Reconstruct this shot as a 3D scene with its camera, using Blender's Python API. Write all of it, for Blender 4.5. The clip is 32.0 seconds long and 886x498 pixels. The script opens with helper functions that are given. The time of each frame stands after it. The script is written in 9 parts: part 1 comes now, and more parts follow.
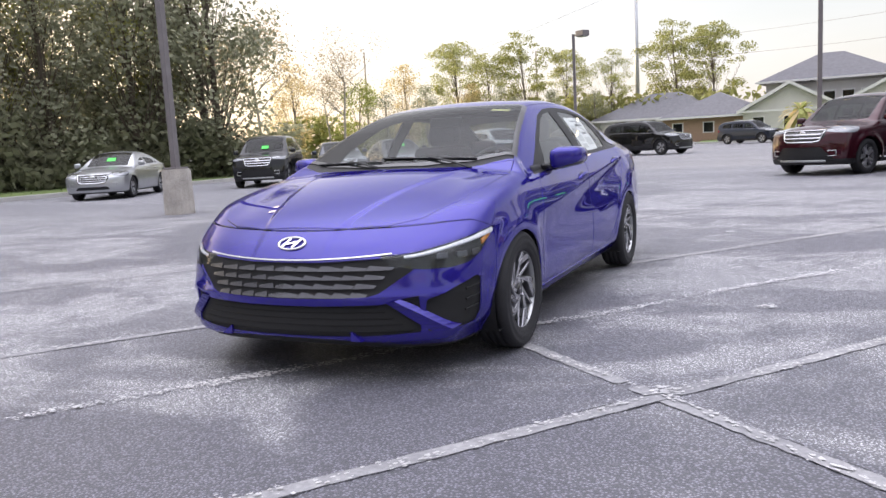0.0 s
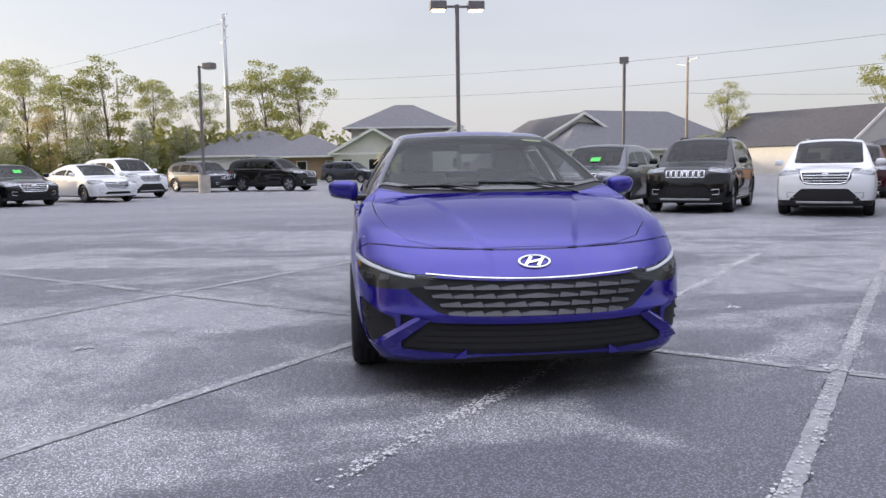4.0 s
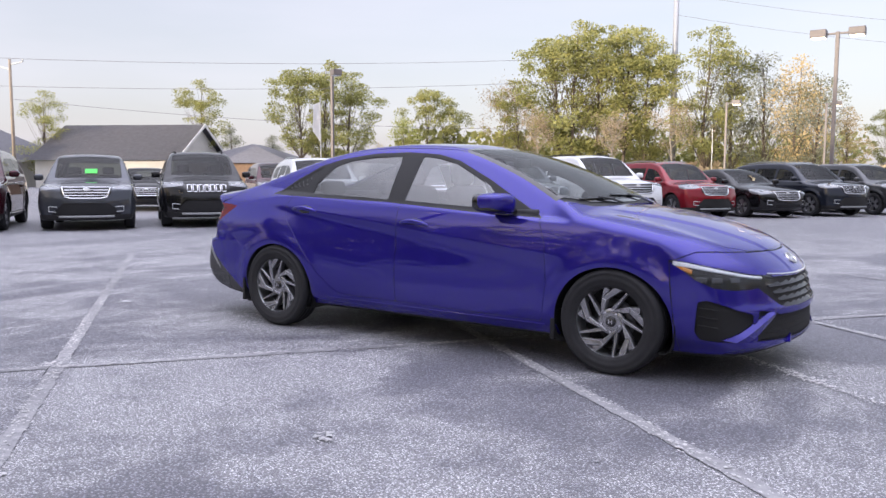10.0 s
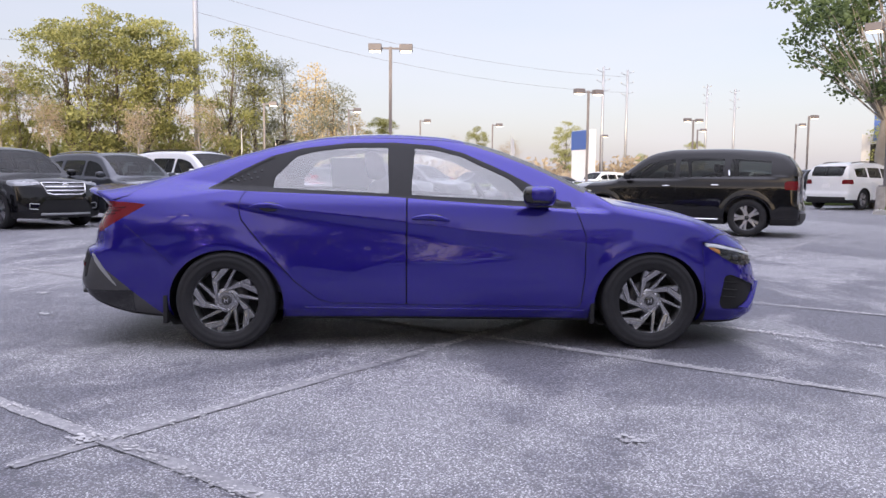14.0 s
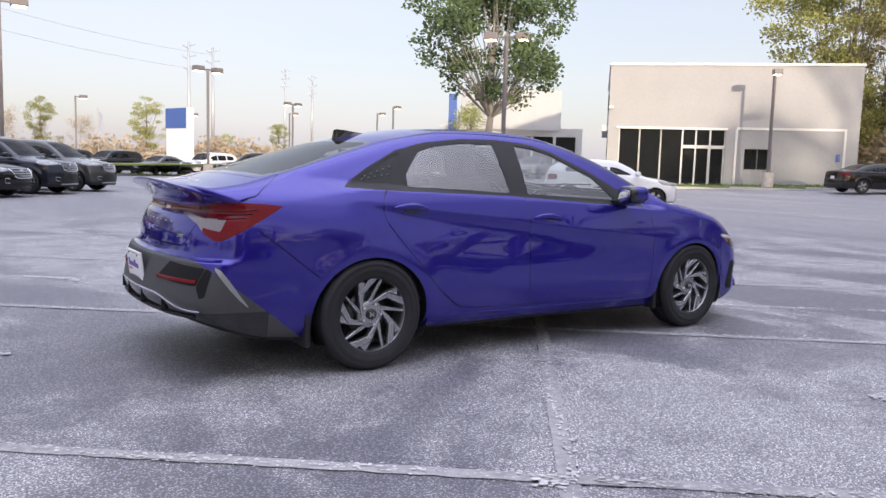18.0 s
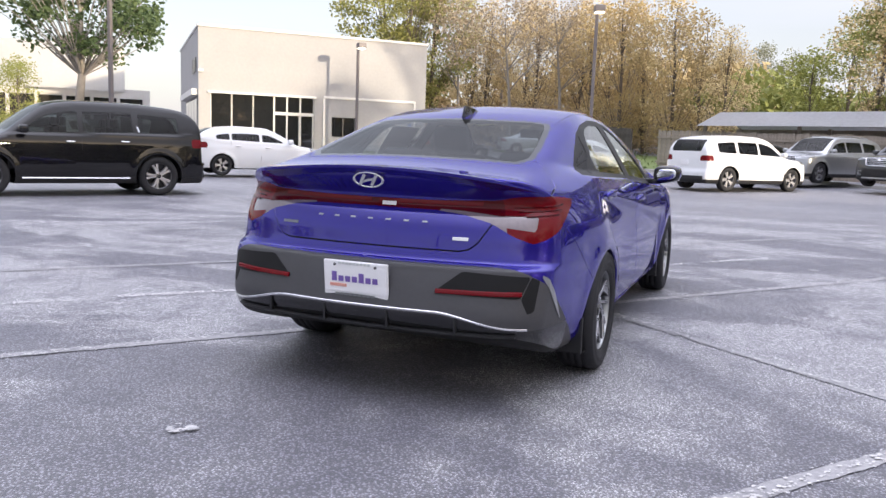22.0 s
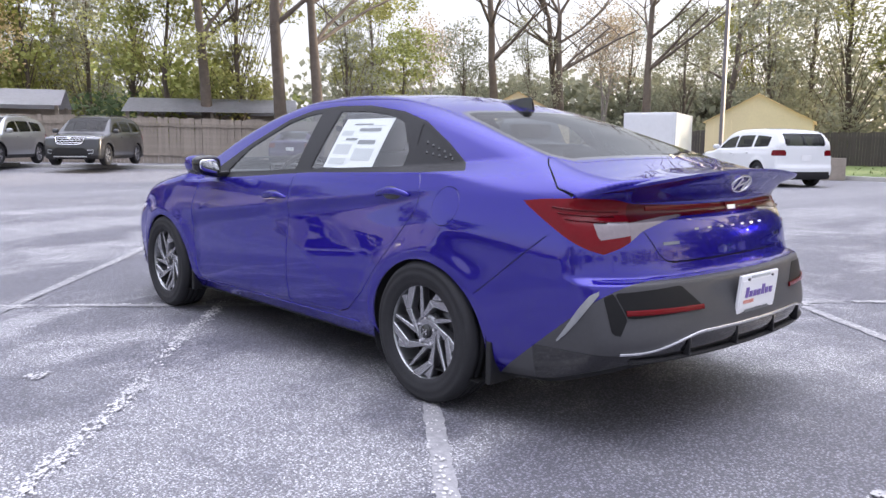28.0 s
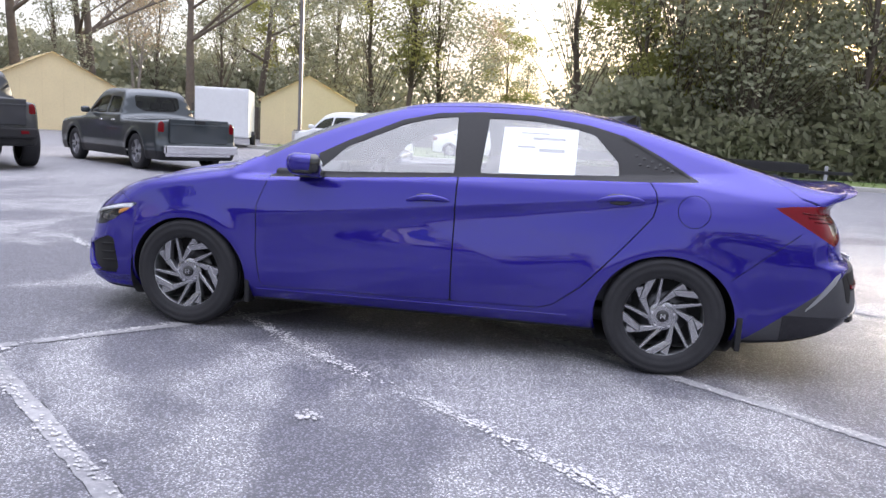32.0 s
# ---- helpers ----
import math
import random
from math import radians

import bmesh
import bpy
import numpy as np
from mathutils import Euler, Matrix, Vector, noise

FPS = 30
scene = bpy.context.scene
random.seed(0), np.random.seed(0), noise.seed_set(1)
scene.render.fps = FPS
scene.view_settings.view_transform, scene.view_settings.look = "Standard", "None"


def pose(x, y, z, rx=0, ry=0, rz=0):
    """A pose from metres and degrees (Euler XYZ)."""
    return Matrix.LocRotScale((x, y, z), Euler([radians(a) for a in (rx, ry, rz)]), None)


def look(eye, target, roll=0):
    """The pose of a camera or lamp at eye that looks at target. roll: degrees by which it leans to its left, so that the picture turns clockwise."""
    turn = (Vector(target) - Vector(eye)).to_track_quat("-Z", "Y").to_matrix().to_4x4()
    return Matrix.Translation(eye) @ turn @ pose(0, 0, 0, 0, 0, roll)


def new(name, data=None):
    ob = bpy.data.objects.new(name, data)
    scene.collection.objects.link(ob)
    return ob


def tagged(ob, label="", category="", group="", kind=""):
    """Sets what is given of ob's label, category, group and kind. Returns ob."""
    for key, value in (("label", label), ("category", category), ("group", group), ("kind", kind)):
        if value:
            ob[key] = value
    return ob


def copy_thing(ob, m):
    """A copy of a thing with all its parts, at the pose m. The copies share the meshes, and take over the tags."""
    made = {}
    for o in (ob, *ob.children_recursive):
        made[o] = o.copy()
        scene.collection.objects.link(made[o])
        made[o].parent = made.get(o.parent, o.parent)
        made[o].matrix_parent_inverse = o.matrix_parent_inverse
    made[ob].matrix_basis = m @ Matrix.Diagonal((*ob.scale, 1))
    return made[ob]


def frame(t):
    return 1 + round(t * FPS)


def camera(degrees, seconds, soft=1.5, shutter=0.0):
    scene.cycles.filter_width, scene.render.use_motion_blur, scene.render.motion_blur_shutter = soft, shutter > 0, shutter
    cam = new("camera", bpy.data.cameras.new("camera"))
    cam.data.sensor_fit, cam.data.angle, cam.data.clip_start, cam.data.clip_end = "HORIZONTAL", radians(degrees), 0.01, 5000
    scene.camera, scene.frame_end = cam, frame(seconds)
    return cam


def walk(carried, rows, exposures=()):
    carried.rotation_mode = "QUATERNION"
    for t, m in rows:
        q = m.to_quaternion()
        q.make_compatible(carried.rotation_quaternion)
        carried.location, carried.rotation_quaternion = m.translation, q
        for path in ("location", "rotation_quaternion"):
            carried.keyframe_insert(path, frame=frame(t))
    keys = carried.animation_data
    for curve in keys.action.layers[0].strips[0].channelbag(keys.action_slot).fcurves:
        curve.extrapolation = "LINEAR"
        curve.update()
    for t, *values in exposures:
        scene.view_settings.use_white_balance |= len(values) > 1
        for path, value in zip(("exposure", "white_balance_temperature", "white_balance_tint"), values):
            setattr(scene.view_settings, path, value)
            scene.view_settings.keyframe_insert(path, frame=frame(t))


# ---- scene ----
cam = camera(59.4, 32.0)

PATH = [
    (0, (5.255, 2.272, 1.109), (3.465, 1.422, 0.842), -3.1),
    (0.5, (5.44, 1.919, 1.116), (3.593, 1.194, 0.861), -3.7),
    (1, (5.597, 1.545, 1.114), (3.699, 0.957, 0.887), -4.1),
    (1.5, (5.786, 1.163, 1.162), (3.85, 0.714, 0.936), -4.0),
    (2, (5.897, 0.809, 1.144), (3.934, 0.485, 0.934), -3.6),
    (2.5, (5.955, 0.407, 1.164), (3.974, 0.216, 0.966), -3.0),
    (3, (6.005, -0.039, 1.169), (4.015, -0.087, 0.975), -2.1),
    (3.5, (5.954, -0.433, 1.138), (3.965, -0.351, 0.938), -1.4),
    (5.5, (5.545, -2.153, 1.135), (3.658, -1.537, 0.891), -0.6),
    (6, (5.388, -2.557, 1.134), (3.553, -1.8, 0.884), -1.1),
    (6.5, (5.149, -2.91, 1.144), (3.379, -2.015, 0.89), -1.4),
    (7, (4.934, -3.278, 1.159), (3.23, -2.263, 0.904), -1.8),
    (7.5, (4.667, -3.609, 1.137), (3.039, -2.474, 0.888), -1.9),
    (8, (4.362, -3.931, 1.157), (2.831, -2.668, 0.915), -1.8),
    (8.5, (4.063, -4.245, 1.181), (2.635, -2.863, 0.949), -1.6),
    (9, (3.728, -4.498, 1.176), (2.403, -3.017, 0.956), -1.2),
    (9.5, (3.393, -4.813, 1.183), (2.175, -3.239, 0.98), -0.6),
    (10, (3.024, -5.148, 1.156), (1.923, -3.489, 0.971), 0.2),
    (10.5, (2.661, -5.426, 1.168), (1.679, -3.692, 0.996), 0.4),
    (11, (2.276, -5.676, 1.166), (1.437, -3.867, 1.007), 0.6),
    (11.5, (1.882, -5.847, 1.133), (1.195, -3.975, 0.984), 0.4),
    (12, (1.464, -5.962, 1.148), (0.949, -4.035, 1.002), 0.2),
    (12.5, (1.036, -5.995, 1.158), (0.702, -4.029, 1.003), -0.1),
    (13, (0.625, -5.928, 1.139), (0.447, -3.942, 0.98), -0.0),
    (13.5, (0.214, -5.851, 1.097), (0.168, -3.858, 0.933), 0.1),
    (14, (-0.21, -5.8, 1.097), (-0.12, -3.81, 0.916), 0.5),
    (14.5, (-0.679, -5.726, 1.155), (-0.441, -3.751, 0.944), 0.7),
    (16.5, (-2.22, -5.276, 1.136), (-1.47, -3.436, 0.913), 1.9),
    (17, (-2.631, -5.073, 1.128), (-1.756, -3.288, 0.902), 1.9),
    (17.5, (-3.051, -4.869, 1.129), (-2.052, -3.15, 0.911), 1.9),
    (18, (-3.44, -4.632, 1.147), (-2.325, -2.985, 0.937), 1.7),
    (18.5, (-3.767, -4.353, 1.187), (-2.548, -2.78, 0.981), 1.4),
    (19, (-4.121, -4.033, 1.179), (-2.788, -2.555, 0.98), 1.3),
    (19.5, (-4.425, -3.631, 1.169), (-2.985, -2.259, 0.962), 1.1),
    (20, (-4.692, -3.265, 1.171), (-3.159, -1.998, 0.957), 1.2),
    (20.5, (-4.933, -2.878, 1.174), (-3.314, -1.726, 0.94), 1.5),
    (21, (-5.113, -2.493, 1.135), (-3.423, -1.453, 0.886), 1.7),
    (21.5, (-5.283, -2.073, 1.134), (-3.521, -1.168, 0.86), 2.2),
    (22, (-5.388, -1.621, 1.132), (-3.553, -0.869, 0.872), 2.1),
    (22.5, (-5.438, -1.188, 1.148), (-3.543, -0.604, 0.888), 1.9),
    (23, (-5.508, -0.731, 1.152), (-3.566, -0.323, 0.899), 1.5),
    (23.5, (-5.455, -0.337, 1.14), (-3.487, -0.084, 0.89), 1.2),
    (24, (-5.397, 0.083, 1.149), (-3.414, 0.169, 0.909), 1.3),
    (24.5, (-5.327, 0.527, 1.152), (-3.346, 0.392, 0.913), 1.8),
    (25, (-5.203, 0.95, 1.152), (-3.247, 0.614, 0.9), 1.8),
    (25.5, (-5.09, 1.391, 1.152), (-3.176, 0.866, 0.903), 1.6),
    (26, (-4.917, 1.733, 1.157), (-3.052, 1.052, 0.914), 0.8),
    (26.5, (-4.679, 2.07, 1.194), (-2.897, 1.186, 0.983), 0.7),
    (28.5, (-3.541, 3.354, 1.118), (-2.206, 1.891, 0.839), 0.7),
    (29, (-3.187, 3.65, 1.154), (-2.006, 2.057, 0.892), 1.3),
    (29.5, (-2.875, 3.95, 1.161), (-1.848, 2.253, 0.897), 2.0),
    (30, (-2.537, 4.219, 1.152), (-1.662, 2.443, 0.867), 2.0),
    (30.5, (-2.207, 4.446, 1.173), (-1.442, 2.622, 0.877), 1.9),
    (31, (-1.833, 4.698, 1.173), (-1.17, 2.831, 0.895), 1.6),
    (31.5, (-1.332, 4.863, 1.222), (-0.806, 2.957, 0.924), 1.8),
    (32, (-0.973, 5.002, 1.216), (-0.595, 3.061, 0.915), 3.1),
]
EXPOSURES = [(0.0, 1.26, 6700, 9), (3.0, 0.92, 6450, 9), (6.0, 0.86, 6300, 12), (7.0, 1.0, 6300, 12), (9.0, 1.10, 6350, 12), (13.0, 0.92, 6300, 15), (19.0, 1.0, 6350, 12), (23.0, 1.32, 6450, 10), (26.0, 1.46, 6450, 10), (29.0, 1.44, 6350, 11), (32.0, 1.42, 6350, 10)]
walk(cam, [(t, look(e, g, r)) for t, e, g, r in PATH], EXPOSURES)

# ---- light ----
SUN_AZ, SUN_EL = 250.0, 9.0
world = bpy.data.worlds.new("sky_world")
scene.world = world
world.use_nodes = True
wn = world.node_tree
wn.nodes.clear()
w_out = wn.nodes.new("ShaderNodeOutputWorld")
w_bg = wn.nodes.new("ShaderNodeBackground")
w_sky = wn.nodes.new("ShaderNodeTexSky")
w_sky.sky_type = "NISHITA"
w_sky.sun_disc = False
w_sky.sun_elevation = radians(SUN_EL)
w_sky.sun_rotation = radians(90.0 - SUN_AZ)
w_sky.air_density, w_sky.dust_density, w_sky.ozone_density = 1.0, 2.2, 1.0
w_bg.inputs["Strength"].default_value = 0.15
# thin high haze veils the blue of the clear sky
w_coord = wn.nodes.new("ShaderNodeTexCoord")
w_map = wn.nodes.new("ShaderNodeMapping")
w_map.inputs["Scale"].default_value = (1.0, 1.0, 5.0)
w_noise = wn.nodes.new("ShaderNodeTexNoise")
w_noise.inputs["Scale"].default_value, w_noise.inputs["Detail"].default_value = 2.2, 5.0
w_ramp = wn.nodes.new("ShaderNodeValToRGB")
w_ramp.color_ramp.elements[0].position, w_ramp.color_ramp.elements[0].color = 0.35, (0.52, 0.52, 0.52, 1)
w_ramp.color_ramp.elements[1].position, w_ramp.color_ramp.elements[1].color = 0.75, (0.68, 0.68, 0.68, 1)
w_mix = wn.nodes.new("ShaderNodeMixRGB")
w_mix.inputs[2].default_value = (4.8, 4.62, 5.15, 1)
wn.links.new(w_coord.outputs["Generated"], w_map.inputs["Vector"])
wn.links.new(w_map.outputs["Vector"], w_noise.inputs["Vector"])
wn.links.new(w_noise.outputs["Fac"], w_ramp.inputs["Fac"])
wn.links.new(w_ramp.outputs["Color"], w_mix.inputs[0])
wn.links.new(w_sky.outputs["Color"], w_mix.inputs[1])
# extra brightness added to the unseen sky overhead, as fill for the ground
w_sep = wn.nodes.new("ShaderNodeSeparateXYZ")
w_up = wn.nodes.new("ShaderNodeMapRange")
w_up.interpolation_type = "SMOOTHSTEP"
w_up.inputs["From Min"].default_value, w_up.inputs["From Max"].default_value = 0.52, 0.98
w_up.inputs["To Min"].default_value, w_up.inputs["To Max"].default_value = 0.71, 3.2
w_mul = wn.nodes.new("ShaderNodeVectorMath")
w_mul.operation = "SCALE"
wn.links.new(w_coord.outputs["Generated"], w_sep.inputs[0])
wn.links.new(w_sep.outputs["Z"], w_up.inputs["Value"])
wn.links.new(w_mix.outputs["Color"], w_mul.inputs[0])
wn.links.new(w_up.outputs[0], w_mul.inputs["Scale"])
wn.links.new(w_mul.outputs[0], w_bg.inputs["Color"])
wn.links.new(w_bg.outputs["Background"], w_out.inputs["Surface"])
sun = new("sun", bpy.data.lights.new("sun", "SUN"))
sun.data.energy, sun.data.angle, sun.data.color = 2.6, radians(1.5), (1.0, 0.84, 0.62)
_sd = Vector((math.cos(radians(SUN_AZ)) * math.cos(radians(SUN_EL)), math.sin(radians(SUN_AZ)) * math.cos(radians(SUN_EL)), math.sin(radians(SUN_EL))))
sun.matrix_world = look(_sd * 60, (0, 0, 0))

# ---- materials ----
def nodes_of(name):
    m = bpy.data.materials.new(name)
    m.use_nodes = True
    return m, m.node_tree, m.node_tree.nodes["Principled BSDF"]


def mat(name, color, rough=0.5, metal=0.0, var=0.12, scale=6.0, bump=0.0, bscale=60.0, coat=0.0, spec=0.5, emit=0.0, rvar=0.0):
    """Plain surface with grain at two scales: colour varies by var, relief by bump."""
    m, nt, b = nodes_of(name)
    b.inputs["Roughness"].default_value, b.inputs["Metallic"].default_value = rough, metal
    b.inputs["Specular IOR Level"].default_value = spec
    b.inputs["Coat Weight"].default_value = coat
    b.inputs["Coat Roughness"].default_value = 0.03
    tc = nt.nodes.new("ShaderNodeTexCoord")
    if var > 0:
        n1, n2 = nt.nodes.new("ShaderNodeTexNoise"), nt.nodes.new("ShaderNodeTexNoise")
        n1.inputs["Scale"].default_value, n2.inputs["Scale"].default_value = scale, scale * 11
        n1.inputs["Detail"].default_value = n2.inputs["Detail"].default_value = 5
        add = nt.nodes.new("ShaderNodeMath"); add.operation = "ADD"
        oi = nt.nodes.new("ShaderNodeObjectInfo")
        add2 = nt.nodes.new("ShaderNodeMath"); add2.operation = "MULTIPLY_ADD"; add2.inputs[1].default_value = 0.25
        mr = nt.nodes.new("ShaderNodeMapRange")
        mr.inputs["From Min"].default_value, mr.inputs["From Max"].default_value = 0.7, 1.55
        mr.inputs["To Min"].default_value, mr.inputs["To Max"].default_value = 1 - var, 1 + var
        mix = nt.nodes.new("ShaderNodeMixRGB"); mix.blend_type = "MULTIPLY"; mix.inputs[0].default_value = 1
        mix.inputs[1].default_value = (*color, 1)
        for n in (n1, n2):
            nt.links.new(tc.outputs["Object"], n.inputs["Vector"])
        nt.links.new(n1.outputs["Fac"], add.inputs[0]); nt.links.new(n2.outputs["Fac"], add.inputs[1])
        nt.links.new(oi.outputs["Random"], add2.inputs[0]); nt.links.new(add.outputs[0], add2.inputs[2])
        nt.links.new(add2.outputs[0], mr.inputs["Value"]); nt.links.new(mr.outputs[0], mix.inputs[2])
        nt.links.new(mix.outputs[0], b.inputs["Base Color"])
        if rvar > 0:
            mr2 = nt.nodes.new("ShaderNodeMapRange")
            mr2.inputs["From Min"].default_value, mr2.inputs["From Max"].default_value = 0.7, 1.3
            mr2.inputs["To Min"].default_value, mr2.inputs["To Max"].default_value = rough - rvar, rough + rvar
            nt.links.new(add.outputs[0], mr2.inputs["Value"]); nt.links.new(mr2.outputs[0], b.inputs["Roughness"])
    else:
        b.inputs["Base Color"].default_value = (*color, 1)
    if bump > 0:
        nb = nt.nodes.new("ShaderNodeTexNoise"); nb.inputs["Scale"].default_value, nb.inputs["Detail"].default_value = bscale, 4
        bp = nt.nodes.new("ShaderNodeBump"); bp.inputs["Strength"].default_value, bp.inputs["Distance"].default_value = bump, 0.01
        nt.links.new(tc.outputs["Object"], nb.inputs["Vector"]); nt.links.new(nb.outputs["Fac"], bp.inputs["Height"])
        nt.links.new(bp.outputs[0], b.inputs["Normal"])
    if emit > 0:
        b.inputs["Emission Color"].default_value = (*color, 1); b.inputs["Emission Strength"].default_value = emit
    return m


def paint(name, color, metal=0.3, rough=0.32, flake=0.10, ior=1.5, coat=1.0, edge=(1.0, 1.0, 1.0)):
    """Car paint: fine metallic flake under a clear coat, with a faint film of dust."""
    m, nt, b = nodes_of(name)
    b.inputs["Metallic"].default_value = metal
    b.inputs["Coat Weight"].default_value, b.inputs["Coat Roughness"].default_value, b.inputs["Coat IOR"].default_value = coat, 0.012, ior
    b.inputs["Specular Tint"].default_value = (*edge, 1)
    b.inputs["Specular IOR Level"].default_value = 0.0
    tc = nt.nodes.new("ShaderNodeTexCoord")
    v = nt.nodes.new("ShaderNodeTexVoronoi"); v.inputs["Scale"].default_value = 2600
    n = nt.nodes.new("ShaderNodeTexNoise"); n.inputs["Scale"].default_value, n.inputs["Detail"].default_value = 3.5, 6
    nt.links.new(tc.outputs["Object"], v.inputs["Vector"]); nt.links.new(tc.outputs["Object"], n.inputs["Vector"])
    sep = nt.nodes.new("ShaderNodeSeparateColor"); nt.links.new(v.outputs["Color"], sep.inputs[0])
    mr = nt.nodes.new("ShaderNodeMapRange"); mr.inputs["To Min"].default_value, mr.inputs["To Max"].default_value = 1 - flake, 1 + flake
    nt.links.new(sep.outputs[0], mr.inputs["Value"])
    mix = nt.nodes.new("ShaderNodeMixRGB"); mix.blend_type = "MULTIPLY"; mix.inputs[0].default_value = 1; mix.inputs[1].default_value = (*color, 1)
    nt.links.new(mr.outputs[0], mix.inputs[2]); nt.links.new(mix.outputs[0], b.inputs["Base Color"])
    mr2 = nt.nodes.new("ShaderNodeMapRange"); mr2.inputs["From Min"].default_value, mr2.inputs["From Max"].default_value = 0.3, 0.7
    mr2.inputs["To Min"].default_value, mr2.inputs["To Max"].default_value = rough - 0.04, rough + 0.06
    nt.links.new(n.outputs["Fac"], mr2.inputs["Value"]); nt.links.new(mr2.outputs[0], b.inputs["Roughness"])
    return m


def glass(name, color=(0.55, 0.6, 0.6), rough=0.0, base=0.05):
    """Tinted pane: see-through with a mirror-like skin that grows at a slant."""
    m, nt, b = nodes_of(name)
    nt.nodes.remove(b)
    out = nt.nodes["Material Output"]
    tr, gl, mx, lw = (nt.nodes.new(k) for k in ("ShaderNodeBsdfTransparent", "ShaderNodeBsdfGlossy", "ShaderNodeMixShader", "ShaderNodeLayerWeight"))
    tr.inputs["Color"].default_value = (*color, 1)
    gl.inputs["Roughness"].default_value = rough
    pw, ma = nt.nodes.new("ShaderNodeMath"), nt.nodes.new("ShaderNodeMath")
    pw.operation, ma.operation = "POWER", "MULTIPLY_ADD"
    pw.inputs[1].default_value, ma.inputs[1].default_value, ma.inputs[2].default_value = 5.0, 0.7, base
    nt.links.new(lw.outputs["Facing"], pw.inputs[0]); nt.links.new(pw.outputs[0], ma.inputs[0]); nt.links.new(ma.outputs[0], mx.inputs[0])
    nt.links.new(tr.outputs[0], mx.inputs[1]); nt.links.new(gl.outputs[0], mx.inputs[2])
    nt.links.new(mx.outputs[0], out.inputs["Surface"])
    return m


def asphalt_material():
    m, nt, b = nodes_of("worn_asphalt")
    L, N = nt.links.new, nt.nodes.new
    tc = N("ShaderNodeTexCoord")
    def noise_tex(scale, detail=6, rough=0.6, dist=0.0, stretch=None):
        n = N("ShaderNodeTexNoise"); n.inputs["Scale"].default_value, n.inputs["Detail"].default_value = scale, detail
        n.inputs["Roughness"].default_value, n.inputs["Distortion"].default_value = rough, dist
        if stretch:
            mp = N("ShaderNodeMapping"); mp.inputs["Scale"].default_value, mp.inputs["Rotation"].default_value = stretch[0], stretch[1]
            L(tc.outputs["Object"], mp.inputs["Vector"]); L(mp.outputs[0], n.inputs["Vector"])
        else:
            L(tc.outputs["Object"], n.inputs["Vector"])
        return n
    def ramp(src, a, bb, lo=0.0, hi=1.0):
        r = N("ShaderNodeMapRange"); r.interpolation_type = "SMOOTHSTEP"
        r.inputs["From Min"].default_value, r.inputs["From Max"].default_value = a, bb
        r.inputs["To Min"].default_value, r.inputs["To Max"].default_value = lo, hi
        L(src, r.inputs["Value"]); return r.outputs[0]
    def math2(op, a, c):
        q = N("ShaderNodeMath"); q.operation = op
        for i, s in enumerate((a, c)):
            if hasattr(s, "links"):
                L(s, q.inputs[i])
            else:
                q.inputs[i].default_value = s
        return q.outputs[0]
    big = noise_tex(0.16, 4, 0.55, 0.6)
    mid = noise_tex(0.55, 7, 0.62, 0.8, ((1.0, 0.55, 1.0), (0, 0, radians(35))))
    fine = noise_tex(2.3, 8, 0.7)
    grit = N("ShaderNodeTexVoronoi"); grit.inputs["Scale"].default_value = 85; L(tc.outputs["Object"], grit.inputs["Vector"])
    grit2 = noise_tex(140, 4, 0.8)
    worn = math2("ADD", ramp(mid.outputs["Fac"], 0.41, 0.57), math2("MULTIPLY", ramp(big.outputs["Fac"], 0.4, 0.65), 0.45))
    worn = math2("MULTIPLY", worn, ramp(fine.outputs["Fac"], 0.32, 0.62, 0.35, 1.0))
    # far off, wear gives way to even streaks: grazing sky sheen put into colour
    gone = N("ShaderNodeVectorMath"); gone.operation = "LENGTH"; L(tc.outputs["Object"], gone.inputs[0])
    far_sheen = ramp(gone.outputs["Value"], 5.0, 16.0)
    mixw = N("ShaderNodeMix"); L(far_sheen, mixw.inputs[0]); L(worn, mixw.inputs[2])
    streak = noise_tex(0.5, 6, 0.6, 0.4, ((1.0, 0.12, 1.0), (0, 0, radians(-52))))
    L(ramp(streak.outputs["Fac"], 0.35, 0.70, 0.36, 0.66), mixw.inputs[3])
    worn = mixw.outputs[0]
    speck = ramp(grit2.outputs["Fac"], 0.475, 0.55)
    chip = math2("MULTIPLY", worn, math2("ADD", 0.18, math2("MULTIPLY", speck, 1.15)))
    mix1 = N("ShaderNodeMixRGB"); mix1.inputs[1].default_value = (0.160, 0.159, 0.188, 1); mix1.inputs[2].default_value = (0.60, 0.595, 0.605, 1)
    L(ramp(chip, 0.0, 1.15), mix1.inputs[0])
    mix2 = N("ShaderNodeMixRGB"); mix2.blend_type = "MULTIPLY"; mix2.inputs[0].default_value = 1
    L(mix1.outputs[0], mix2.inputs[1]); L(ramp(grit.outputs["Distance"], 0.0, 0.6, 1.75, 0.50), mix2.inputs[2])
    pale = noise_tex(1.35, 5, 0.75, 1.5)
    spots = ramp(pale.outputs["Fac"], 0.70, 0.78)
    mix3 = N("ShaderNodeMixRGB"); mix3.inputs[2].default_value = (0.62, 0.61, 0.63, 1); L(mix2.outputs[0], mix3.inputs[1])
    L(math2("MULTIPLY", spots, math2("MULTIPLY", speck, 0.8)), mix3.inputs[0])
    L(mix3.outputs[0], b.inputs["Base Color"])
    L(ramp(chip, 0.0, 1.0, 0.52, 0.78), b.inputs["Roughness"])
    bp = N("ShaderNodeBump"); bp.inputs["Strength"].default_value, bp.inputs["Distance"].default_value = 0.55, 0.006
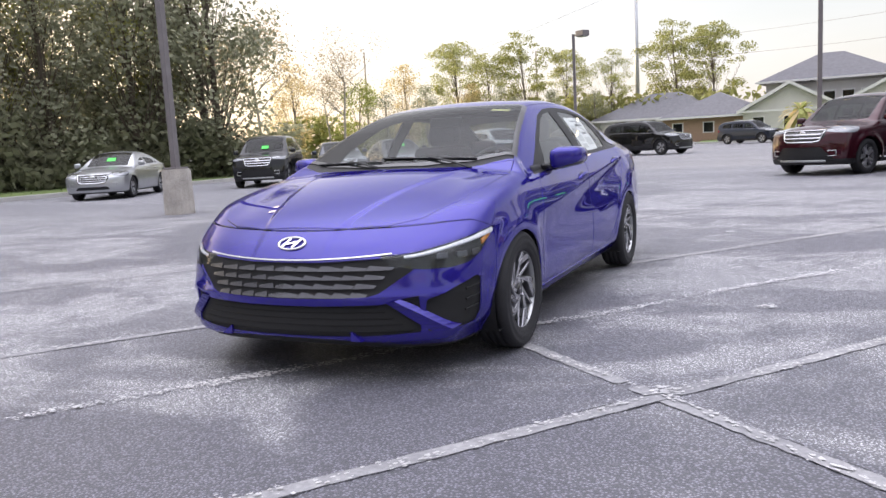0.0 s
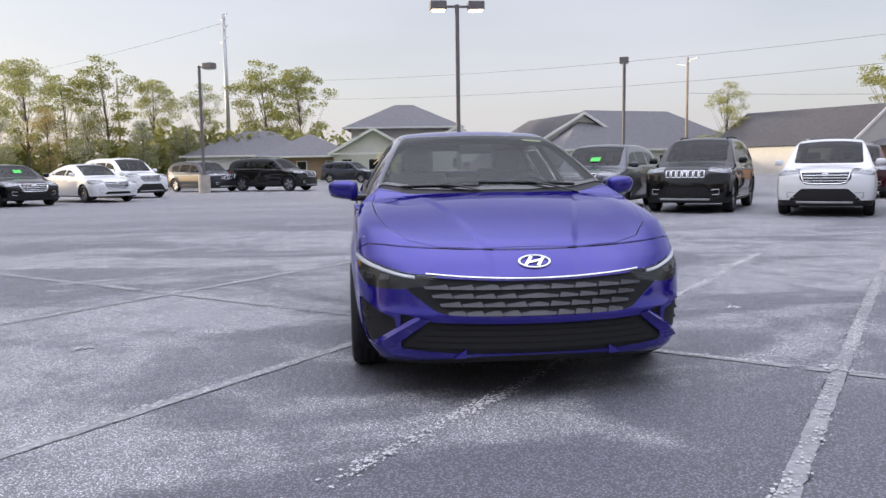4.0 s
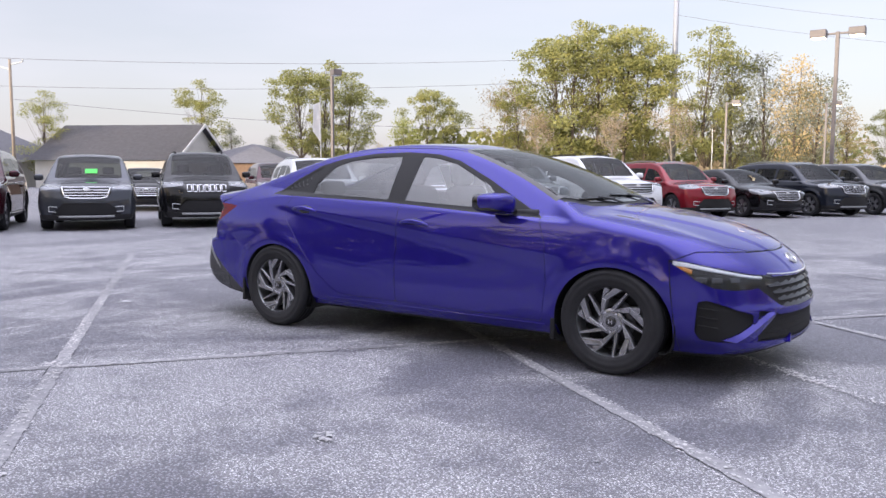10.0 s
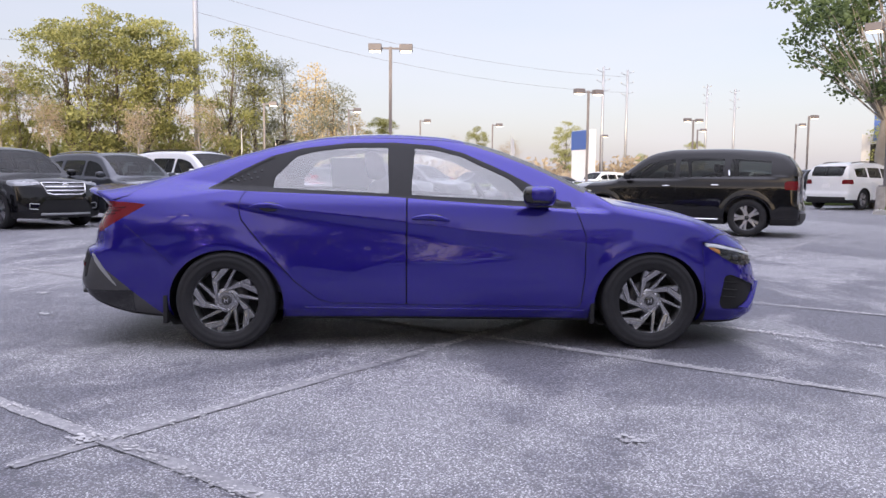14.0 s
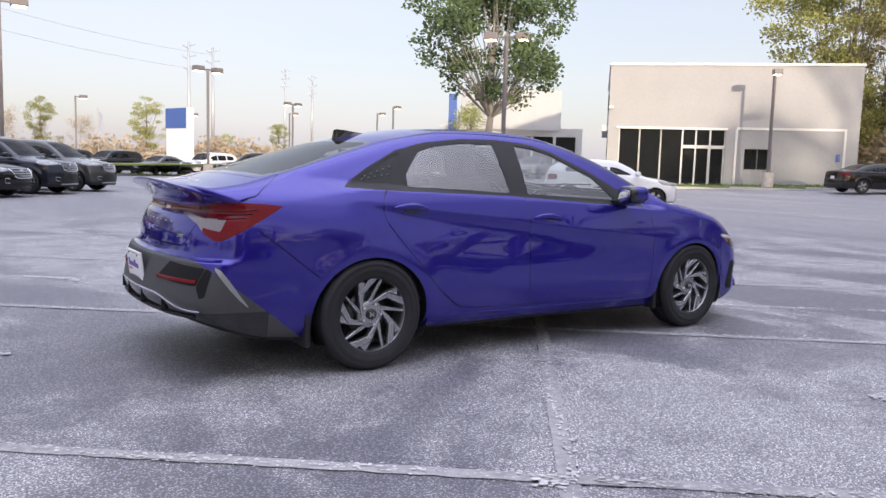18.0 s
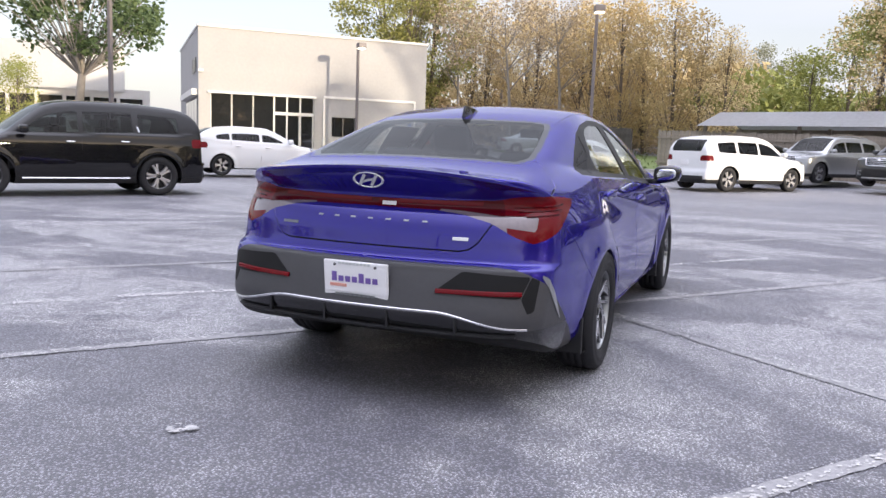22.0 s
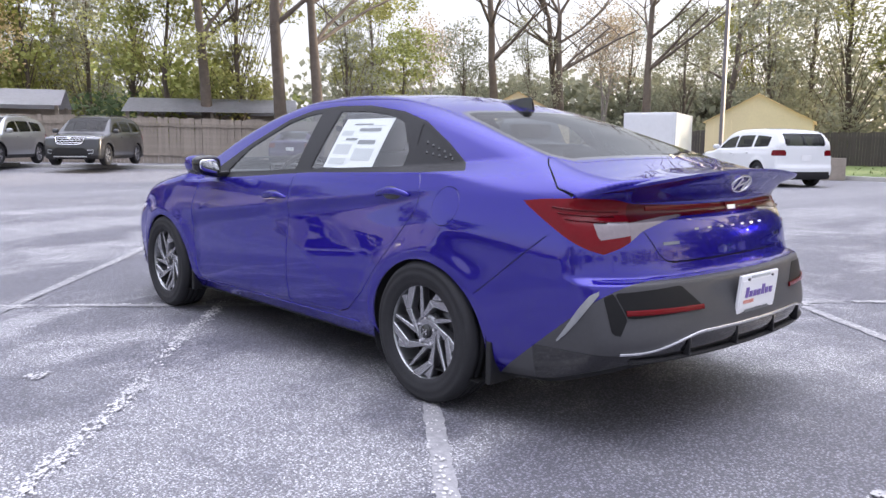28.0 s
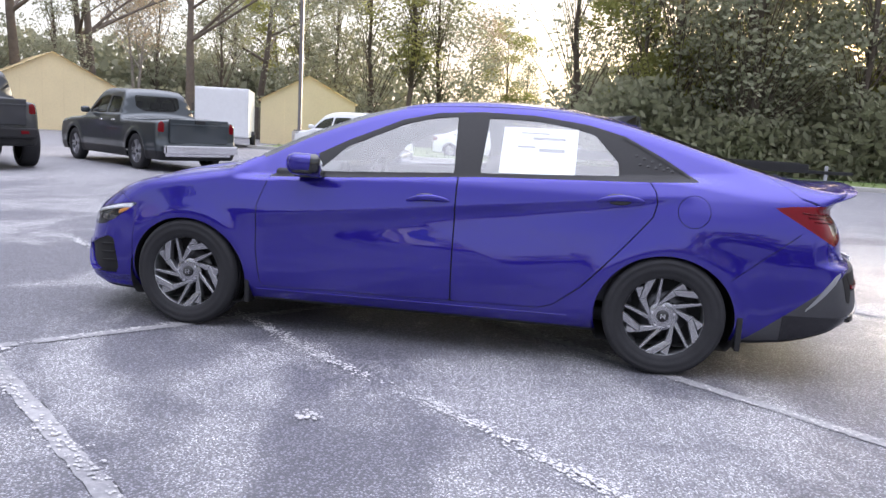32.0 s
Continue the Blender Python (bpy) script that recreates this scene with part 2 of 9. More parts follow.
    L(math2("ADD", grit.outputs["Distance"], math2("MULTIPLY", grit2.outputs["Fac"], 0.8)), bp.inputs["Height"])
    L(bp.outputs[0], b.inputs["Normal"])
    return m


def worn_paint(name, paint_c, base_c, lo, hi, scale=22):
    """Paint or filler worn through to the asphalt below."""
    m, nt, b = nodes_of(name)
    tc = nt.nodes.new("ShaderNodeTexCoord")
    n1, n2 = nt.nodes.new("ShaderNodeTexNoise"), nt.nodes.new("ShaderNodeTexNoise")
    n1.inputs["Scale"].default_value, n1.inputs["Detail"].default_value, n1.inputs["Roughness"].default_value = scale, 8, 0.75
    n2.inputs["Scale"].default_value, n2.inputs["Detail"].default_value = 1.3, 3
    for n in (n1, n2):
        nt.links.new(tc.outputs["Object"], n.inputs["Vector"])
    ad = nt.nodes.new("ShaderNodeMath"); ad.operation = "MULTIPLY_ADD"; ad.inputs[1].default_value = 0.6
    nt.links.new(n2.outputs["Fac"], ad.inputs[0]); nt.links.new(n1.outputs["Fac"], ad.inputs[2])
    mr = nt.nodes.new("ShaderNodeMapRange"); mr.inputs["From Min"].default_value, mr.inputs["From Max"].default_value = lo, hi
    nt.links.new(ad.outputs[0], mr.inputs["Value"])
    mx = nt.nodes.new("ShaderNodeMixRGB"); mx.inputs[1].default_value, mx.inputs[2].default_value = (*base_c, 1), (*paint_c, 1)
    nt.links.new(mr.outputs[0], mx.inputs[0]); nt.links.new(mx.outputs[0], b.inputs["Base Color"])
    b.inputs["Roughness"].default_value = 0.8
    bp = nt.nodes.new("ShaderNodeBump"); bp.inputs["Strength"].default_value, bp.inputs["Distance"].default_value = 0.2, 0.004
    nt.links.new(n1.outputs["Fac"], bp.inputs["Height"]); nt.links.new(bp.outputs[0], b.inputs["Normal"])
    return m


M = {}
M["asphalt"] = asphalt_material()
M["line"] = worn_paint("worn_line_paint", (0.39, 0.385, 0.39), (0.215, 0.214, 0.228), 0.68, 1.04)
M["line_white"] = worn_paint("line_paint", (0.58, 0.57, 0.57), (0.30, 0.30, 0.31), 0.62, 0.90)
M["crack"] = mat("sealed_crack", (0.05, 0.05, 0.055), 0.8, var=0.3)
M["grass"] = mat("lawn", (0.11, 0.15, 0.045), 0.9, var=0.4, scale=1.5, bump=0.6, bscale=30)
M["kerb"] = mat("concrete_kerb", (0.42, 0.41, 0.39), 0.85, var=0.22, scale=3, bump=0.3)
M["concrete"] = mat("weathered_concrete", (0.40, 0.37, 0.34), 0.88, var=0.35, scale=4, bump=0.5, bscale=25)
M["pole"] = mat("bronze_painted_steel", (0.16, 0.145, 0.15), 0.5, 0.1, var=0.15)
M["galv"] = mat("galvanised_steel", (0.42, 0.43, 0.45), 0.45, 0.5, var=0.15)
M["woodpole"] = mat("weathered_pole_wood", (0.30, 0.25, 0.20), 0.9, var=0.3, scale=3, bump=0.4)
M["lamp_lens"] = mat("lamp_lens", (1.0, 0.82, 0.55), 0.4, var=0, emit=3.0)
M["trim_black"] = mat("black_plastic", (0.016, 0.016, 0.018), 0.48, spec=0.3, var=0.15, bump=0.12, bscale=700)
M["gloss_black"] = mat("gloss_black", (0.008, 0.008, 0.01), 0.08, var=0.0, coat=0.5)
M["under"] = mat("underbody_black", (0.008, 0.008, 0.009), 0.8, var=0.1)
M["rubber"] = mat("tyre_rubber", (0.022, 0.022, 0.025), 0.7, spec=0.3, var=0.25, scale=14, bump=0.15, bscale=300)
M["chrome"] = mat("chrome", (0.75, 0.75, 0.77), 0.08, 1.0, var=0.03)
M["silver"] = mat("machined_alloy", (0.62, 0.62, 0.65), 0.24, 1.0, var=0.05, scale=30)
M["rim_dark"] = mat("dark_alloy", (0.10, 0.10, 0.11), 0.35, 0.8, var=0.08)
M["rim_silver"] = mat("painted_alloy", (0.40, 0.41, 0.42), 0.3, 0.85, var=0.06)
M["glass_clear"] = glass("window_glass", (0.66, 0.71, 0.71))
M["lens_clear"] = glass("lamp_cover", (0.85, 0.87, 0.9))
M["red_lens"] = mat("red_lens", (0.13, 0.003, 0.007), 0.14, var=0.10, scale=30, spec=0.22)
M["red_dark"] = mat("dark_red_lens", (0.075, 0.002, 0.005), 0.12, var=0.08, scale=30, spec=0.22)
M["white_lens"] = mat("reflector_lens", (0.46, 0.48, 0.50), 0.15, 0.45, var=0.1, scale=40, coat=0.8)
M["amber"] = mat("amber_lens", (0.75, 0.28, 0.04), 0.15, var=0.05, coat=1.0)
M["plate_white"] = mat("plate_white", (0.78, 0.78, 0.80), 0.35, var=0.04)
M["mirror"] = mat("mirror_glass", (0.85, 0.87, 0.9), 0.02, 1.0, var=0.0)
M["interior"] = mat("dark_upholstery", (0.035, 0.035, 0.04), 0.8, var=0.2, scale=9, bump=0.1, bscale=150)
M["interior_grey"] = mat("grey_lining", (0.16, 0.16, 0.165), 0.85, var=0.15)

# ---- kit ----
def obj(name, V, F, material, parent=None, label="", smooth=True, normals=None, mats=None, mat_idx=None):
    """One mesh object from vertices and faces."""
    me = bpy.data.meshes.new(name)
    me.from_pydata([tuple(map(float, v)) for v in V], [], [tuple(map(int, f)) for f in F])
    for mm in (mats or [material]):
        me.materials.append(mm)
    if mat_idx is not None:
        me.polygons.foreach_set("material_index", mat_idx)
    if smooth:
        me.polygons.foreach_set("use_smooth", [True] * len(me.polygons))
    me.update()
    if normals is not None:
        me.normals_split_custom_set_from_vertices([tuple(map(float, n)) for n in normals])
    ob = new(name, me)
    if parent is not None:
        ob.parent = parent
    if label:
        ob["label"] = label
    return ob


def part(name, bm, material, parent=None, label="", smooth=False):
    """Links a bmesh as one mesh object under a thing or a part."""
    me = bpy.data.meshes.new(name)
    bm.to_mesh(me)
    bm.free()
    me.materials.append(material)
    if smooth:
        me.polygons.foreach_set("use_smooth", [True] * len(me.polygons))
    ob = new(name, me)
    if parent is not None:
        ob.parent = parent
    if label:
        ob["label"] = label
    return ob


def thing(name, m, label, category, group=""):
    ob = new(name)
    ob.empty_display_size = 0.2
    ob.matrix_world = m
    return tagged(ob, label, category, group)


def b_box(bm, x0, x1, y0, y1, z0, z1, bevel=0.0, m=None):
    r = bmesh.ops.create_cube(bm, size=1.0, matrix=Matrix.Translation(((x0 + x1) / 2, (y0 + y1) / 2, (z0 + z1) / 2)) @ Matrix.Diagonal((x1 - x0, y1 - y0, z1 - z0, 1)))
    vs = r["verts"]
    if bevel > 0:
        es = list({e for v in vs for e in v.link_edges})
        rb = bmesh.ops.bevel(bm, geom=es, offset=bevel, segments=2, affect="EDGES", profile=0.6)
        vs = list({v for f in rb["faces"] for v in f.verts} | {v for v in vs if v.is_valid})
    if m is not None:
        bmesh.ops.transform(bm, matrix=m, verts=vs)
    return vs


def box(name, x0, x1, y0, y1, z0, z1, material, parent=None, bevel=0.0, label="", m=None):
    bm = bmesh.new()
    b_box(bm, x0, x1, y0, y1, z0, z1, bevel, m)
    return part(name, bm, material, parent, label)


def b_tube(bm, p0, p1, r0, r1=None, n=10, caps=True):
    p0, p1 = Vector(p0), Vector(p1)
    d = p1 - p0
    mm = Matrix.Translation((p0 + p1) / 2) @ d.to_track_quat("Z", "Y").to_matrix().to_4x4()
    bmesh.ops.create_cone(bm, cap_ends=caps, segments=n, radius1=r0, radius2=r0 if r1 is None else r1, depth=d.length, matrix=mm)


def b_sweep(bm, pts, r, n=6):
    """One continuous rod through points."""
    prev, P = None, [Vector(p) for p in pts]
    for i, p in enumerate(P):
        d = (P[min(i + 1, len(P) - 1)] - P[max(i - 1, 0)])
        q = (d if d.length > 1e-6 else Vector((0, 0, 1))).to_track_quat("Z", "Y")
        cur = [bm.verts.new(p + q @ Vector((r * math.cos(6.2832 * k / n), r * math.sin(6.2832 * k / n), 0))) for k in range(n)]
        if prev:
            for k in range(n):
                bm.faces.new((prev[k], prev[(k + 1) % n], cur[(k + 1) % n], cur[k]))
        else:
            bm.faces.new(cur[::-1])
        prev = cur
    bm.faces.new(prev)


def lathe(prof, n=40, axis="y"):
    """Turns a list of (radius, height) about an axis. Returns vertices and faces."""
    V, F = [], []
    for i in range(n):
        a = 2 * math.pi * i / n
        for r, h in prof:
            V.append((r * math.cos(a), h, r * math.sin(a)) if axis == "y" else (r * math.cos(a), r * math.sin(a), h))
    k = len(prof)
    for i in range(n):
        j = (i + 1) % n
        for q in range(k - 1):
            F.append((i * k + q, i * k + q + 1, j * k + q + 1, j * k + q))
    return V, F


def ground_z(x, y=0.0):
    """The lot is level near the car and rises gently towards the showroom."""
    return 0.0007 * max(0.0, min(x, 60.0) - 8.0) ** 2


class Shell:
    """A polygon surface held as arrays, which can be cut along the zero line of any field."""
    def __init__(self, V, N, F):
        self.V, self.N, self.F = V, N, F

    def cut(self, phi):
        """Splits along phi = 0. Returns the pieces with phi < 0 and with phi > 0."""
        V, N = self.V, self.N
        phi = np.where(np.abs(phi) < 1e-6, 1e-6, phi)
        neg = phi < 0
        newV, newN, key = [], [], {}
        base = len(V)
        inn, out = [], []
        for f in self.F:
            s = [bool(neg[i]) for i in f]
            if all(s):
                inn.append(f); continue
            if not any(s):
                out.append(f); continue
            a, b = [], []
            k = len(f)
            for q in range(k):
                i, j = f[q], f[(q + 1) % k]
                (a if s[q] else b).append(i)
                if s[q] != s[(q + 1) % k]:
                    e = (i, j) if i < j else (j, i)
                    if e not in key:
                        t = phi[e[0]] / (phi[e[0]] - phi[e[1]])
                        newV.append(V[e[0]] * (1 - t) + V[e[1]] * t)
                        newN.append(N[e[0]] * (1 - t) + N[e[1]] * t)
                        key[e] = base + len(newV) - 1
                    a.append(key[e]); b.append(key[e])
            if len(a) > 2:
                inn.append(tuple(a))
            if len(b) > 2:
                out.append(tuple(b))
        VV = np.vstack([V, np.array(newV)]) if newV else V
        NN = np.vstack([N, np.array(newN)]) if newV else N
        return Shell(VV, NN, inn).packed(), Shell(VV, NN, out).packed()

    def packed(self):
        if not self.F:
            return Shell(self.V[:0], self.N[:0], [])
        used = np.unique(np.concatenate([np.array(f) for f in self.F]))
        m = np.full(len(self.V), -1); m[used] = np.arange(len(used))
        return Shell(self.V[used], self.N[used], [tuple(m[list(f)]) for f in self.F])

    def moved(self, d):
        n = self.N / np.maximum(np.linalg.norm(self.N, axis=1), 1e-9)[:, None]
        return Shell(self.V + n * d, self.N, self.F)

    def flanged(self, depth):
        """Adds a rim that turns inward at every open edge, so that the sheet shows its thickness."""
        cnt = {}
        for f in self.F:
            for q in range(len(f)):
                i, j = f[q], f[(q + 1) % len(f)]
                e = (i, j) if i < j else (j, i)
                cnt[e] = None if e in cnt else (i, j)
        V, N, F = list(self.V), list(self.N), list(self.F)
        twin = {}
        for e, d in cnt.items():
            if d is None or (abs(self.V[d[0]][1]) < 1e-4 and abs(self.V[d[1]][1]) < 1e-4):
                continue
            for i in d:
                if i not in twin:
                    n = self.N[i] / max(np.linalg.norm(self.N[i]), 1e-9)
                    twin[i] = len(V)
                    V.append(self.V[i] - n * depth); N.append(self.N[i])
            F.append((d[1], d[0], twin[d[0]], twin[d[1]]))
        return Shell(np.array(V), np.array(N), F)

    def mirror(self):
        s = np.array((1, -1, 1))
        return Shell(self.V * s, self.N * s, [tuple(reversed(f)) for f in self.F])

    def both(self):
        o = self.mirror()
        k = len(self.V)
        return Shell(np.vstack([self.V, o.V]), np.vstack([self.N, o.N]), self.F + [tuple(i + k for i in f) for f in o.F])


def shell_obj(name, sh, material, parent, label="", flange=0.0):
    if flange > 0:
        fl = sh.flanged(flange)
        return obj(name, fl.V, fl.F, material, parent, label, normals=fl.N)
    return obj(name, sh.V, sh.F, material, parent, label, normals=sh.N)


def sdf_poly(P, poly):
    """Signed distance of points to a closed outline, negative inside."""
    P = np.asarray(P, float)
    d = np.full(len(P), 1e9)
    ins = np.zeros(len(P), bool)
    n = len(poly)
    for i in range(n):
        a, b = np.array(poly[i], float), np.array(poly[(i + 1) % n], float)
        e, w = b - a, P - a
        t = np.clip((w @ e) / max(e @ e, 1e-12), 0, 1)
        d = np.minimum(d, np.linalg.norm(w - t[:, None] * e, axis=1))
        c = (a[1] > P[:, 1]) != (b[1] > P[:, 1])
        with np.errstate(divide="ignore", invalid="ignore"):
            xi = a[0] + (P[:, 1] - a[1]) * e[0] / (e[1] if e[1] != 0 else 1e-12)
        ins ^= c & (P[:, 0] < xi)
    return np.where(ins, -d, d)


def sdf_line(P, pts):
    """Distance of points to an open line of points."""
    d = np.full(len(P), 1e9)
    for a, b in zip(pts[:-1], pts[1:]):
        a, b = np.array(a, float), np.array(b, float)
        e, w = b - a, P - a
        t = np.clip((w @ e) / max(e @ e, 1e-12), 0, 1)
        d = np.minimum(d, np.linalg.norm(w - t[:, None] * e, axis=1))
    return d


def smax(a, b, k):
    h = np.maximum(k - np.abs(a - b), 0) / k
    return np.maximum(a, b) + h * h * k * 0.25


def sstep(a, b, x):
    t = np.clip((x - a) / (b - a), 0, 1)
    return t * t * (3 - 2 * t)


def curve(pts):
    """A smooth curve through (x, y) points, x rising; monotone cubic."""
    X, Y = np.array([p[0] for p in pts], float), np.array([p[1] for p in pts], float)
    h, dl = np.diff(X), np.diff(Y) / np.diff(X)
    m = np.zeros(len(X))
    m[0], m[-1] = dl[0], dl[-1]
    for i in range(1, len(X) - 1):
        if dl[i - 1] * dl[i] > 0:
            w1, w2 = 2 * h[i] + h[i - 1], h[i] + 2 * h[i - 1]
            m[i] = (w1 + w2) / (w1 / dl[i - 1] + w2 / dl[i])
    def smooth(x):
        i = np.clip(np.searchsorted(X, x) - 1, 0, len(X) - 2)
        t = (x - X[i]) / h[i]
        return (2 * t**3 - 3 * t**2 + 1) * Y[i] + (t**3 - 2 * t**2 + t) * h[i] * m[i] + (3 * t**2 - 2 * t**3) * Y[i + 1] + (t**3 - t**2) * h[i] * m[i + 1]
    xs = np.linspace(X[0], X[-1], 3000)
    ys = smooth(xs)
    return lambda x: np.interp(x, xs, ys)


def star_shell(f, xa, xb, zc, nmid, nend, nv, reach=1.6, vpow=1.0):
    """The zero surface of field f round the axis from xa (rear) to xb (front) at height zc, for y >= 0."""
    E, D = [], []
    vv = np.linspace(-math.pi / 2, math.pi / 2, nv)
    us = [("r", a) for a in np.linspace(math.pi / 2, 0, nend, endpoint=False)] + [("m", x) for x in np.linspace(xa, xb, nmid)] + [("f", a) for a in np.linspace(0, math.pi / 2, nend + 1)[1:]]
    for kind, q in us:
        for v in vv:
            rad = np.array((0, math.cos(v), math.sin(v)))
            if kind == "m":
                E.append((q, 0, zc)); D.append(rad)
            else:
                s = -1 if kind == "r" else 1
                E.append((xa if s < 0 else xb, 0, zc))
                D.append(math.cos(q) * rad + np.array((s * math.sin(q), 0, 0)))
    E, D = np.array(E, float), np.array(D)
    lo, hi = np.zeros(len(E)), np.full(len(E), reach)
    # first crossing outward by steps, then bisection
    ts = np.linspace(0.25, reach, 28)
    left = np.arange(len(E))
    for a, b in zip(ts[:-1], ts[1:]):
        hit = f(E[left] + D[left] * b) > 0
        lo[left[hit]], hi[left[hit]] = a, b
        left = left[~hit]
        if not len(left):
            break
    for _ in range(15):
        mid = (lo + hi) / 2
        v = f(E + D * mid[:, None])
        lo, hi = np.where(v < 0, mid, lo), np.where(v < 0, hi, mid)
    V = E + D * ((lo + hi) / 2)[:, None]
    V[np.abs(V[:, 1]) < 1e-6, 1] = 0
    N = grad(f, V)
    nu = len(us)
    F = []
    for i in range(nu - 1):
        for j in range(nv - 1):
            a, b, c, d = i * nv + j, (i + 1) * nv + j, (i + 1) * nv + j + 1, i * nv + j + 1
            F.append((a, d, c, b))
    return Shell(V, N, F)


def grad(f, V, h=0.003):
    g = np.stack([f(V + np.eye(3)[i] * h) - f(V - np.eye(3)[i] * h) for i in range(3)], axis=1)
    on = np.abs(V[:, 1]) < 1e-5
    g[on, 1] = 0
    return g / np.maximum(np.linalg.norm(g, axis=1), 1e-9)[:, None]

# ---- ground ----
def sheet(name, poly, z, material, label, category="", kind="structure", up=0.0):
    """A flat piece that follows the ground, from an outline."""
    bm = bmesh.new()
    vs = [bm.verts.new((x, y, ground_z(x, y) + z)) for x, y in poly]
    f = bm.faces.new(vs)
    if f.normal.z < 0:
        f.normal_flip()
    if up > 0:
        r = bmesh.ops.extrude_face_region(bm, geom=[f])
        bmesh.ops.translate(bm, vec=(0, 0, up), verts=[v for v in r["geom"] if isinstance(v, bmesh.types.BMVert)])
        bmesh.ops.recalc_face_normals(bm, faces=bm.faces)
    return tagged(part(name, bm, material), label, category, kind=kind)


gx = np.unique(np.concatenate([np.linspace(-600, -60, 8), np.linspace(-60, 60, 61), np.linspace(60, 600, 8)]))
gV = [(x, y, ground_z(x, y)) for x in gx for y in gx]
k = len(gx)
gF = [(i * k + j, (i + 1) * k + j, (i + 1) * k + j + 1, i * k + j + 1) for i in range(k - 1) for j in range(k - 1)]
tagged(obj("ground", gV, gF, M["asphalt"], smooth=True), "worn grey asphalt of the car lot", "ground", kind="structure")

# ---- the blue sedan ----
M["blue"] = paint("deep_blue_pearl", (0.021, 0.0135, 0.235), 0.45, 0.20, 0.12, 1.57, 1.0, (0.22, 0.20, 0.85))
M["tail_clear"] = mat("clear_tail_lens", (0.20, 0.165, 0.18), 0.12, 0.2, var=0.15, scale=60, coat=1.0)
M["bumper_grey"] = mat("grey_bumper_plastic", (0.060, 0.060, 0.066), 0.5, 0.2, var=0.08, bump=0.08, bscale=500)
M["paper"] = mat("printed_paper", (0.74, 0.76, 0.76), 0.6, var=0.04)
M["ink"] = mat("grey_print", (0.16, 0.17, 0.18), 0.6, var=0.05)
M["ink_pale"] = mat("pale_print", (0.50, 0.52, 0.53), 0.6, var=0.05)
M["ink_purple"] = mat("violet_print", (0.16, 0.10, 0.36), 0.5, var=0.05)
M["ink_orange"] = mat("salmon_print", (0.70, 0.32, 0.26), 0.5, var=0.05)

M["glass_rear"] = glass("rear_window_glass", (0.42, 0.45, 0.46), base=0.09)
M["pocket_black"] = mat("matt_black_recess", (0.009, 0.009, 0.010), 0.6, spec=0.2, var=0.1)
M["glass_side"] = glass("side_window_glass", (0.96, 0.98, 0.975), base=0.20)
HUB_X, HUB_Z = 1.36, 0.315
h_plan = curve([(-2.46, 0.735), (-2.30, 0.785), (-2.1, 0.828), (-1.8, 0.868), (-1.36, 0.897), (-0.8, 0.893), (0.0, 0.888), (0.8, 0.888), (1.36, 0.897), (1.7, 0.873), (1.95, 0.848), (2.1, 0.82), (2.3, 0.76)])
h_sect = curve([(0.12, -0.12), (0.20, -0.075), (0.26, -0.038), (0.34, -0.02), (0.45, -0.006), (0.58, 0.0), (0.70, -0.006), (0.82, -0.026), (0.92, -0.055), (1.0, -0.095), (1.1, -0.15)])
h_belt_y = curve([(-2.4, 0.58), (-1.9, 0.655), (-1.48, 0.712), (-0.9, 0.785), (-0.25, 0.806), (0.4, 0.815), (0.9, 0.80), (1.2, 0.76), (1.6, 0.70)])
h_top = curve([(-2.46, 1.0), (-2.33, 1.030), (-2.2, 1.034), (-2.06, 1.052), (-1.8, 1.115), (-1.55, 1.195), (-1.3, 1.275), (-1.0, 1.35), (-0.68, 1.398), (-0.36, 1.412), (-0.04, 1.400), (0.28, 1.346), (0.59, 1.245), (0.83, 1.138), (1.0, 1.055), (1.09, 1.006), (1.13, 0.986), (1.17, 0.977), (1.25, 0.966), (1.43, 0.938), (1.73, 0.872), (2.0, 0.782), (2.12, 0.722), (2.2, 0.662), (2.3, 0.55)])
h_crown = curve([(-2.4, 0.07), (-1.9, 0.07), (-1.2, 0.11), (0.2, 0.10), (0.9, 0.085), (1.3, 0.075), (2.2, 0.11)])
h_front = curve([(0.12, 2.14), (0.18, 2.23), (0.22, 2.285), (0.27, 2.298), (0.36, 2.295), (0.42, 2.30), (0.46, 2.285), (0.55, 2.265), (0.60, 2.25), (0.63, 2.228), (0.67, 2.195), (0.72, 2.14), (0.80, 2.05), (1.0, 1.8), (1.5, 1.2)])
h_rear = curve([(0.15, -2.2), (0.25, -2.32), (0.30, -2.37), (0.36, -2.415), (0.42, -2.432), (0.50, -2.42), (0.60, -2.397), (0.628, -2.388), (0.645, -2.345), (0.68, -2.332), (0.76, -2.318), (0.84, -2.285), (0.88, -2.253), (0.905, -2.250), (0.95, -2.285), (0.99, -2.325), (1.02, -2.345), (1.05, -2.35), (1.5, -2.35)])
h_bot = curve([(-2.46, 0.375), (-2.36, 0.34), (-2.2, 0.285), (-1.95, 0.21), (-1.6, 0.185), (-0.9, 0.185), (0.9, 0.172), (1.8, 0.15), (2.1, 0.165), (2.3, 0.215)])


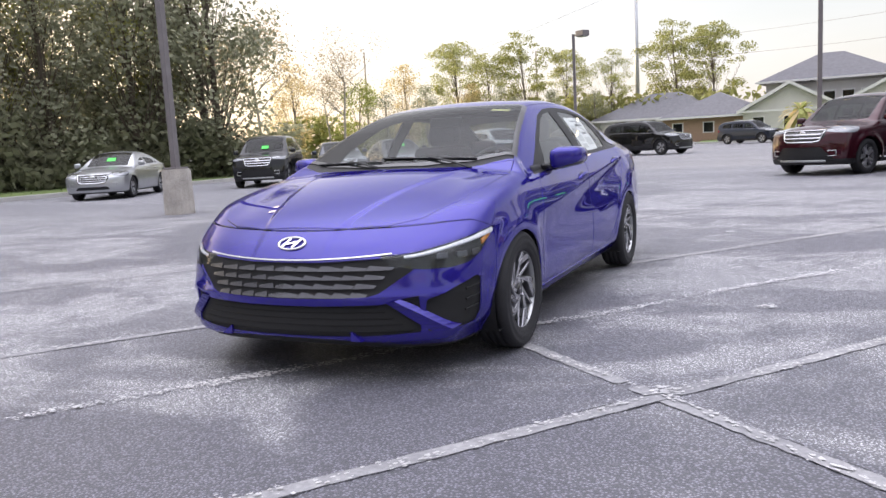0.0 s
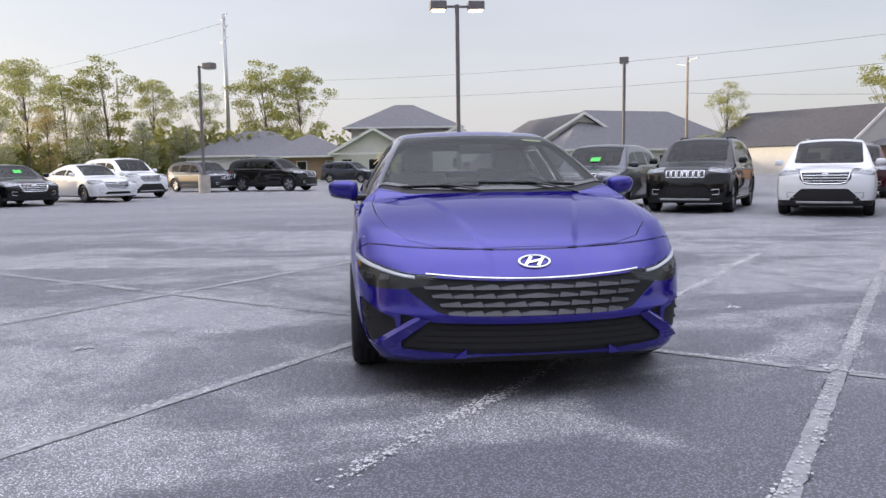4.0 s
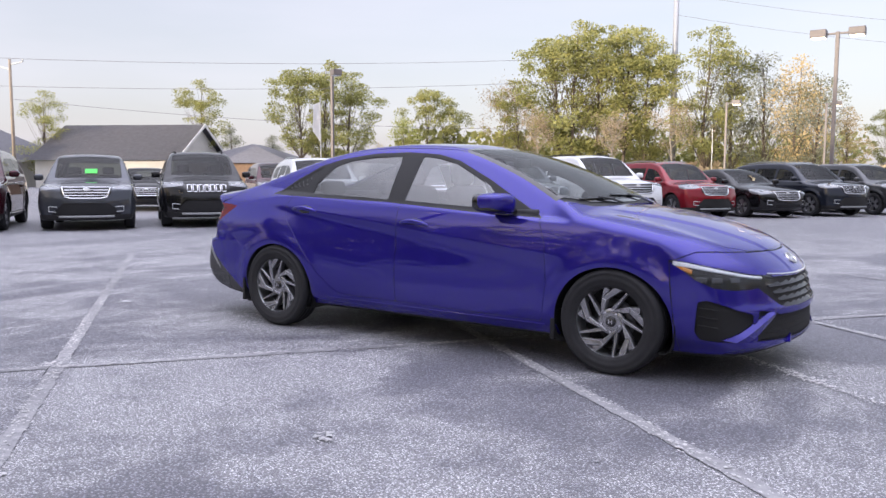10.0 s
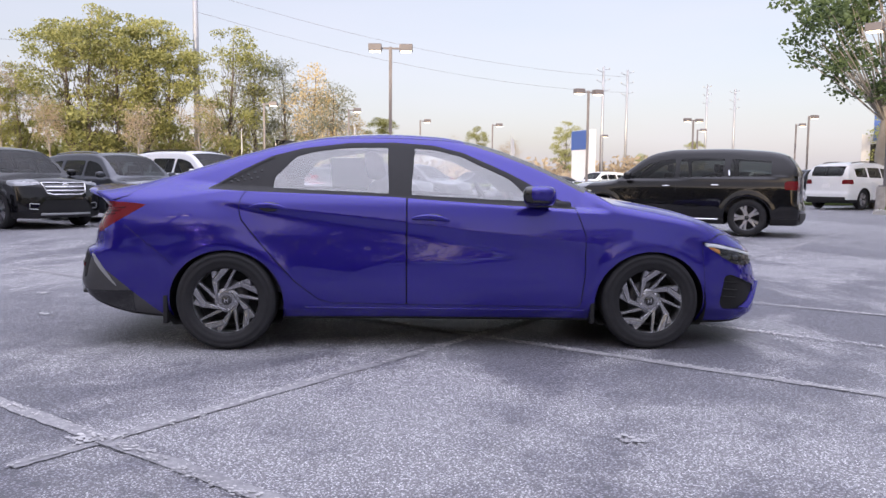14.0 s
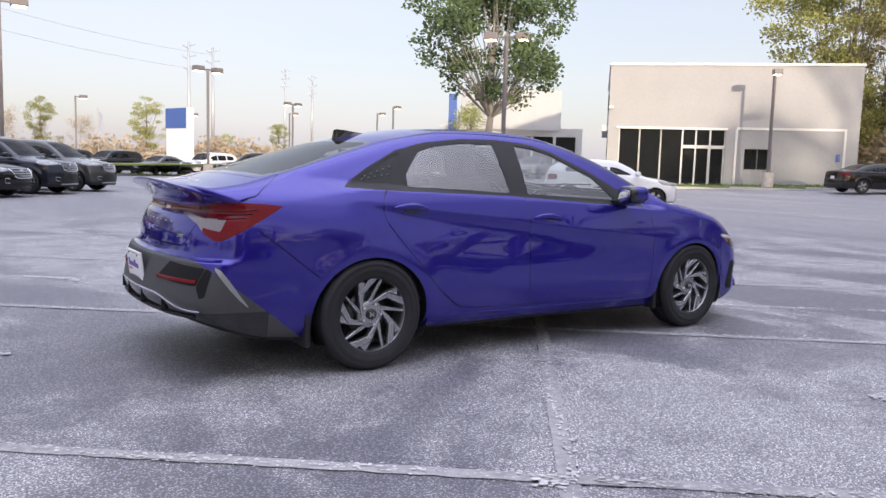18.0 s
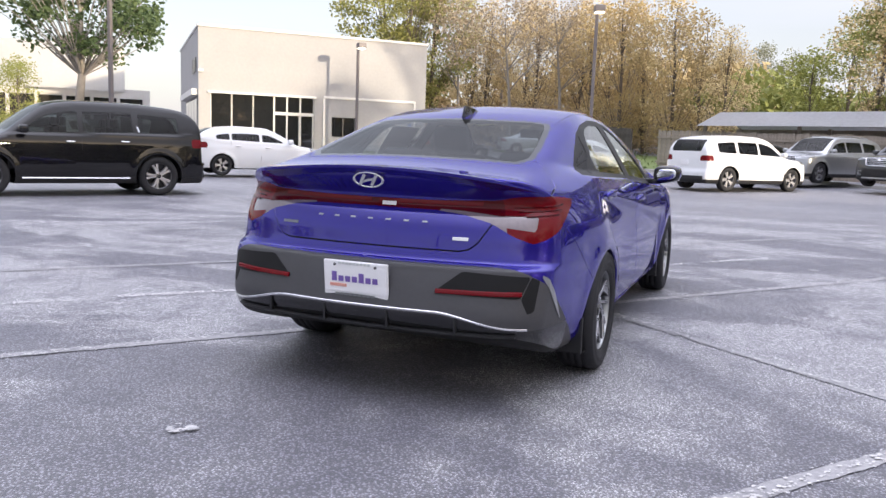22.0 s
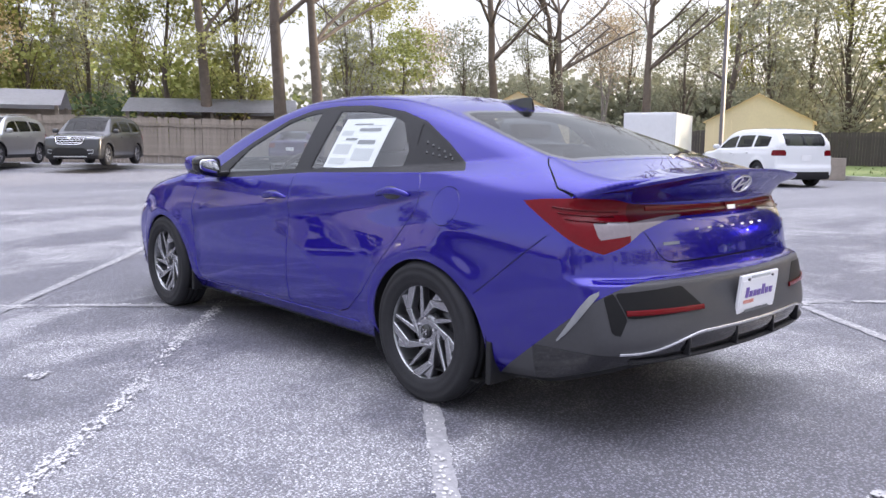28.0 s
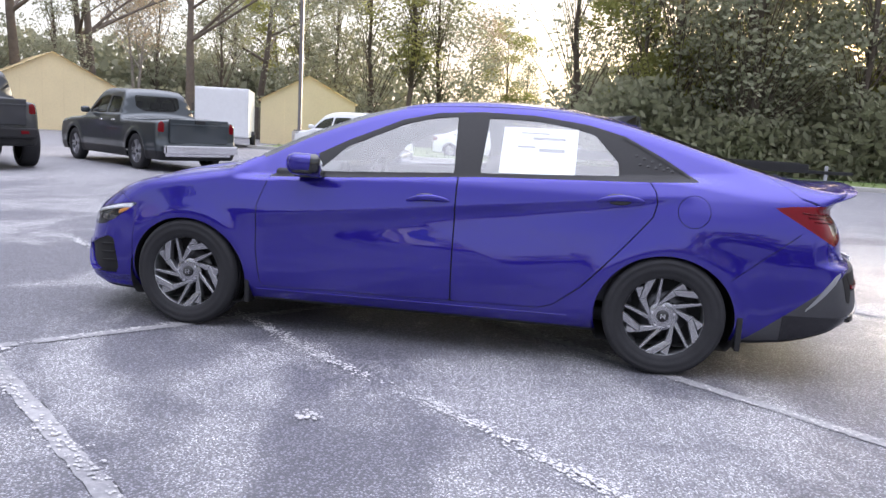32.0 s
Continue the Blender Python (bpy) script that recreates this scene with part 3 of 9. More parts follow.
def h_side(x, z):
    """Half width of the body at a place along it and a height."""
    low = h_plan(x) + h_sect(z)
    # the upper crease, with the tucked band below it
    zc = 0.68 + (1.04 - x) * 0.108
    d = zc - z
    wide = np.clip(0.035 + 0.028 * (x + 1.3), 0.03, 0.10)
    fade = sstep(-1.55, -1.1, x) * (1 - sstep(0.85, 1.15, x))
    q = np.maximum(d + 0.006, 0)
    lin = np.where(q < 0.016, q * q / 0.032, q - 0.008) / wide
    lin = lin / (1 + lin ** 4) ** 0.25
    low = low + fade * 0.023 * (-lin + sstep(0.0, 0.42, d - wide))
    # the slanting fold across the doors
    d2 = ((x - 0.05) * 0.38 - (z - 0.75) * 0.90) / 0.977
    low = low - 0.05 * np.clip(-d2, 0, 0.22) * sstep(-1.15, -0.45, x) * (1 - sstep(-0.1, 0.55, x)) * sstep(0.26, 0.45, z) * (1 - sstep(0.55, 0.95, z))
    for hx in (HUB_X, -HUB_X):
        r = np.hypot((x - hx) / 1.06, z - 0.30)
        low = low + 0.009 * np.exp(-((r - 0.370) / 0.060) ** 2) * sstep(0.2, 0.3, z)
    low = low + 0.012 * np.exp(-((x + 1.62) / 0.35) ** 2 - ((z - 0.80) / 0.09) ** 2)
    zb = 0.965 - 0.056 * (x + 0.25)
    yb = h_belt_y(x)
    up = yb - 0.56 * (z - zb) - 0.25 * np.maximum(z - zb, 0) ** 2
    rear = 1 - sstep(-1.95, -1.25, x)
    t = sstep(zb - 0.018 - 0.10 * rear, zb + 0.022 + 0.03 * rear, z) * (1 - sstep(0.90, 1.12, x))
    return low * (1 - t) + up * t


def h_lid(x, y):
    """Height of the upper surfaces."""
    z = h_top(x) - h_crown(x) * y * y
    edge = 0.20 + 0.30 * np.clip((2.15 - x) / 1.1, 0, 1)
    hood = sstep(1.15, 1.35, x)
    z = z - hood * 0.010 * sstep(edge - 0.012, edge + 0.03, y)
    z = z + 0.012 * hood * np.exp(-((y - 0.70) / 0.10) ** 2) * (1 - sstep(1.9, 2.1, x))
    return z


def h_nose(y, z):
    return h_front(z) - 0.30 * y * y - 0.36 * np.abs(y) ** 6


def h_tail(y, z):
    return h_rear(z) + 0.18 * y * y + 0.5 * np.abs(y) ** 8


def hero_field(P):
    x, y, z = P[:, 0], np.abs(P[:, 1]), P[:, 2]
    f = smax(y - h_side(x, z), z - h_lid(x, y), 0.055)
    f = smax(f, x - h_nose(y, z), 0.07)
    f = smax(f, h_tail(y, z) - x, 0.03)
    return smax(f, h_bot(x) - z, 0.03)


hero = thing("sedan", pose(0, 0, 0), "glossy deep blue four-door sedan parked on worn asphalt", "car")
hb = star_shell(hero_field, -1.55, 1.48, 0.62, 270, 90, 215)


def xz(s):
    return s.V[:, [0, 2]]


def yz(s):
    return s.V[:, [1, 2]]


def xy(s):
    return s.V[:, [0, 1]]


GAP = 0.0034
inner = hb.moved(-0.014)
# wheel openings and underside
def arch_field(s, grow=0.0):
    x, y, z = s.V.T
    r = np.minimum(*[np.hypot((x - hx) / 1.07, z - 0.30) for hx in (HUB_X, -HUB_X)])
    return np.where(y > 0.5, 0.338 + grow - r, -0.5)


body, _ = hb.cut(arch_field(hb))
low, body = body.cut(body.V[:, 2] - h_bot(body.V[:, 0]) - 0.022)
shell_obj("underbody", low.both(), M["under"], hero)

# glass and its black surrounds
DLO = [(0.885, 0.905), (0.62, 1.045), (0.45, 1.135), (0.15, 1.268), (-0.05, 1.315), (-0.3, 1.332), (-0.6, 1.326), (-0.9, 1.288), (-1.1, 1.235), (-1.3, 1.135), (-1.492, 1.02), (-1.25, 1.006), (-0.35, 0.978), (0.4, 0.928)]
side_ok = lambda s: np.where((s.V[:, 1] > 0.42) & (s.V[:, 2] > 0.85), 0.0, 9.0)
dlo, body = body.cut(sdf_poly(xz(body), DLO) + side_ok(body))
fwin, dlo = dlo.cut(sdf_poly(xz(dlo), [(0.60, 0.952), (0.45, 1.100), (0.14, 1.243), (-0.02, 1.285), (-0.165, 1.300), (-0.193, 0.990), (0.3, 0.965)]))
rwin, dlo = dlo.cut(sdf_poly(xz(dlo), [(-0.335, 0.997), (-0.345, 1.302), (-0.60, 1.298), (-0.82, 1.270), (-0.94, 1.235), (-1.07, 1.10), (-1.078, 1.028)]))
vent, dlo = dlo.cut(sdf_poly(xz(dlo), [(-1.075, 1.228), (-1.16, 1.190), (-1.455, 1.030), (-1.262, 1.020), (-1.10, 1.13)]))
WS = [(1.115, -0.2), (1.115, 0.2), (1.06, 0.50), (0.945, 0.735), (0.70, 0.668), (0.45, 0.612), (0.17, 0.545), (0.145, 0.50), (0.20, 0.2), (0.21, -0.2)]
top_ok = lambda s: np.where(s.N[:, 2] > 0.25, 0.0, 9.0)
wsf, body = body.cut(sdf_poly(xy(body), WS) + top_ok(body))
wsg, wsf = wsf.cut(sdf_poly(xy(wsf), WS) + 0.032)
RG = [(-1.215, -0.2), (-1.215, 0.2), (-1.18, 0.42), (-1.19, 0.505), (-1.30, 0.538), (-1.6, 0.583), (-1.80, 0.60), (-1.90, 0.55), (-1.925, 0.2), (-1.925, -0.2)]
rgf, body = body.cut(sdf_poly(xy(body), RG) + top_ok(body))
rgg, rgf = rgf.cut(sdf_poly(xy(rgf), RG) + 0.03)
for nm, s, g in (("windshield", wsg.both(), "glass_clear"), ("rear_window", rgg.both(), "glass_rear")):
    o = shell_obj(nm, s, M[g], hero)
    o.visible_shadow = False
shell_obj("windshield_surround", wsf.both(), M["gloss_black"], hero)
shell_obj("rear_window_surround", rgf.both(), M["gloss_black"], hero)
for s_, sd in ((1, "left"), (-1, "right")):
    pick = lambda s: s if s_ > 0 else s.mirror()
    for nm, s in (("front_window", fwin), ("rear_side_window", rwin)):
        o = shell_obj(nm, pick(s.moved(-0.004)), M["glass_side"], hero)
        o.visible_shadow = False
    shell_obj("window_frame", pick(dlo), M["trim_black"], hero, flange=0.012)
    vp = shell_obj("vent_panel", pick(vent.moved(-0.004)), M["trim_black"], hero, "textured black corner panel", flange=0.008)
    for i in range(12):
        vx, vz = -1.14 - 0.021 * i, 1.052 + (0.09 if i % 2 else 0.045) * (1 - i / 13)
        if sdf_poly(np.array([(vx, vz)]), [(-1.09, 1.21), (-1.16, 1.18), (-1.44, 1.035), (-1.26, 1.025), (-1.11, 1.13)])[0] < -0.008:
            bm = bmesh.new()
            bmesh.ops.create_cone(bm, cap_ends=True, segments=4, radius1=0.012, radius2=0.002, depth=0.006, matrix=Matrix.Translation((vx, s_ * (float(h_side(np.array([vx]), np.array([vz]))[0]) - 0.002), vz)) @ Matrix.Rotation(radians(-90 * s_), 4, "X"))
            part("stud", bm, M["gloss_black"], vp)

# inner liner that closes the shut lines, with the window openings left free
for reg in ((DLO, xz, 0.028, side_ok), (WS, xy, 0.03, top_ok), (RG, xy, 0.03, top_ok)):
    _, inner = inner.cut(sdf_poly(reg[1](inner), reg[0]) + reg[2] + reg[3](inner))
inner, _ = inner.cut(arch_field(inner, 0.004))
_, inner = inner.cut(inner.V[:, 2] - h_bot(inner.V[:, 0]) - 0.03)
shell_obj("inner_liner", inner.both(), M["under"], hero)

# lamps and openings of the nose
front_ok = lambda s: np.where(s.V[:, 0] > 1.6, 0.0, 9.0)
HEAD = [(1.675, 0.702), (1.80, 0.692), (1.95, 0.660), (2.10, 0.622), (2.17, 0.612), (2.17, 0.560), (2.10, 0.542), (2.02, 0.540), (1.93, 0.553), (1.84, 0.595), (1.75, 0.655)]
hl_ok = lambda s: np.where((s.V[:, 0] > 1.6) & (s.V[:, 1] > 0.40), 0.0, 9.0)
head, body = body.cut(sdf_poly(xz(body), HEAD) + hl_ok(body))
GRI = [(-0.2, 0.588), (0.2, 0.59), (0.53, 0.606), (0.64, 0.575), (0.625, 0.54), (0.49, 0.445), (0.44, 0.430), (0.2, 0.423), (-0.2, 0.423)]
gri, body = body.cut(sdf_poly(yz(body), GRI) + front_ok(body))
INT = [(-0.2, 0.388), (0.2, 0.388), (0.50, 0.393), (0.57, 0.412), (0.66, 0.428), (0.66, 0.252), (0.40, 0.240), (-0.4, 0.240)]
itk, body = body.cut(sdf_poly(yz(body), INT) + front_ok(body))
POC = [(2.12, 0.405), (2.0, 0.455), (1.90, 0.487), (1.855, 0.475), (1.835, 0.30), (1.865, 0.252), (1.93, 0.250), (2.12, 0.252)]
poc, body = body.cut(sdf_poly(xz(body), POC) + np.where((body.V[:, 1] > 0.60) & (body.V[:, 0] > 1.6), 0.0, 9.0))

# tail lamps, bumper
side_l = [(-1.862, 0.917), (-1.95, 0.928), (-2.1, 0.936), (-2.45, 0.914), (-2.45, 0.80), (-2.24, 0.768), (-2.19, 0.733), (-2.155, 0.748)]
rear_l = [(0.75, 0.935), (0.62, 0.914), (0.3, 0.900), (-0.2, 0.897), (-0.2, 0.862), (0.30, 0.858), (0.42, 0.846), (0.60, 0.803), (0.75, 0.76)]
def tail_field(s):
    a, b = sdf_poly(xz(s), side_l), sdf_poly(yz(s), rear_l)
    w = sstep(0.54, 0.68, s.V[:, 1])
    return np.where(s.V[:, 0] < -1.8, a * w + b * (1 - w), 9.0)
tail, body = body.cut(tail_field(body))
zl = lambda x: np.minimum(0.20 + (-1.745 - x) * 0.80, 0.636)
low_r, body = body.cut(np.where(body.V[:, 0] < -1.6, body.V[:, 2] - zl(body.V[:, 0]), 9.0))

# panels, parted by shut lines
FD = [(0.872, 1.2), (0.872, 0.905), (0.93, 0.74), (0.935, 0.5), (0.912, 0.30), (0.895, 0.268), (-0.2175, 0.288), (-0.2175, 0.97), (-0.2175, 1.2)]
RD = [(-0.2195, 1.2), (-0.2195, 0.97), (-0.2195, 0.288), (-0.70, 0.298), (-0.78, 0.322), (-0.92, 0.432), (-1.15, 0.69), (-1.265, 0.83), (-1.282, 0.90), (-1.272, 0.96), (-1.235, 1.012), (-1.235, 1.2)]
door_ok = lambda s: np.where((s.V[:, 1] > 0.55) & (s.V[:, 2] < 0.905 - 0.056 * (s.V[:, 0] - 0.9) + 0.028), 0.0, 9.0)
fdoor, body = body.cut(sdf_poly(xz(body), FD) + GAP + door_ok(body))
_, body = body.cut(sdf_poly(xz(body), FD) - GAP + door_ok(body))
rdoor, body = body.cut(sdf_poly(xz(body), RD) + GAP + door_ok(body))
_, body = body.cut(sdf_poly(xz(body), RD) - GAP + door_ok(body))
HOOD = [(1.16, -0.2), (1.16, 0.2), (1.11, 0.52), (1.02, 0.742), (1.2, 0.768), (1.5, 0.752), (1.76, 0.702), (1.93, 0.60), (2.02, 0.46), (2.085, 0.2), (2.092, -0.2)]
hood_ok = lambda s: np.where((s.V[:, 2] > 0.58) & (s.V[:, 0] > 0.9), 0.0, 9.0)
hood, body = body.cut(sdf_poly(xy(body), HOOD) + GAP + hood_ok(body))
_, body = body.cut(sdf_poly(xy(body), HOOD) - GAP + hood_ok(body))
COWL = [(1.09, -0.2), (1.09, 0.2), (1.03, 0.50), (0.93, 0.715), (1.0, 0.735), (1.115, 0.52), (1.17, 0.2), (1.17, -0.2)]
cowl, body = body.cut(sdf_poly(xy(body), COWL) + top_ok(body))
shell_obj("cowl", cowl.moved(-0.006).both(), M["trim_black"], hero)
TRK = [(-1.955, -0.2), (-1.955, 0.2), (-1.93, 0.56), (-1.82, 0.612), (-1.86, 0.66), (-1.99, 0.762), (-2.6, 0.80), (-2.6, -0.2)]
TRK2 = [(0.9, 1.2), (0.9, 0.92), (0.60, 0.92), (0.565, 0.83), (0.505, 0.728), (0.47, 0.70), (0.43, 0.690), (-0.4, 0.690), (-0.4, 1.2)]
def trunk_field(s):
    top = sdf_poly(xy(s), TRK)
    rear = np.maximum(sdf_poly(yz(s), TRK2), s.V[:, 0] + 1.95)
    return np.where(s.V[:, 2] > 0.925, top, rear)
trunk, body = body.cut(trunk_field(body) + GAP)
_, body = body.cut(trunk_field(body) - GAP)
# bumper, fender and quarter lines
rbump, body = body.cut(np.where(body.V[:, 0] < -1.66, np.maximum(body.V[:, 2] - np.maximum(0.565 + (-1.715 - body.V[:, 0]) * 0.80, 0.0), -9.0), 9.0) + np.where(body.V[:, 2] < 0.80, 0, 9.0) + GAP)
_, body = body.cut(np.where(body.V[:, 0] < -1.66, body.V[:, 2] - (0.565 + (-1.715 - body.V[:, 0]) * 0.80), 9.0) + np.where(body.V[:, 2] < 0.80, 0, 9.0) - GAP)
fb = lambda s: np.where(s.V[:, 0] > 1.55, np.maximum(1.70 + (0.62 - s.V[:, 2]) * 0.10 - s.V[:, 0], s.V[:, 2] - 0.69 - 0.45 * np.clip(s.V[:, 0] - 1.7, 0, 0.12) + 0.10 * np.clip(s.V[:, 0] - 1.9, 0, 1)), 9.0)
nose, body = body.cut(fb(body) + GAP)
_, body = body.cut(fb(body) - GAP)
fend, body = body.cut(np.maximum(np.maximum(0.935 - body.V[:, 0], body.V[:, 2] - 1.05), np.where(body.V[:, 1] > 0.3, -1, 1)))
roof, body = body.cut(np.maximum(np.maximum(body.V[:, 1] - 0.535, -1.215 - body.V[:, 0]), 1.25 - body.V[:, 2]) + 0.003)
_, body = body.cut(np.maximum(np.maximum(body.V[:, 1] - 0.541, -1.215 - body.V[:, 0]), 1.25 - body.V[:, 2]))
FUEL = (-1.468, 0.872)
fr = lambda s: np.hypot(s.V[:, 0] - FUEL[0], s.V[:, 2] - FUEL[1])
FL = 0.010
shell_obj("hood", hood.both(), M["blue"], hero, flange=FL)
shell_obj("roof", roof.both(), M["blue"], hero, flange=FL)
shell_obj("trunk_lid", trunk.both(), M["blue"], hero, flange=FL)
shell_obj("front_bumper", nose.both(), M["blue"], hero, flange=FL)
shell_obj("rear_bumper", rbump.both(), M["blue"], hero, flange=FL)
for s_ in (1, -1):
    pick = lambda s: s if s_ > 0 else s.mirror()
    shell_obj("front_door", pick(fdoor), M["blue"], hero, flange=FL)
    shell_obj("rear_door", pick(rdoor), M["blue"], hero, flange=FL)
    shell_obj("fender", pick(fend), M["blue"], hero, flange=FL)
    q = body
    if s_ > 0:
        flap, q = q.cut(fr(q) - 0.079)
        _, q = q.cut(fr(q) - 0.083)
        shell_obj("fuel_flap", flap, M["blue"], hero, flange=FL)
    shell_obj("quarter_panel", pick(q), M["blue"], hero, flange=FL)

# --- nose details ---
shell_obj("grille_back", gri.moved(-0.075).both(), M["under"], hero)
shell_obj("intake_back", itk.moved(-0.05).both(), M["under"], hero)


def ribbon(pts, half_h, thick, up=(0, 0, 1)):
    """A flat strip with thickness along points; each point carries its own outward direction."""
    V, F = [], []
    for (p, n, hh) in pts:
        p, n = np.array(p, float), np.array(n, float)
        n = n / np.linalg.norm(n)
        u = np.array(up, float)
        u = u - n * (u @ n); u = u / np.linalg.norm(u)
        h = half_h * hh
        for a, b in ((-h, -thick), (-h, thick * 0.6), (-h * 0.5, thick), (h * 0.5, thick), (h, thick * 0.6), (h, -thick)):
            V.append(p + u * a + n * b)
    k = 6
    for i in range(len(pts) - 1):
        for q in range(k):
            F.append((i * k + q, i * k + (q + 1) % k, (i + 1) * k + (q + 1) % k, (i + 1) * k + q))
    F.append(tuple(range(k))[::-1]); F.append(tuple(range((len(pts) - 1) * k, len(pts) * k)))
    return V, F


def on_body(p, d):
    """The place where a ray leaves the body, and the outward direction there."""
    p, d = np.array(p, float), np.array(d, float)
    lo, hi = 0.02, 1.62
    for n in (81, 21, 21, 21):
        ts = np.linspace(lo, hi, n)
        out = np.argmax(hero_field(p + d * ts[:, None]) > 0)
        lo, hi = ts[max(out - 1, 0)], ts[out]
    v = p + d * lo
    return v, grad(hero_field, v[None])[0]


def nose_pt(y, z):
    v, n = on_body((1.3, y, z), (1, 0, 0))
    return v, n


def tail_pt(y, z):
    return on_body((-1.3, y, z), (-1, 0, 0))


def side_pt(x, z, s):
    return on_body((x, 0, z), (0, s, 0))


def strip(name, pts, half_h, thick, material, parent=hero, label=""):
    V, F = ribbon(pts, half_h, thick)
    o = obj(name, V, F, material, parent, label, smooth=False)
    return o


M["grille_grey"] = mat("gloss_grey_grille", (0.042, 0.042, 0.048), 0.26, 0.55, var=0.08)
strip("chrome_strip", [(*nose_pt(y, 0.597 + 0.022 * (abs(y) / 0.52) ** 2), 1.0) for y in np.linspace(-0.53, 0.53, 41)], 0.0048, 0.005, M["chrome"], label="thin chrome strip over the grille")
# grille: rows of slanted facets
ROWS = 4
for r in range(ROWS):
    z0, z1 = 0.426 + r * 0.0405, 0.426 + (r + 1) * 0.0405 - 0.005
    half = 0.43 + 0.037 * r
    n, off = 5, (0.5 if r % 2 else 0.0)
    for c in range(n):
        for s_ in (1, -1):
            ya, yb2 = half * max(c - off, 0) / (n - off), half * (c + 1 - off) / (n - off) - 0.005
            co = [(ya, z0, 0.000), (yb2, z0, -0.006), (yb2 + 0.022, z1, -0.034), (ya + 0.022 * (c > 0), z1, -0.022)]
            V = []
            for back in (0.0, -0.03):
                for y, z, dd in co:
                    v, nn = nose_pt(s_ * y, z)
                    V.append(v + np.array((dd + back, 0, 0)))
            F = [(0, 1, 3), (1, 2, 3), (4, 7, 6, 5), (0, 4, 5, 1), (1, 5, 6, 2), (2, 6, 7, 3), (3, 7, 4, 0)]
            obj("grille_facet", V, [f if s_ > 0 else f[::-1] for f in F], M["grille_grey"], hero, smooth=False)
for i, z in enumerate((0.262, 0.292, 0.322, 0.352, 0.378)):
    half = 0.62 - 0.15 * (z - 0.26) / 0.12
    strip("intake_slat", [((*(nose_pt(y, z)[0] - np.array((0.022, 0, 0))),), (1, 0, 0.3), 1) for y in np.linspace(-half, half, 21)], 0.004, 0.010, M["pocket_black"])
bm = bmesh.new()
b_box(bm, 2.215, 2.24, -0.28, 0.22, 0.262, 0.372, 0.004)
part("radiator_core", bm, M["rim_dark"], hero)
for s_ in (1, -1):
    pick = lambda s: s if s_ > 0 else s.mirror()
    shell_obj("side_intake", pick(poc.moved(-0.022)), M["trim_black"], hero, flange=0.0)
    W, FW = [], []
    for i in range(9):
        t = i / 8
        ia, oa = np.array((0.515 + 0.19 * t, 0.402 - 0.152 * t)), np.array((0.585 + 0.215 * t, 0.416 - 0.122 * t - 0.03 * t * t))
        for f, d in ((0.0, -0.030), (0.02, 0.000), (0.62, 0.016), (0.98, -0.004), (1.0, -0.035)):
            y, z = ia + (oa - ia) * f
            v, n = nose_pt(s_ * y, max(z, 0.236))
            W.append(v + n * d)
    for i in range(8):
        for k in range(4):
            q = (i * 5 + k, i * 5 + k + 1, i * 5 + k + 6, i * 5 + k + 5)
            FW.append(q if s_ > 0 else q[::-1])
    obj("bumper_wing", W, FW, M["blue"], hero, "blue blade across the side intake", smooth=False)
    for zz in (0.33, 0.38, 0.43):
        strip("intake_rib", [((*(side_pt(x, zz + 0.1 * (1.95 - x), s_)[0] - np.array((0.0, s_ * 0.012, 0))),), side_pt(x, zz, s_)[1], 1) for x in np.linspace(1.855, 1.955, 5)], 0.005, 0.006, M["under"])
    # lip hook
    v, n = nose_pt(s_ * 0.38, 0.232)
    obj("lip_fin", [v + np.array(q) for q in ((0.015, 0.03, -0.01), (0.015, -0.03, -0.01), (0.01, s_ * -0.03, 0.035), (-0.06, 0.03, -0.01), (-0.06, -0.03, -0.01), (-0.06, s_ * -0.02, 0.03))], [(0, 1, 2), (3, 5, 4), (0, 3, 4, 1), (1, 4, 5, 2), (2, 5, 3, 0)], M["blue"], hero, smooth=False)
    lamp = shell_obj("headlight", pick(head.moved(-0.028)), M["trim_black"], hero, "slim dark headlight with chrome upper bar")
    o = shell_obj("cover", pick(head), M["lens_clear"], lamp, flange=0.0)
    o.visible_shadow = False
    top_line = [(x, np.interp(x, (1.70, 1.80, 1.95, 2.10, 2.15), (0.692, 0.683, 0.653, 0.617, 0.609))) for x in np.linspace(1.715, 2.13, 18)]
    strip("drl_bar", [(*(lambda r: (r[0] - r[1] * 0.006, r[1]))(side_pt(x, z - 0.008, s_)), 0.7 + 0.6 * (2.1 - x) / 0.4) for x, z in top_line], 0.010, 0.006, M["plate_white"], lamp)
    strip("amber_marker", [(*(lambda r: (r[0] - r[1] * 0.012, r[1]))(side_pt(x, z, s_)), 1) for x, z in ((1.735, 0.667), (1.775, 0.655), (1.82, 0.638))], 0.012, 0.006, M["amber"], lamp)
    for x in (1.87, 1.95, 2.03):
        v, n = side_pt(x, 0.597, s_)
        bm = bmesh.new()
        b_box(bm, -0.03, 0.03, -0.012, 0.012, -0.014, 0.014, 0.004, Matrix.Translation(Vector(v - n * 0.022)) @ Vector(n).to_track_quat("Y", "Z").to_matrix().to_4x4())
        part("projector", bm, M["rim_dark"], lamp)


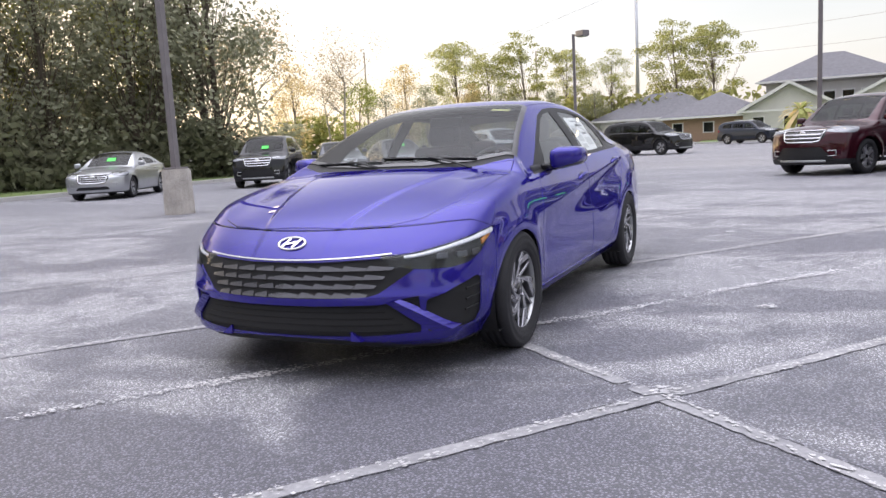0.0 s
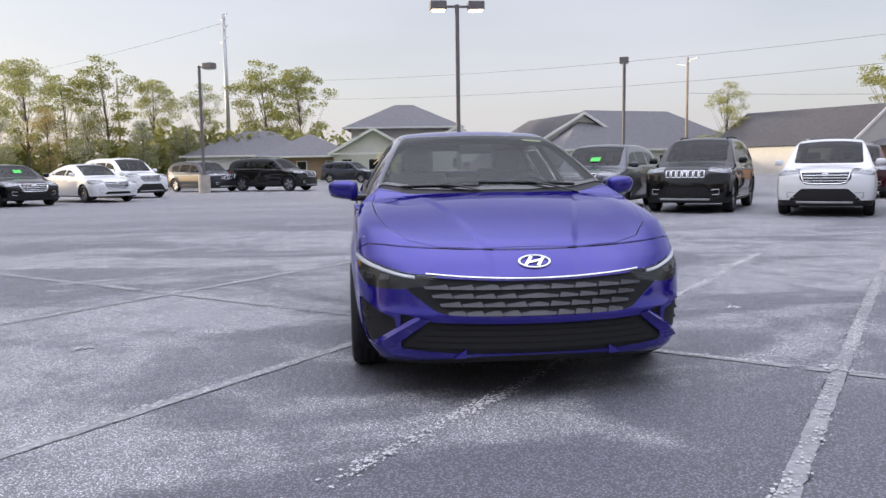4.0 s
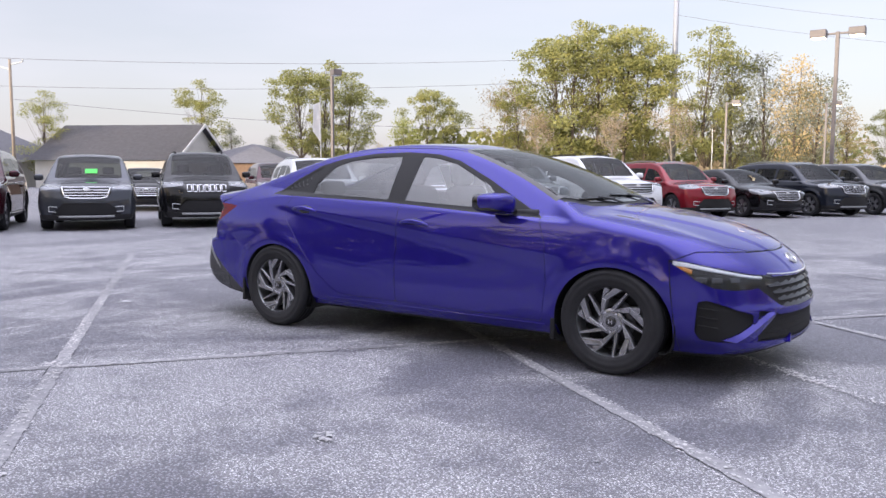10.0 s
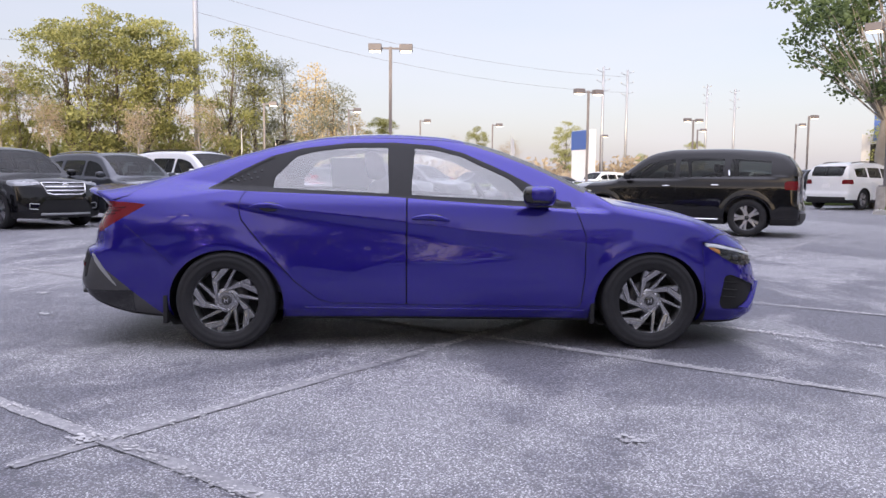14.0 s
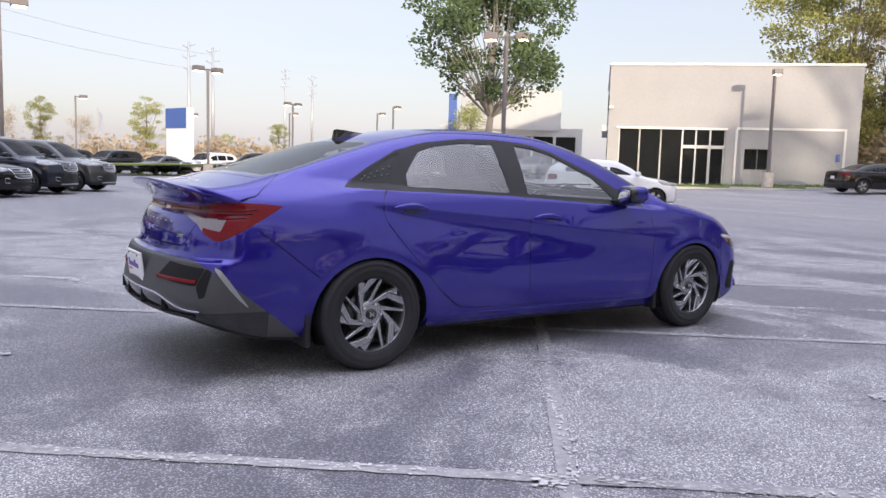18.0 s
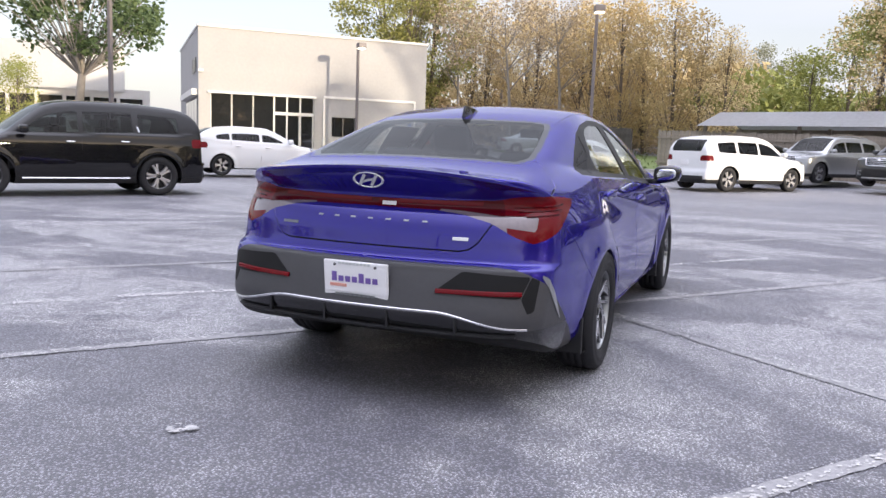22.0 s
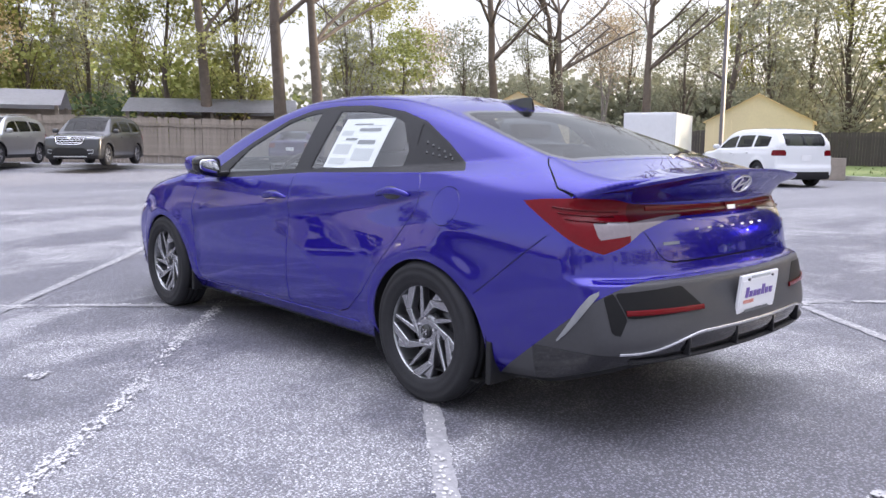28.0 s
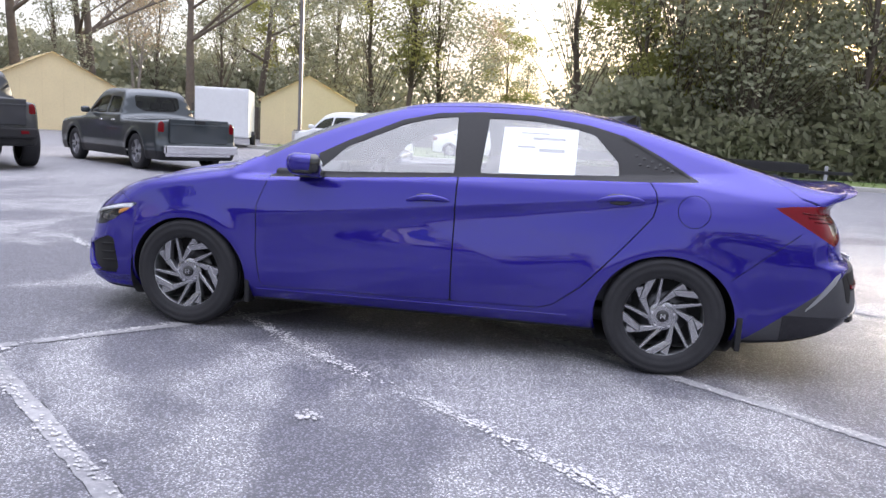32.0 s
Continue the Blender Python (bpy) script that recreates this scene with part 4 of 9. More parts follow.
def emblem(name, place, normal, wide, high, material, parent):
    """An oval ring with two leaning bars and a crossbar."""
    q = Vector(normal).to_track_quat("Z", "Y").to_matrix().to_4x4()
    m = Matrix.Translation(Vector(place)) @ q
    e = thing_part(name, parent)
    V, F = [], []
    n = 40
    for i in range(n):
        a = 2 * math.pi * i / n
        for k, (g, h) in enumerate(((1.0, 0.0), (0.98, 0.006), (0.86, 0.006), (0.84, 0.0))):
            V.append(m @ Vector((wide / 2 * g * math.cos(a), high / 2 * (g if g > 0.9 else g - 0.06) * math.sin(a), h)))
    for i in range(n):
        for k in range(3):
            a, b = i * 4 + k, ((i + 1) % n) * 4 + k
            F.append((a, b, b + 1, a + 1))
    obj("ring", V, F, material, e)
    bm = bmesh.new()
    for sgn in (-1, 1):
        b_box(bm, -wide * 0.045, wide * 0.045, -high * 0.40, high * 0.40, 0.0, 0.006, 0, m @ Matrix.Translation((sgn * wide * 0.19, 0, 0)) @ Matrix.Shear("XZ", 4, (0, 0)) @ Matrix.Rotation(radians(-32), 4, "Z"))
    b_box(bm, -wide * 0.20, wide * 0.20, -high * 0.07, high * 0.07, 0.0, 0.006, 0, m @ Matrix.Rotation(radians(14), 4, "Z"))
    part("bars", bm, material, e)
    return e


def thing_part(name, parent):
    o = new(name, bpy.data.meshes.new(name))
    o.parent = parent
    return o


v, n = nose_pt(0, 0.668)
emblem("front_emblem", v + n * 0.002, n, 0.165, 0.085, M["chrome"], hero)
emblem("rear_emblem", np.array((-2.330, 0, 0.978)), np.array((-1.0, 0, -0.45)), 0.155, 0.080, M["chrome"], hero)

# --- tail details ---
shell_obj("lower_rear_trim", low_r.both(), M["bumper_grey"], hero, "grey plastic lower rear bumper", flange=FL)
for s_ in (1, -1):
    pick = lambda s: s if s_ > 0 else s.mirror()
    out_l, in_l = tail.cut(0.585 + 0.30 * (0.9 - tail.V[:, 2]) - tail.V[:, 1])
    wht, red = out_l.cut(np.maximum(out_l.V[:, 2] - 0.850, np.maximum(out_l.V[:, 1] - 0.735, 0.800 - 0.12 * (out_l.V[:, 1] - 0.6) - out_l.V[:, 2])))
    tl = shell_obj("tail_light", pick(red), M["red_lens"], hero, "red wedge tail light with a clear lower part", flange=0.02)
    shell_obj("reversing_lens", pick(wht.moved(-0.004)), M["tail_clear"], tl, flange=0.01)
    wht2, bar = in_l.cut(np.maximum(in_l.V[:, 2] - np.interp(in_l.V[:, 1], (0.30, 0.42, 0.60), (0.866, 0.862, 0.846)), 0.31 - in_l.V[:, 1]))
    shell_obj("light_bar", pick(bar), M["red_dark"], hero, "dark red light bar across the trunk", flange=0.012)
    shell_obj("reversing_lens_inner", pick(wht2.moved(-0.003)), M["tail_clear"], tl, flange=0.01)
    strip("bar_chrome", [(*(lambda r: (r[0] + r[1] * 0.001, r[1]))(tail_pt(s_ * y, 0.888 + 0.008 * y)), 1) for y in np.linspace(0.02, 0.50, 12)], 0.009, 0.003, M["red_lens"], tl)
    for k_ in range(3):
        strip("lamp_rib", [(*(lambda r: (r[0] + r[1] * 0.002, r[1]))(side_pt(x, 0.905 - 0.018 * k_ - 0.1 * (-1.95 - x), s_)), 1) for x in np.linspace(-2.17, -2.0 - 0.03 * k_, 6)], 0.003, 0.003, M["red_dark"], tl)
    # reflector pocket
    PK = [(0.742, 0.600), (0.47, 0.614), (0.355, 0.520), (0.71, 0.508)]
    pk, _ = low_r.cut(sdf_poly(yz(low_r), PK) + np.where(low_r.V[:, 0] < -1.9, 0, 9.0))
    shell_obj("reflector_pocket", pick(pk.moved(0.0025)), M["pocket_black"], hero, flange=0.004)
    strip("reflector", [(*(lambda r: (r[0] + r[1] * 0.005, r[1]))(tail_pt(s_ * y, 0.526 + 0.008 * (y - 0.36))), 1) for y in np.linspace(0.365, 0.715, 12)], 0.010, 0.004, M["red_lens"])
    PK2 = [(0.775, 0.585), (0.765, 0.46), (0.745, 0.44), (0.715, 0.505), (0.745, 0.60)]
    pk2, _ = low_r.cut(sdf_poly(yz(low_r), PK2) + np.where(low_r.V[:, 0] < -1.9, 0, 9.0))
    if pk2.F:
        shell_obj("corner_vent", pick(pk2.moved(0.002)), M["pocket_black"], hero, flange=0.003)
    strip("silver_corner", [(*(lambda r: (r[0] + r[1] * 0.003, r[1]))(side_pt(x, z, s_)), w_) for x, z, w_ in ((-2.06, 0.405, 0.3), (-2.10, 0.45, 1.0), (-2.15, 0.515, 1.6), (-2.19, 0.57, 1.5), (-2.215, 0.60, 0.5))], 0.014, 0.0015, M["rim_silver"])
trim_pts = []
for y in np.linspace(-0.74, 0.74, 49):
    a = abs(y)
    z = 0.436 - 0.055 * sstep(0.36, 0.70, a)
    v, n = tail_pt(y, z)
    trim_pts.append((v + n * 0.004, n, 1))
strip("silver_trim", trim_pts, 0.006, 0.006, M["silver"], label="thin silver trim along the rear bumper")
dif, _ = low_r.cut(np.maximum(low_r.V[:, 2] - (0.428 - 0.055 * sstep(0.36, 0.70, low_r.V[:, 1])), low_r.V[:, 0] + 1.95))
shell_obj("diffuser", dif.moved(0.002).both(), M["gloss_black"], hero, flange=0.004)
for y in (-0.46, -0.155, 0.155, 0.46):
    v, n = tail_pt(y, 0.37)
    bm = bmesh.new()
    b_box(bm, v[0] - 0.022, v[0] + 0.05, y - 0.006, y + 0.006, 0.352, 0.425, 0.003)
    part("diffuser_fin", bm, M["trim_black"], hero)
strip("diffuser_lip", [((*(tail_pt(y, 0.372)[0] + np.array((0.01, 0, -0.025))),), (-1, 0, 0), 1) for y in np.linspace(-0.70, 0.70, 29)], 0.008, 0.02, M["trim_black"])
# spoiler: a crisp lip over a face that falls back to the light bar
SP_V, SP_F = [], []
SP_Y = np.linspace(-0.735, 0.735, 61)
for y in SP_Y:
    a, s_ = abs(y), (1 if y >= 0 else -1)
    tip = side_pt(-2.07, 0.935, s_)[0] + np.array((0, 0.002 * s_, 0))
    g = sstep(0.56, 0.735, a)
    lip = np.array((-2.372 + 0.17 * a * a + 0.16 * a ** 6, y, 1.040 - 0.11 * a * a))
    x0 = -2.10 + 0.06 * a
    z0 = float(h_lid(np.array([x0]), np.array([a]))[0]) - 0.004 - 0.02 * sstep(0.45, 0.7, a)
    low_ = tail_pt(y * 0.96, 0.912)[0]
    for p in ((x0, y * 0.985, z0), (x0 * 0.45 + lip[0] * 0.55, y * 0.99, z0 * 0.45 + lip[2] * 0.55 - 0.006), lip + np.array((0.012, 0, 0.0005)), lip, lip + np.array((0.004, 0, -0.012)), low_ * 0.45 + lip * 0.55 + np.array((0.016, 0, 0)), low_ + np.array((-0.001, 0, 0))):
        p = np.array(p, float)
        SP_V.append(p * (1 - g) + tip * g)
for i in range(len(SP_Y) - 1):
    for k in range(6):
        SP_F.append((i * 7 + k, i * 7 + k + 1, i * 7 + k + 8, i * 7 + k + 7))
spoiler = obj("spoiler", SP_V, [f[::-1] for f in SP_F], M["blue"], hero, "blue ducktail spoiler with a crisp lip", smooth=True)
spoiler.data.set_sharp_from_angle(angle=radians(28))
# number plate with frame
v, n = tail_pt(0, 0.545)
pm = Matrix.Translation(Vector((v[0] - 0.006, 0, 0.545))) @ Matrix.Rotation(radians(-6), 4, "Y")
bm = bmesh.new()
b_box(bm, -0.014, 0.0, -0.158, 0.158, -0.080, 0.080, 0.006, pm)
plate = part("plate_frame", bm, M["plate_white"], hero, "white plate frame with printed rims")
bm = bmesh.new()
b_box(bm, -0.017, -0.012, -0.150, 0.150, -0.058, 0.058, 0.0, pm)
part("plate", bm, M["plate_white"], plate)
for nm, y0, y1, z0, z1, mm in (("print_bar", -0.115, 0.120, -0.012, 0.030, "ink_purple"), ("print_bar", -0.125, -0.04, -0.036, -0.022, "ink_orange"), ("print_bar", -0.10, 0.10, -0.074, -0.064, "ink"), ("print_bar", -0.08, 0.08, 0.066, 0.075, "ink_pale")):
    bm = bmesh.new()
    k = 7 if mm == "ink_purple" else 9
    for i in range(k):
        a, b = y0 + (y1 - y0) * i / k, y0 + (y1 - y0) * (i + 0.72) / k
        hz = z1 if i in (0, 4) or mm != "ink_purple" else z0 + (z1 - z0) * 0.6
        b_box(bm, -0.0195, -0.016, -b, -a, z0, hz, 0, pm @ (Matrix.Shear("XY", 4, (0, 0)) if mm != "ink_purple" else Matrix.Identity(4)))
    part(nm, bm, M[mm], plate)
for y in (-0.10, 0.10):
    bm = bmesh.new()
    b_tube(bm, pm @ Vector((-0.02, y, 0.062)), pm @ Vector((-0.012, y, 0.062)), 0.006, n=10)
    part("plate_screw", bm, M["rim_dark"], plate)
# lettering strip on the lid as plain bars, small badge, tag
for i in range(7):
    y = 0.262 - i * 0.0873
    v, n = tail_pt(y, 0.806)
    bm = bmesh.new()
    mm = Matrix.Translation(Vector(v)) @ Vector(n).to_track_quat("X", "Z").to_matrix().to_4x4()
    b_box(bm, -0.001, 0.003, -0.013, 0.013, -0.004, 0.004, 0.0015, mm)
    part("lid_letter", bm, M["rim_silver"], hero)
v, n = tail_pt(-0.43, 0.742)
box("lid_badge", -0.001, 0.004, -0.035, 0.035, -0.008, 0.008, M["chrome"], hero, 0.002, m=Matrix.Translation(Vector(v)) @ Vector(n).to_track_quat("X", "Z").to_matrix().to_4x4())
v, n = tail_pt(0.43, 0.762)
box("dealer_mark", -0.001, 0.0015, -0.045, 0.045, -0.006, 0.006, M["ink"], hero, 0.0, m=Matrix.Translation(Vector(v)) @ Vector(n).to_track_quat("X", "Z").to_matrix().to_4x4())
v, n = tail_pt(-0.07, 0.880)
box("paper_tag", -0.001, 0.004, -0.034, 0.034, -0.015, 0.015, M["plate_white"], hero, 0.0, m=Matrix.Translation(Vector(v)) @ Vector(n).to_track_quat("X", "Z").to_matrix().to_4x4())
# roof antenna
bm = bmesh.new()
zt = float(h_lid(np.array([-1.08]), np.array([0.0]))[0])
prof = [(-0.97, -0.004, 0.030), (-1.03, 0.016, 0.028), (-1.10, 0.042, 0.020), (-1.165, 0.066, 0.009), (-1.185, 0.064, 0.006), (-1.195, 0.0, 0.022)]
rings = []
for x, h, w in prof:
    zb_ = float(h_lid(np.array([x]), np.array([0.0]))[0]) - 0.006
    rings.append([bm.verts.new((x, w, zb_)), bm.verts.new((x - 0.004, w * 0.45, zb_ + 0.006 + h * 0.9)), bm.verts.new((x - 0.004, -w * 0.45, zb_ + 0.006 + h * 0.9)), bm.verts.new((x, -w, zb_))])
for a, b in zip(rings[:-1], rings[1:]):
    for q in range(3):
        bm.faces.new((a[q], b[q], b[q + 1], a[q + 1]))
bm.faces.new(rings[0]); bm.faces.new(rings[-1][::-1])
bmesh.ops.recalc_face_normals(bm, faces=bm.faces)
part("roof_antenna", bm, M["gloss_black"], hero)

# --- sides: mirrors, handles, flaps, chrome hints ---
def superquad(cx, cy, cz, rx, ry, rz, e=0.55, n=16, bend=None):
    V, F = [], []
    pw = lambda c: math.copysign(abs(c) ** e, c)
    for i in range(n + 1):
        u = -math.pi / 2 + math.pi * i / n
        for j in range(2 * n):
            w = 2 * math.pi * j / (2 * n)
            p = [rx * pw(math.cos(u)) * pw(math.cos(w)), ry * pw(math.cos(u)) * pw(math.sin(w)), rz * pw(math.sin(u))]
            if bend:
                p = bend(p)
            V.append((cx + p[0], cy + p[1], cz + p[2]))
    for i in range(n):
        for j in range(2 * n):
            a, b = i * 2 * n + j, i * 2 * n + (j + 1) % (2 * n)
            F.append((a, b, b + 2 * n, a + 2 * n))
    return V, F


for s_ in (1, -1):
    bendf = lambda p: [p[0] - 0.03 * (p[1] * s_ / 0.1), p[1], p[2] * (1 - 0.18 * (p[1] * s_ / 0.1)) + 0.10 * p[1] * s_]
    V, F = superquad(0.625, s_ * 0.948, 0.995, 0.095, 0.098, 0.062, 0.62, 18, bendf)
    mir = obj("door_mirror", V, F, M["blue"], hero, "blue door mirror on a black foot")
    V, F = superquad(0.622, s_ * 0.948, 0.953, 0.080, 0.088, 0.022, 0.7, 12, bendf)
    obj("lower_shell", V, F, M["gloss_black"], mir)
    V, F = superquad(0.565, s_ * 0.945, 0.992, 0.046, 0.099, 0.063, 0.6, 14, bendf)
    obj("mirror_bezel", V, F, M["gloss_black"], mir)
    V, F = superquad(0.545, s_ * 0.945, 0.992, 0.030, 0.078, 0.045, 0.6, 14, bendf)
    obj("mirror_glass", V, F, M["mirror"], mir)
    bm = bmesh.new()
    b_box(bm, 0.55, 0.70, min(s_ * 0.79, s_ * 0.90), max(s_ * 0.79, s_ * 0.90), 0.918, 0.958, 0.012)
    part("mirror_foot", bm, M["gloss_black"], mir)
    for hx, hz in ((-0.065, 0.852), (-1.095, 0.918)):
        v, n = side_pt(hx, hz, s_)
        V, F = superquad(v[0], v[1] + s_ * 0.018, v[2], 0.125, 0.014, 0.017, 0.8, 12, lambda p: [p[0], p[1] - s_ * 0.016 * (p[0] / 0.125) ** 2, p[2] - 0.05 * p[0] - 0.02 * (p[0] / 0.125) ** 2])
        hd = obj("door_handle", V, F, M["blue"], hero)
        # no hollow is cut: a black lens stands for the shade behind the handle
        V, F = superquad(v[0] + 0.01, v[1] - s_ * 0.002, v[2] - 0.010, 0.070, 0.008, 0.030, 0.9, 10)
        obj("handle_cup", V, F, M["gloss_black"], hd)
    # splash guards
    for x, dz in ((HUB_X - 0.375, 0.0), (-HUB_X - 0.385, 0.0)):
        bm = bmesh.new()
        b_box(bm, x - 0.014, x + 0.016, min(s_ * 0.70, s_ * 0.868), max(s_ * 0.70, s_ * 0.868), 0.165, 0.345, 0.008, None)
        part("splash_guard", bm, M["trim_black"], hero)
    # wheel-house liner
    for hx in (HUB_X, -HUB_X):
        V, F = lathe([(0.352, 0.0), (0.352, -0.30), (0.10, -0.31)], 40)
        V = [(hx + p[0] * 1.06, s_ * (0.868 + p[1]), max(p[2] + 0.30, 0.16)) for p in V]
        obj("wheel_liner", V, F, M["under"], hero)
    # thin blue ridge added to catch light, for the bright reflection along the sill
    strip("sill_line", [(*(lambda r: (r[0] + r[1] * 0.001, r[1]))(side_pt(x, 0.262 - 0.012 * x, s_)), 1) for x in np.linspace(-0.86, 0.93, 18)], 0.003, 0.004, M["blue"])


M["wheel_silver"] = mat("satin_alloy", (0.44, 0.44, 0.47), 0.34, 0.75, var=0.05, scale=30)
M["wheel_face"] = mat("dark_satin_alloy", (0.34, 0.34, 0.36), 0.26, 0.8, var=0.08, scale=30)
M["wheel_side"] = mat("grey_alloy_flank", (0.24, 0.24, 0.26), 0.30, 0.8, var=0.08, scale=30)


def hero_wheel(x, s, turn, spin):
    w = new("wheel")
    w.parent = hero
    w.matrix_basis = pose(x, s * 0.80, HUB_Z, 0, 0, turn if s > 0 else 180 + turn)
    # tyre: outer side at +y
    prof = [(0.205, -0.085), (0.225, -0.100), (0.265, -0.104), (0.296, -0.096), (0.309, -0.082), (0.3145, -0.062), (0.3150, -0.042), (0.309, -0.040), (0.309, -0.034), (0.3155, -0.032), (0.316, -0.004), (0.310, -0.003), (0.310, 0.003), (0.316, 0.004), (0.3155, 0.032), (0.309, 0.034), (0.309, 0.040), (0.3150, 0.042), (0.3145, 0.062), (0.309, 0.082), (0.296, 0.096), (0.283, 0.1005), (0.281, 0.0985), (0.265, 0.104), (0.245, 0.1035), (0.243, 0.1015), (0.228, 0.101), (0.214, 0.094), (0.205, 0.085)]
    V, F = lathe(prof, 72)
    obj("tyre", V, F, M["rubber"], w)
    V, F = lathe([(0.190, -0.085), (0.200, -0.06), (0.200, 0.055), (0.2035, 0.078), (0.2105, 0.090), (0.2150, 0.090), (0.2165, 0.084)], 64)
    rim = obj("rim", V, F, M["rim_silver"], w, "ten-blade silver alloy rim")
    V, F = lathe([(0.001, -0.02), (0.19, -0.03), (0.199, -0.03)], 40)
    obj("brake_backing", V, F, M["under"], rim)
    V, F = lathe([(0.06, 0.0), (0.125, 0.0), (0.128, -0.01)], 40)
    obj("brake_disc", V, F, M["rim_dark"], rim)
    # five bent blades, each with a spur, and five pointed spikes between them
    R = 0.2095
    def at_polar(r, deg):
        t = radians(deg + spin)
        return np.array((-R * r * math.cos(t), R * r * math.sin(t)))
    def shrunk(P, d):
        """A convex outline moved inward by d."""
        out, c = [], sum(P) / len(P)
        for k, p in enumerate(P):
            ns = []
            for u in (p - P[k - 1], P[(k + 1) % len(P)] - p):
                nn = np.array((-u[1], u[0])) / max(np.linalg.norm(u), 1e-9)
                ns.append(nn if nn @ (c - p) > 0 else -nn)
            out.append(p + d * (ns[0] + ns[1]) / max(1 + ns[0] @ ns[1], 0.28))
        return out
    def blade(nm, P, drop):
        n = len(P)
        rise = lambda q: 0.060 + 0.022 * (np.linalg.norm(q) - 0.05) / 0.157 - drop
        rows = [(P, -0.040), (P, -0.0035), (shrunk(P, 0.0028), 0.0)]
        V = [(q[0], rise(q) + dy, q[1]) for Q, dy in rows for q in Q]
        F, Fi = [], []
        for k in range(2):
            for i in range(n):
                j = (i + 1) % n
                F.append((k * n + i, k * n + j, (k + 1) * n + j, (k + 1) * n + i)); Fi.append(1 if k == 0 else 2)
        F.append(tuple(range(2 * n, 3 * n))); Fi.append(0)
        obj(nm, V, F, None, rim, smooth=False, mats=[M["wheel_face"], M["wheel_side"], M["wheel_silver"]], mat_idx=Fi)
    for i in range(5):
        g = 72 * i
        e0, e1 = at_polar(0.715, g - 68), at_polar(0.615, g - 80)
        blade("spoke_arm", [at_polar(0.30, g - 2), at_polar(0.27, g - 24), e1, e0], 0.0)
        blade("spoke_blade", [e0, e1, at_polar(1.0, g - 112), at_polar(1.0, g - 98)], 0.0005)
        blade("spoke_spur", [e0, at_polar(0.90, g - 90), at_polar(1.0, g - 79)], 0.004)
        blade("spoke_spike", [at_polar(0.35, g - 14), at_polar(0.34, g - 36), at_polar(1.0, g - 50), at_polar(1.0, g - 46.5)], 0.006)
    V, F = lathe([(0.084, 0.020), (0.080, 0.050), (0.074, 0.0565), (0.050, 0.0585), (0.030, 0.0585)], 40)
    obj("hub_plate", V, F, M["wheel_face"], rim)
    V, F = lathe([(0.032, 0.045), (0.031, 0.066), (0.028, 0.070), (0.001, 0.071)], 32)
    hubp = obj("centre_cap", V, F, M["gloss_black"], rim)
    for i in range(5):
        q = at_polar(0.285, 90 + 72 * i)
        bm = bmesh.new()
        b_tube(bm, (q[0], 0.045, q[1]), (q[0], 0.070, q[1]), 0.0095, 0.008, 6)
        part("lug_nut", bm, M["chrome"], rim)
    bm = bmesh.new()
    b_box(bm, -0.012, -0.007, 0.0705, 0.0725, -0.012, 0.012, 0)
    b_box(bm, 0.007, 0.012, 0.0705, 0.0725, -0.012, 0.012, 0)
    b_box(bm, -0.010, 0.010, 0.0705, 0.0725, -0.002, 0.002, 0)
    part("cap_mark", bm, M["chrome"], rim)
    return w


for x in (HUB_X, -HUB_X):
    for s_ in (1, -1):
        hero_wheel(x, s_, 0.0, {(1, 1): 14, (1, -1): 36, (-1, 1): 0, (-1, -1): 50}[(1 if x > 0 else -1, s_)])

# --- cabin ---
def soft_box(name, x0, x1, y0, y1, z0, z1, material, parent, r=0.05, m=None, seg=3):
    bm = bmesh.new()
    vs = bmesh.ops.create_cube(bm, size=1.0, matrix=Matrix.Translation(((x0 + x1) / 2, (y0 + y1) / 2, (z0 + z1) / 2)) @ Matrix.Diagonal((x1 - x0, y1 - y0, z1 - z0, 1)))["verts"]
    bmesh.ops.bevel(bm, geom=bm.edges[:], offset=r, segments=seg, affect="EDGES", profile=0.5)
    if m is not None:
        bmesh.ops.transform(bm, matrix=m, verts=bm.verts)
    return part(name, bm, material, parent, smooth=True)


soft_box("cabin_floor", -1.5, 1.1, -0.70, 0.70, 0.22, 0.30, M["interior"], hero, 0.03)
soft_box("dashboard", 0.55, 1.00, -0.70, 0.70, 0.62, 0.955, M["interior"], hero, 0.08)
soft_box("centre_console", -0.25, 0.65, -0.12, 0.12, 0.30, 0.62, M["interior"], hero, 0.05)
soft_box("screen_panel", 0.52, 0.56, -0.12, 0.52, 0.88, 1.0, M["gloss_black"], hero, 0.012)
soft_box("parcel_shelf", -1.85, -1.25, -0.58, 0.58, 0.95, 0.985, M["interior"], hero, 0.012)
for s_ in (1, -1):
    seat = soft_box("front_seat", -0.25, 0.28, s_ * 0.37 - 0.25, s_ * 0.37 + 0.25, 0.34, 0.54, M["interior"], hero, 0.06)
    soft_box("seat_back", -0.09, 0.06, -0.24, 0.24, -0.05, 0.62, M["interior"], seat, 0.06, Matrix.Translation((-0.22, s_ * 0.37, 0.50)) @ Matrix.Rotation(radians(-18), 4, "Y"))
    soft_box("headrest", -0.055, 0.055, -0.13, 0.13, 0.0, 0.19, M["interior"], seat, 0.05, Matrix.Translation((-0.435, s_ * 0.37, 1.085)) @ Matrix.Rotation(radians(-10), 4, "Y"))
    soft_box("rear_headrest", -1.28, -1.18, s_ * 0.36 - 0.12, s_ * 0.36 + 0.12, 1.0, 1.12, M["interior"], hero, 0.04)
    soft_box("door_card", -1.2, 0.85, min(s_ * 0.74, s_ * 0.80), max(s_ * 0.74, s_ * 0.80), 0.35, 0.955, M["interior"], hero, 0.02)
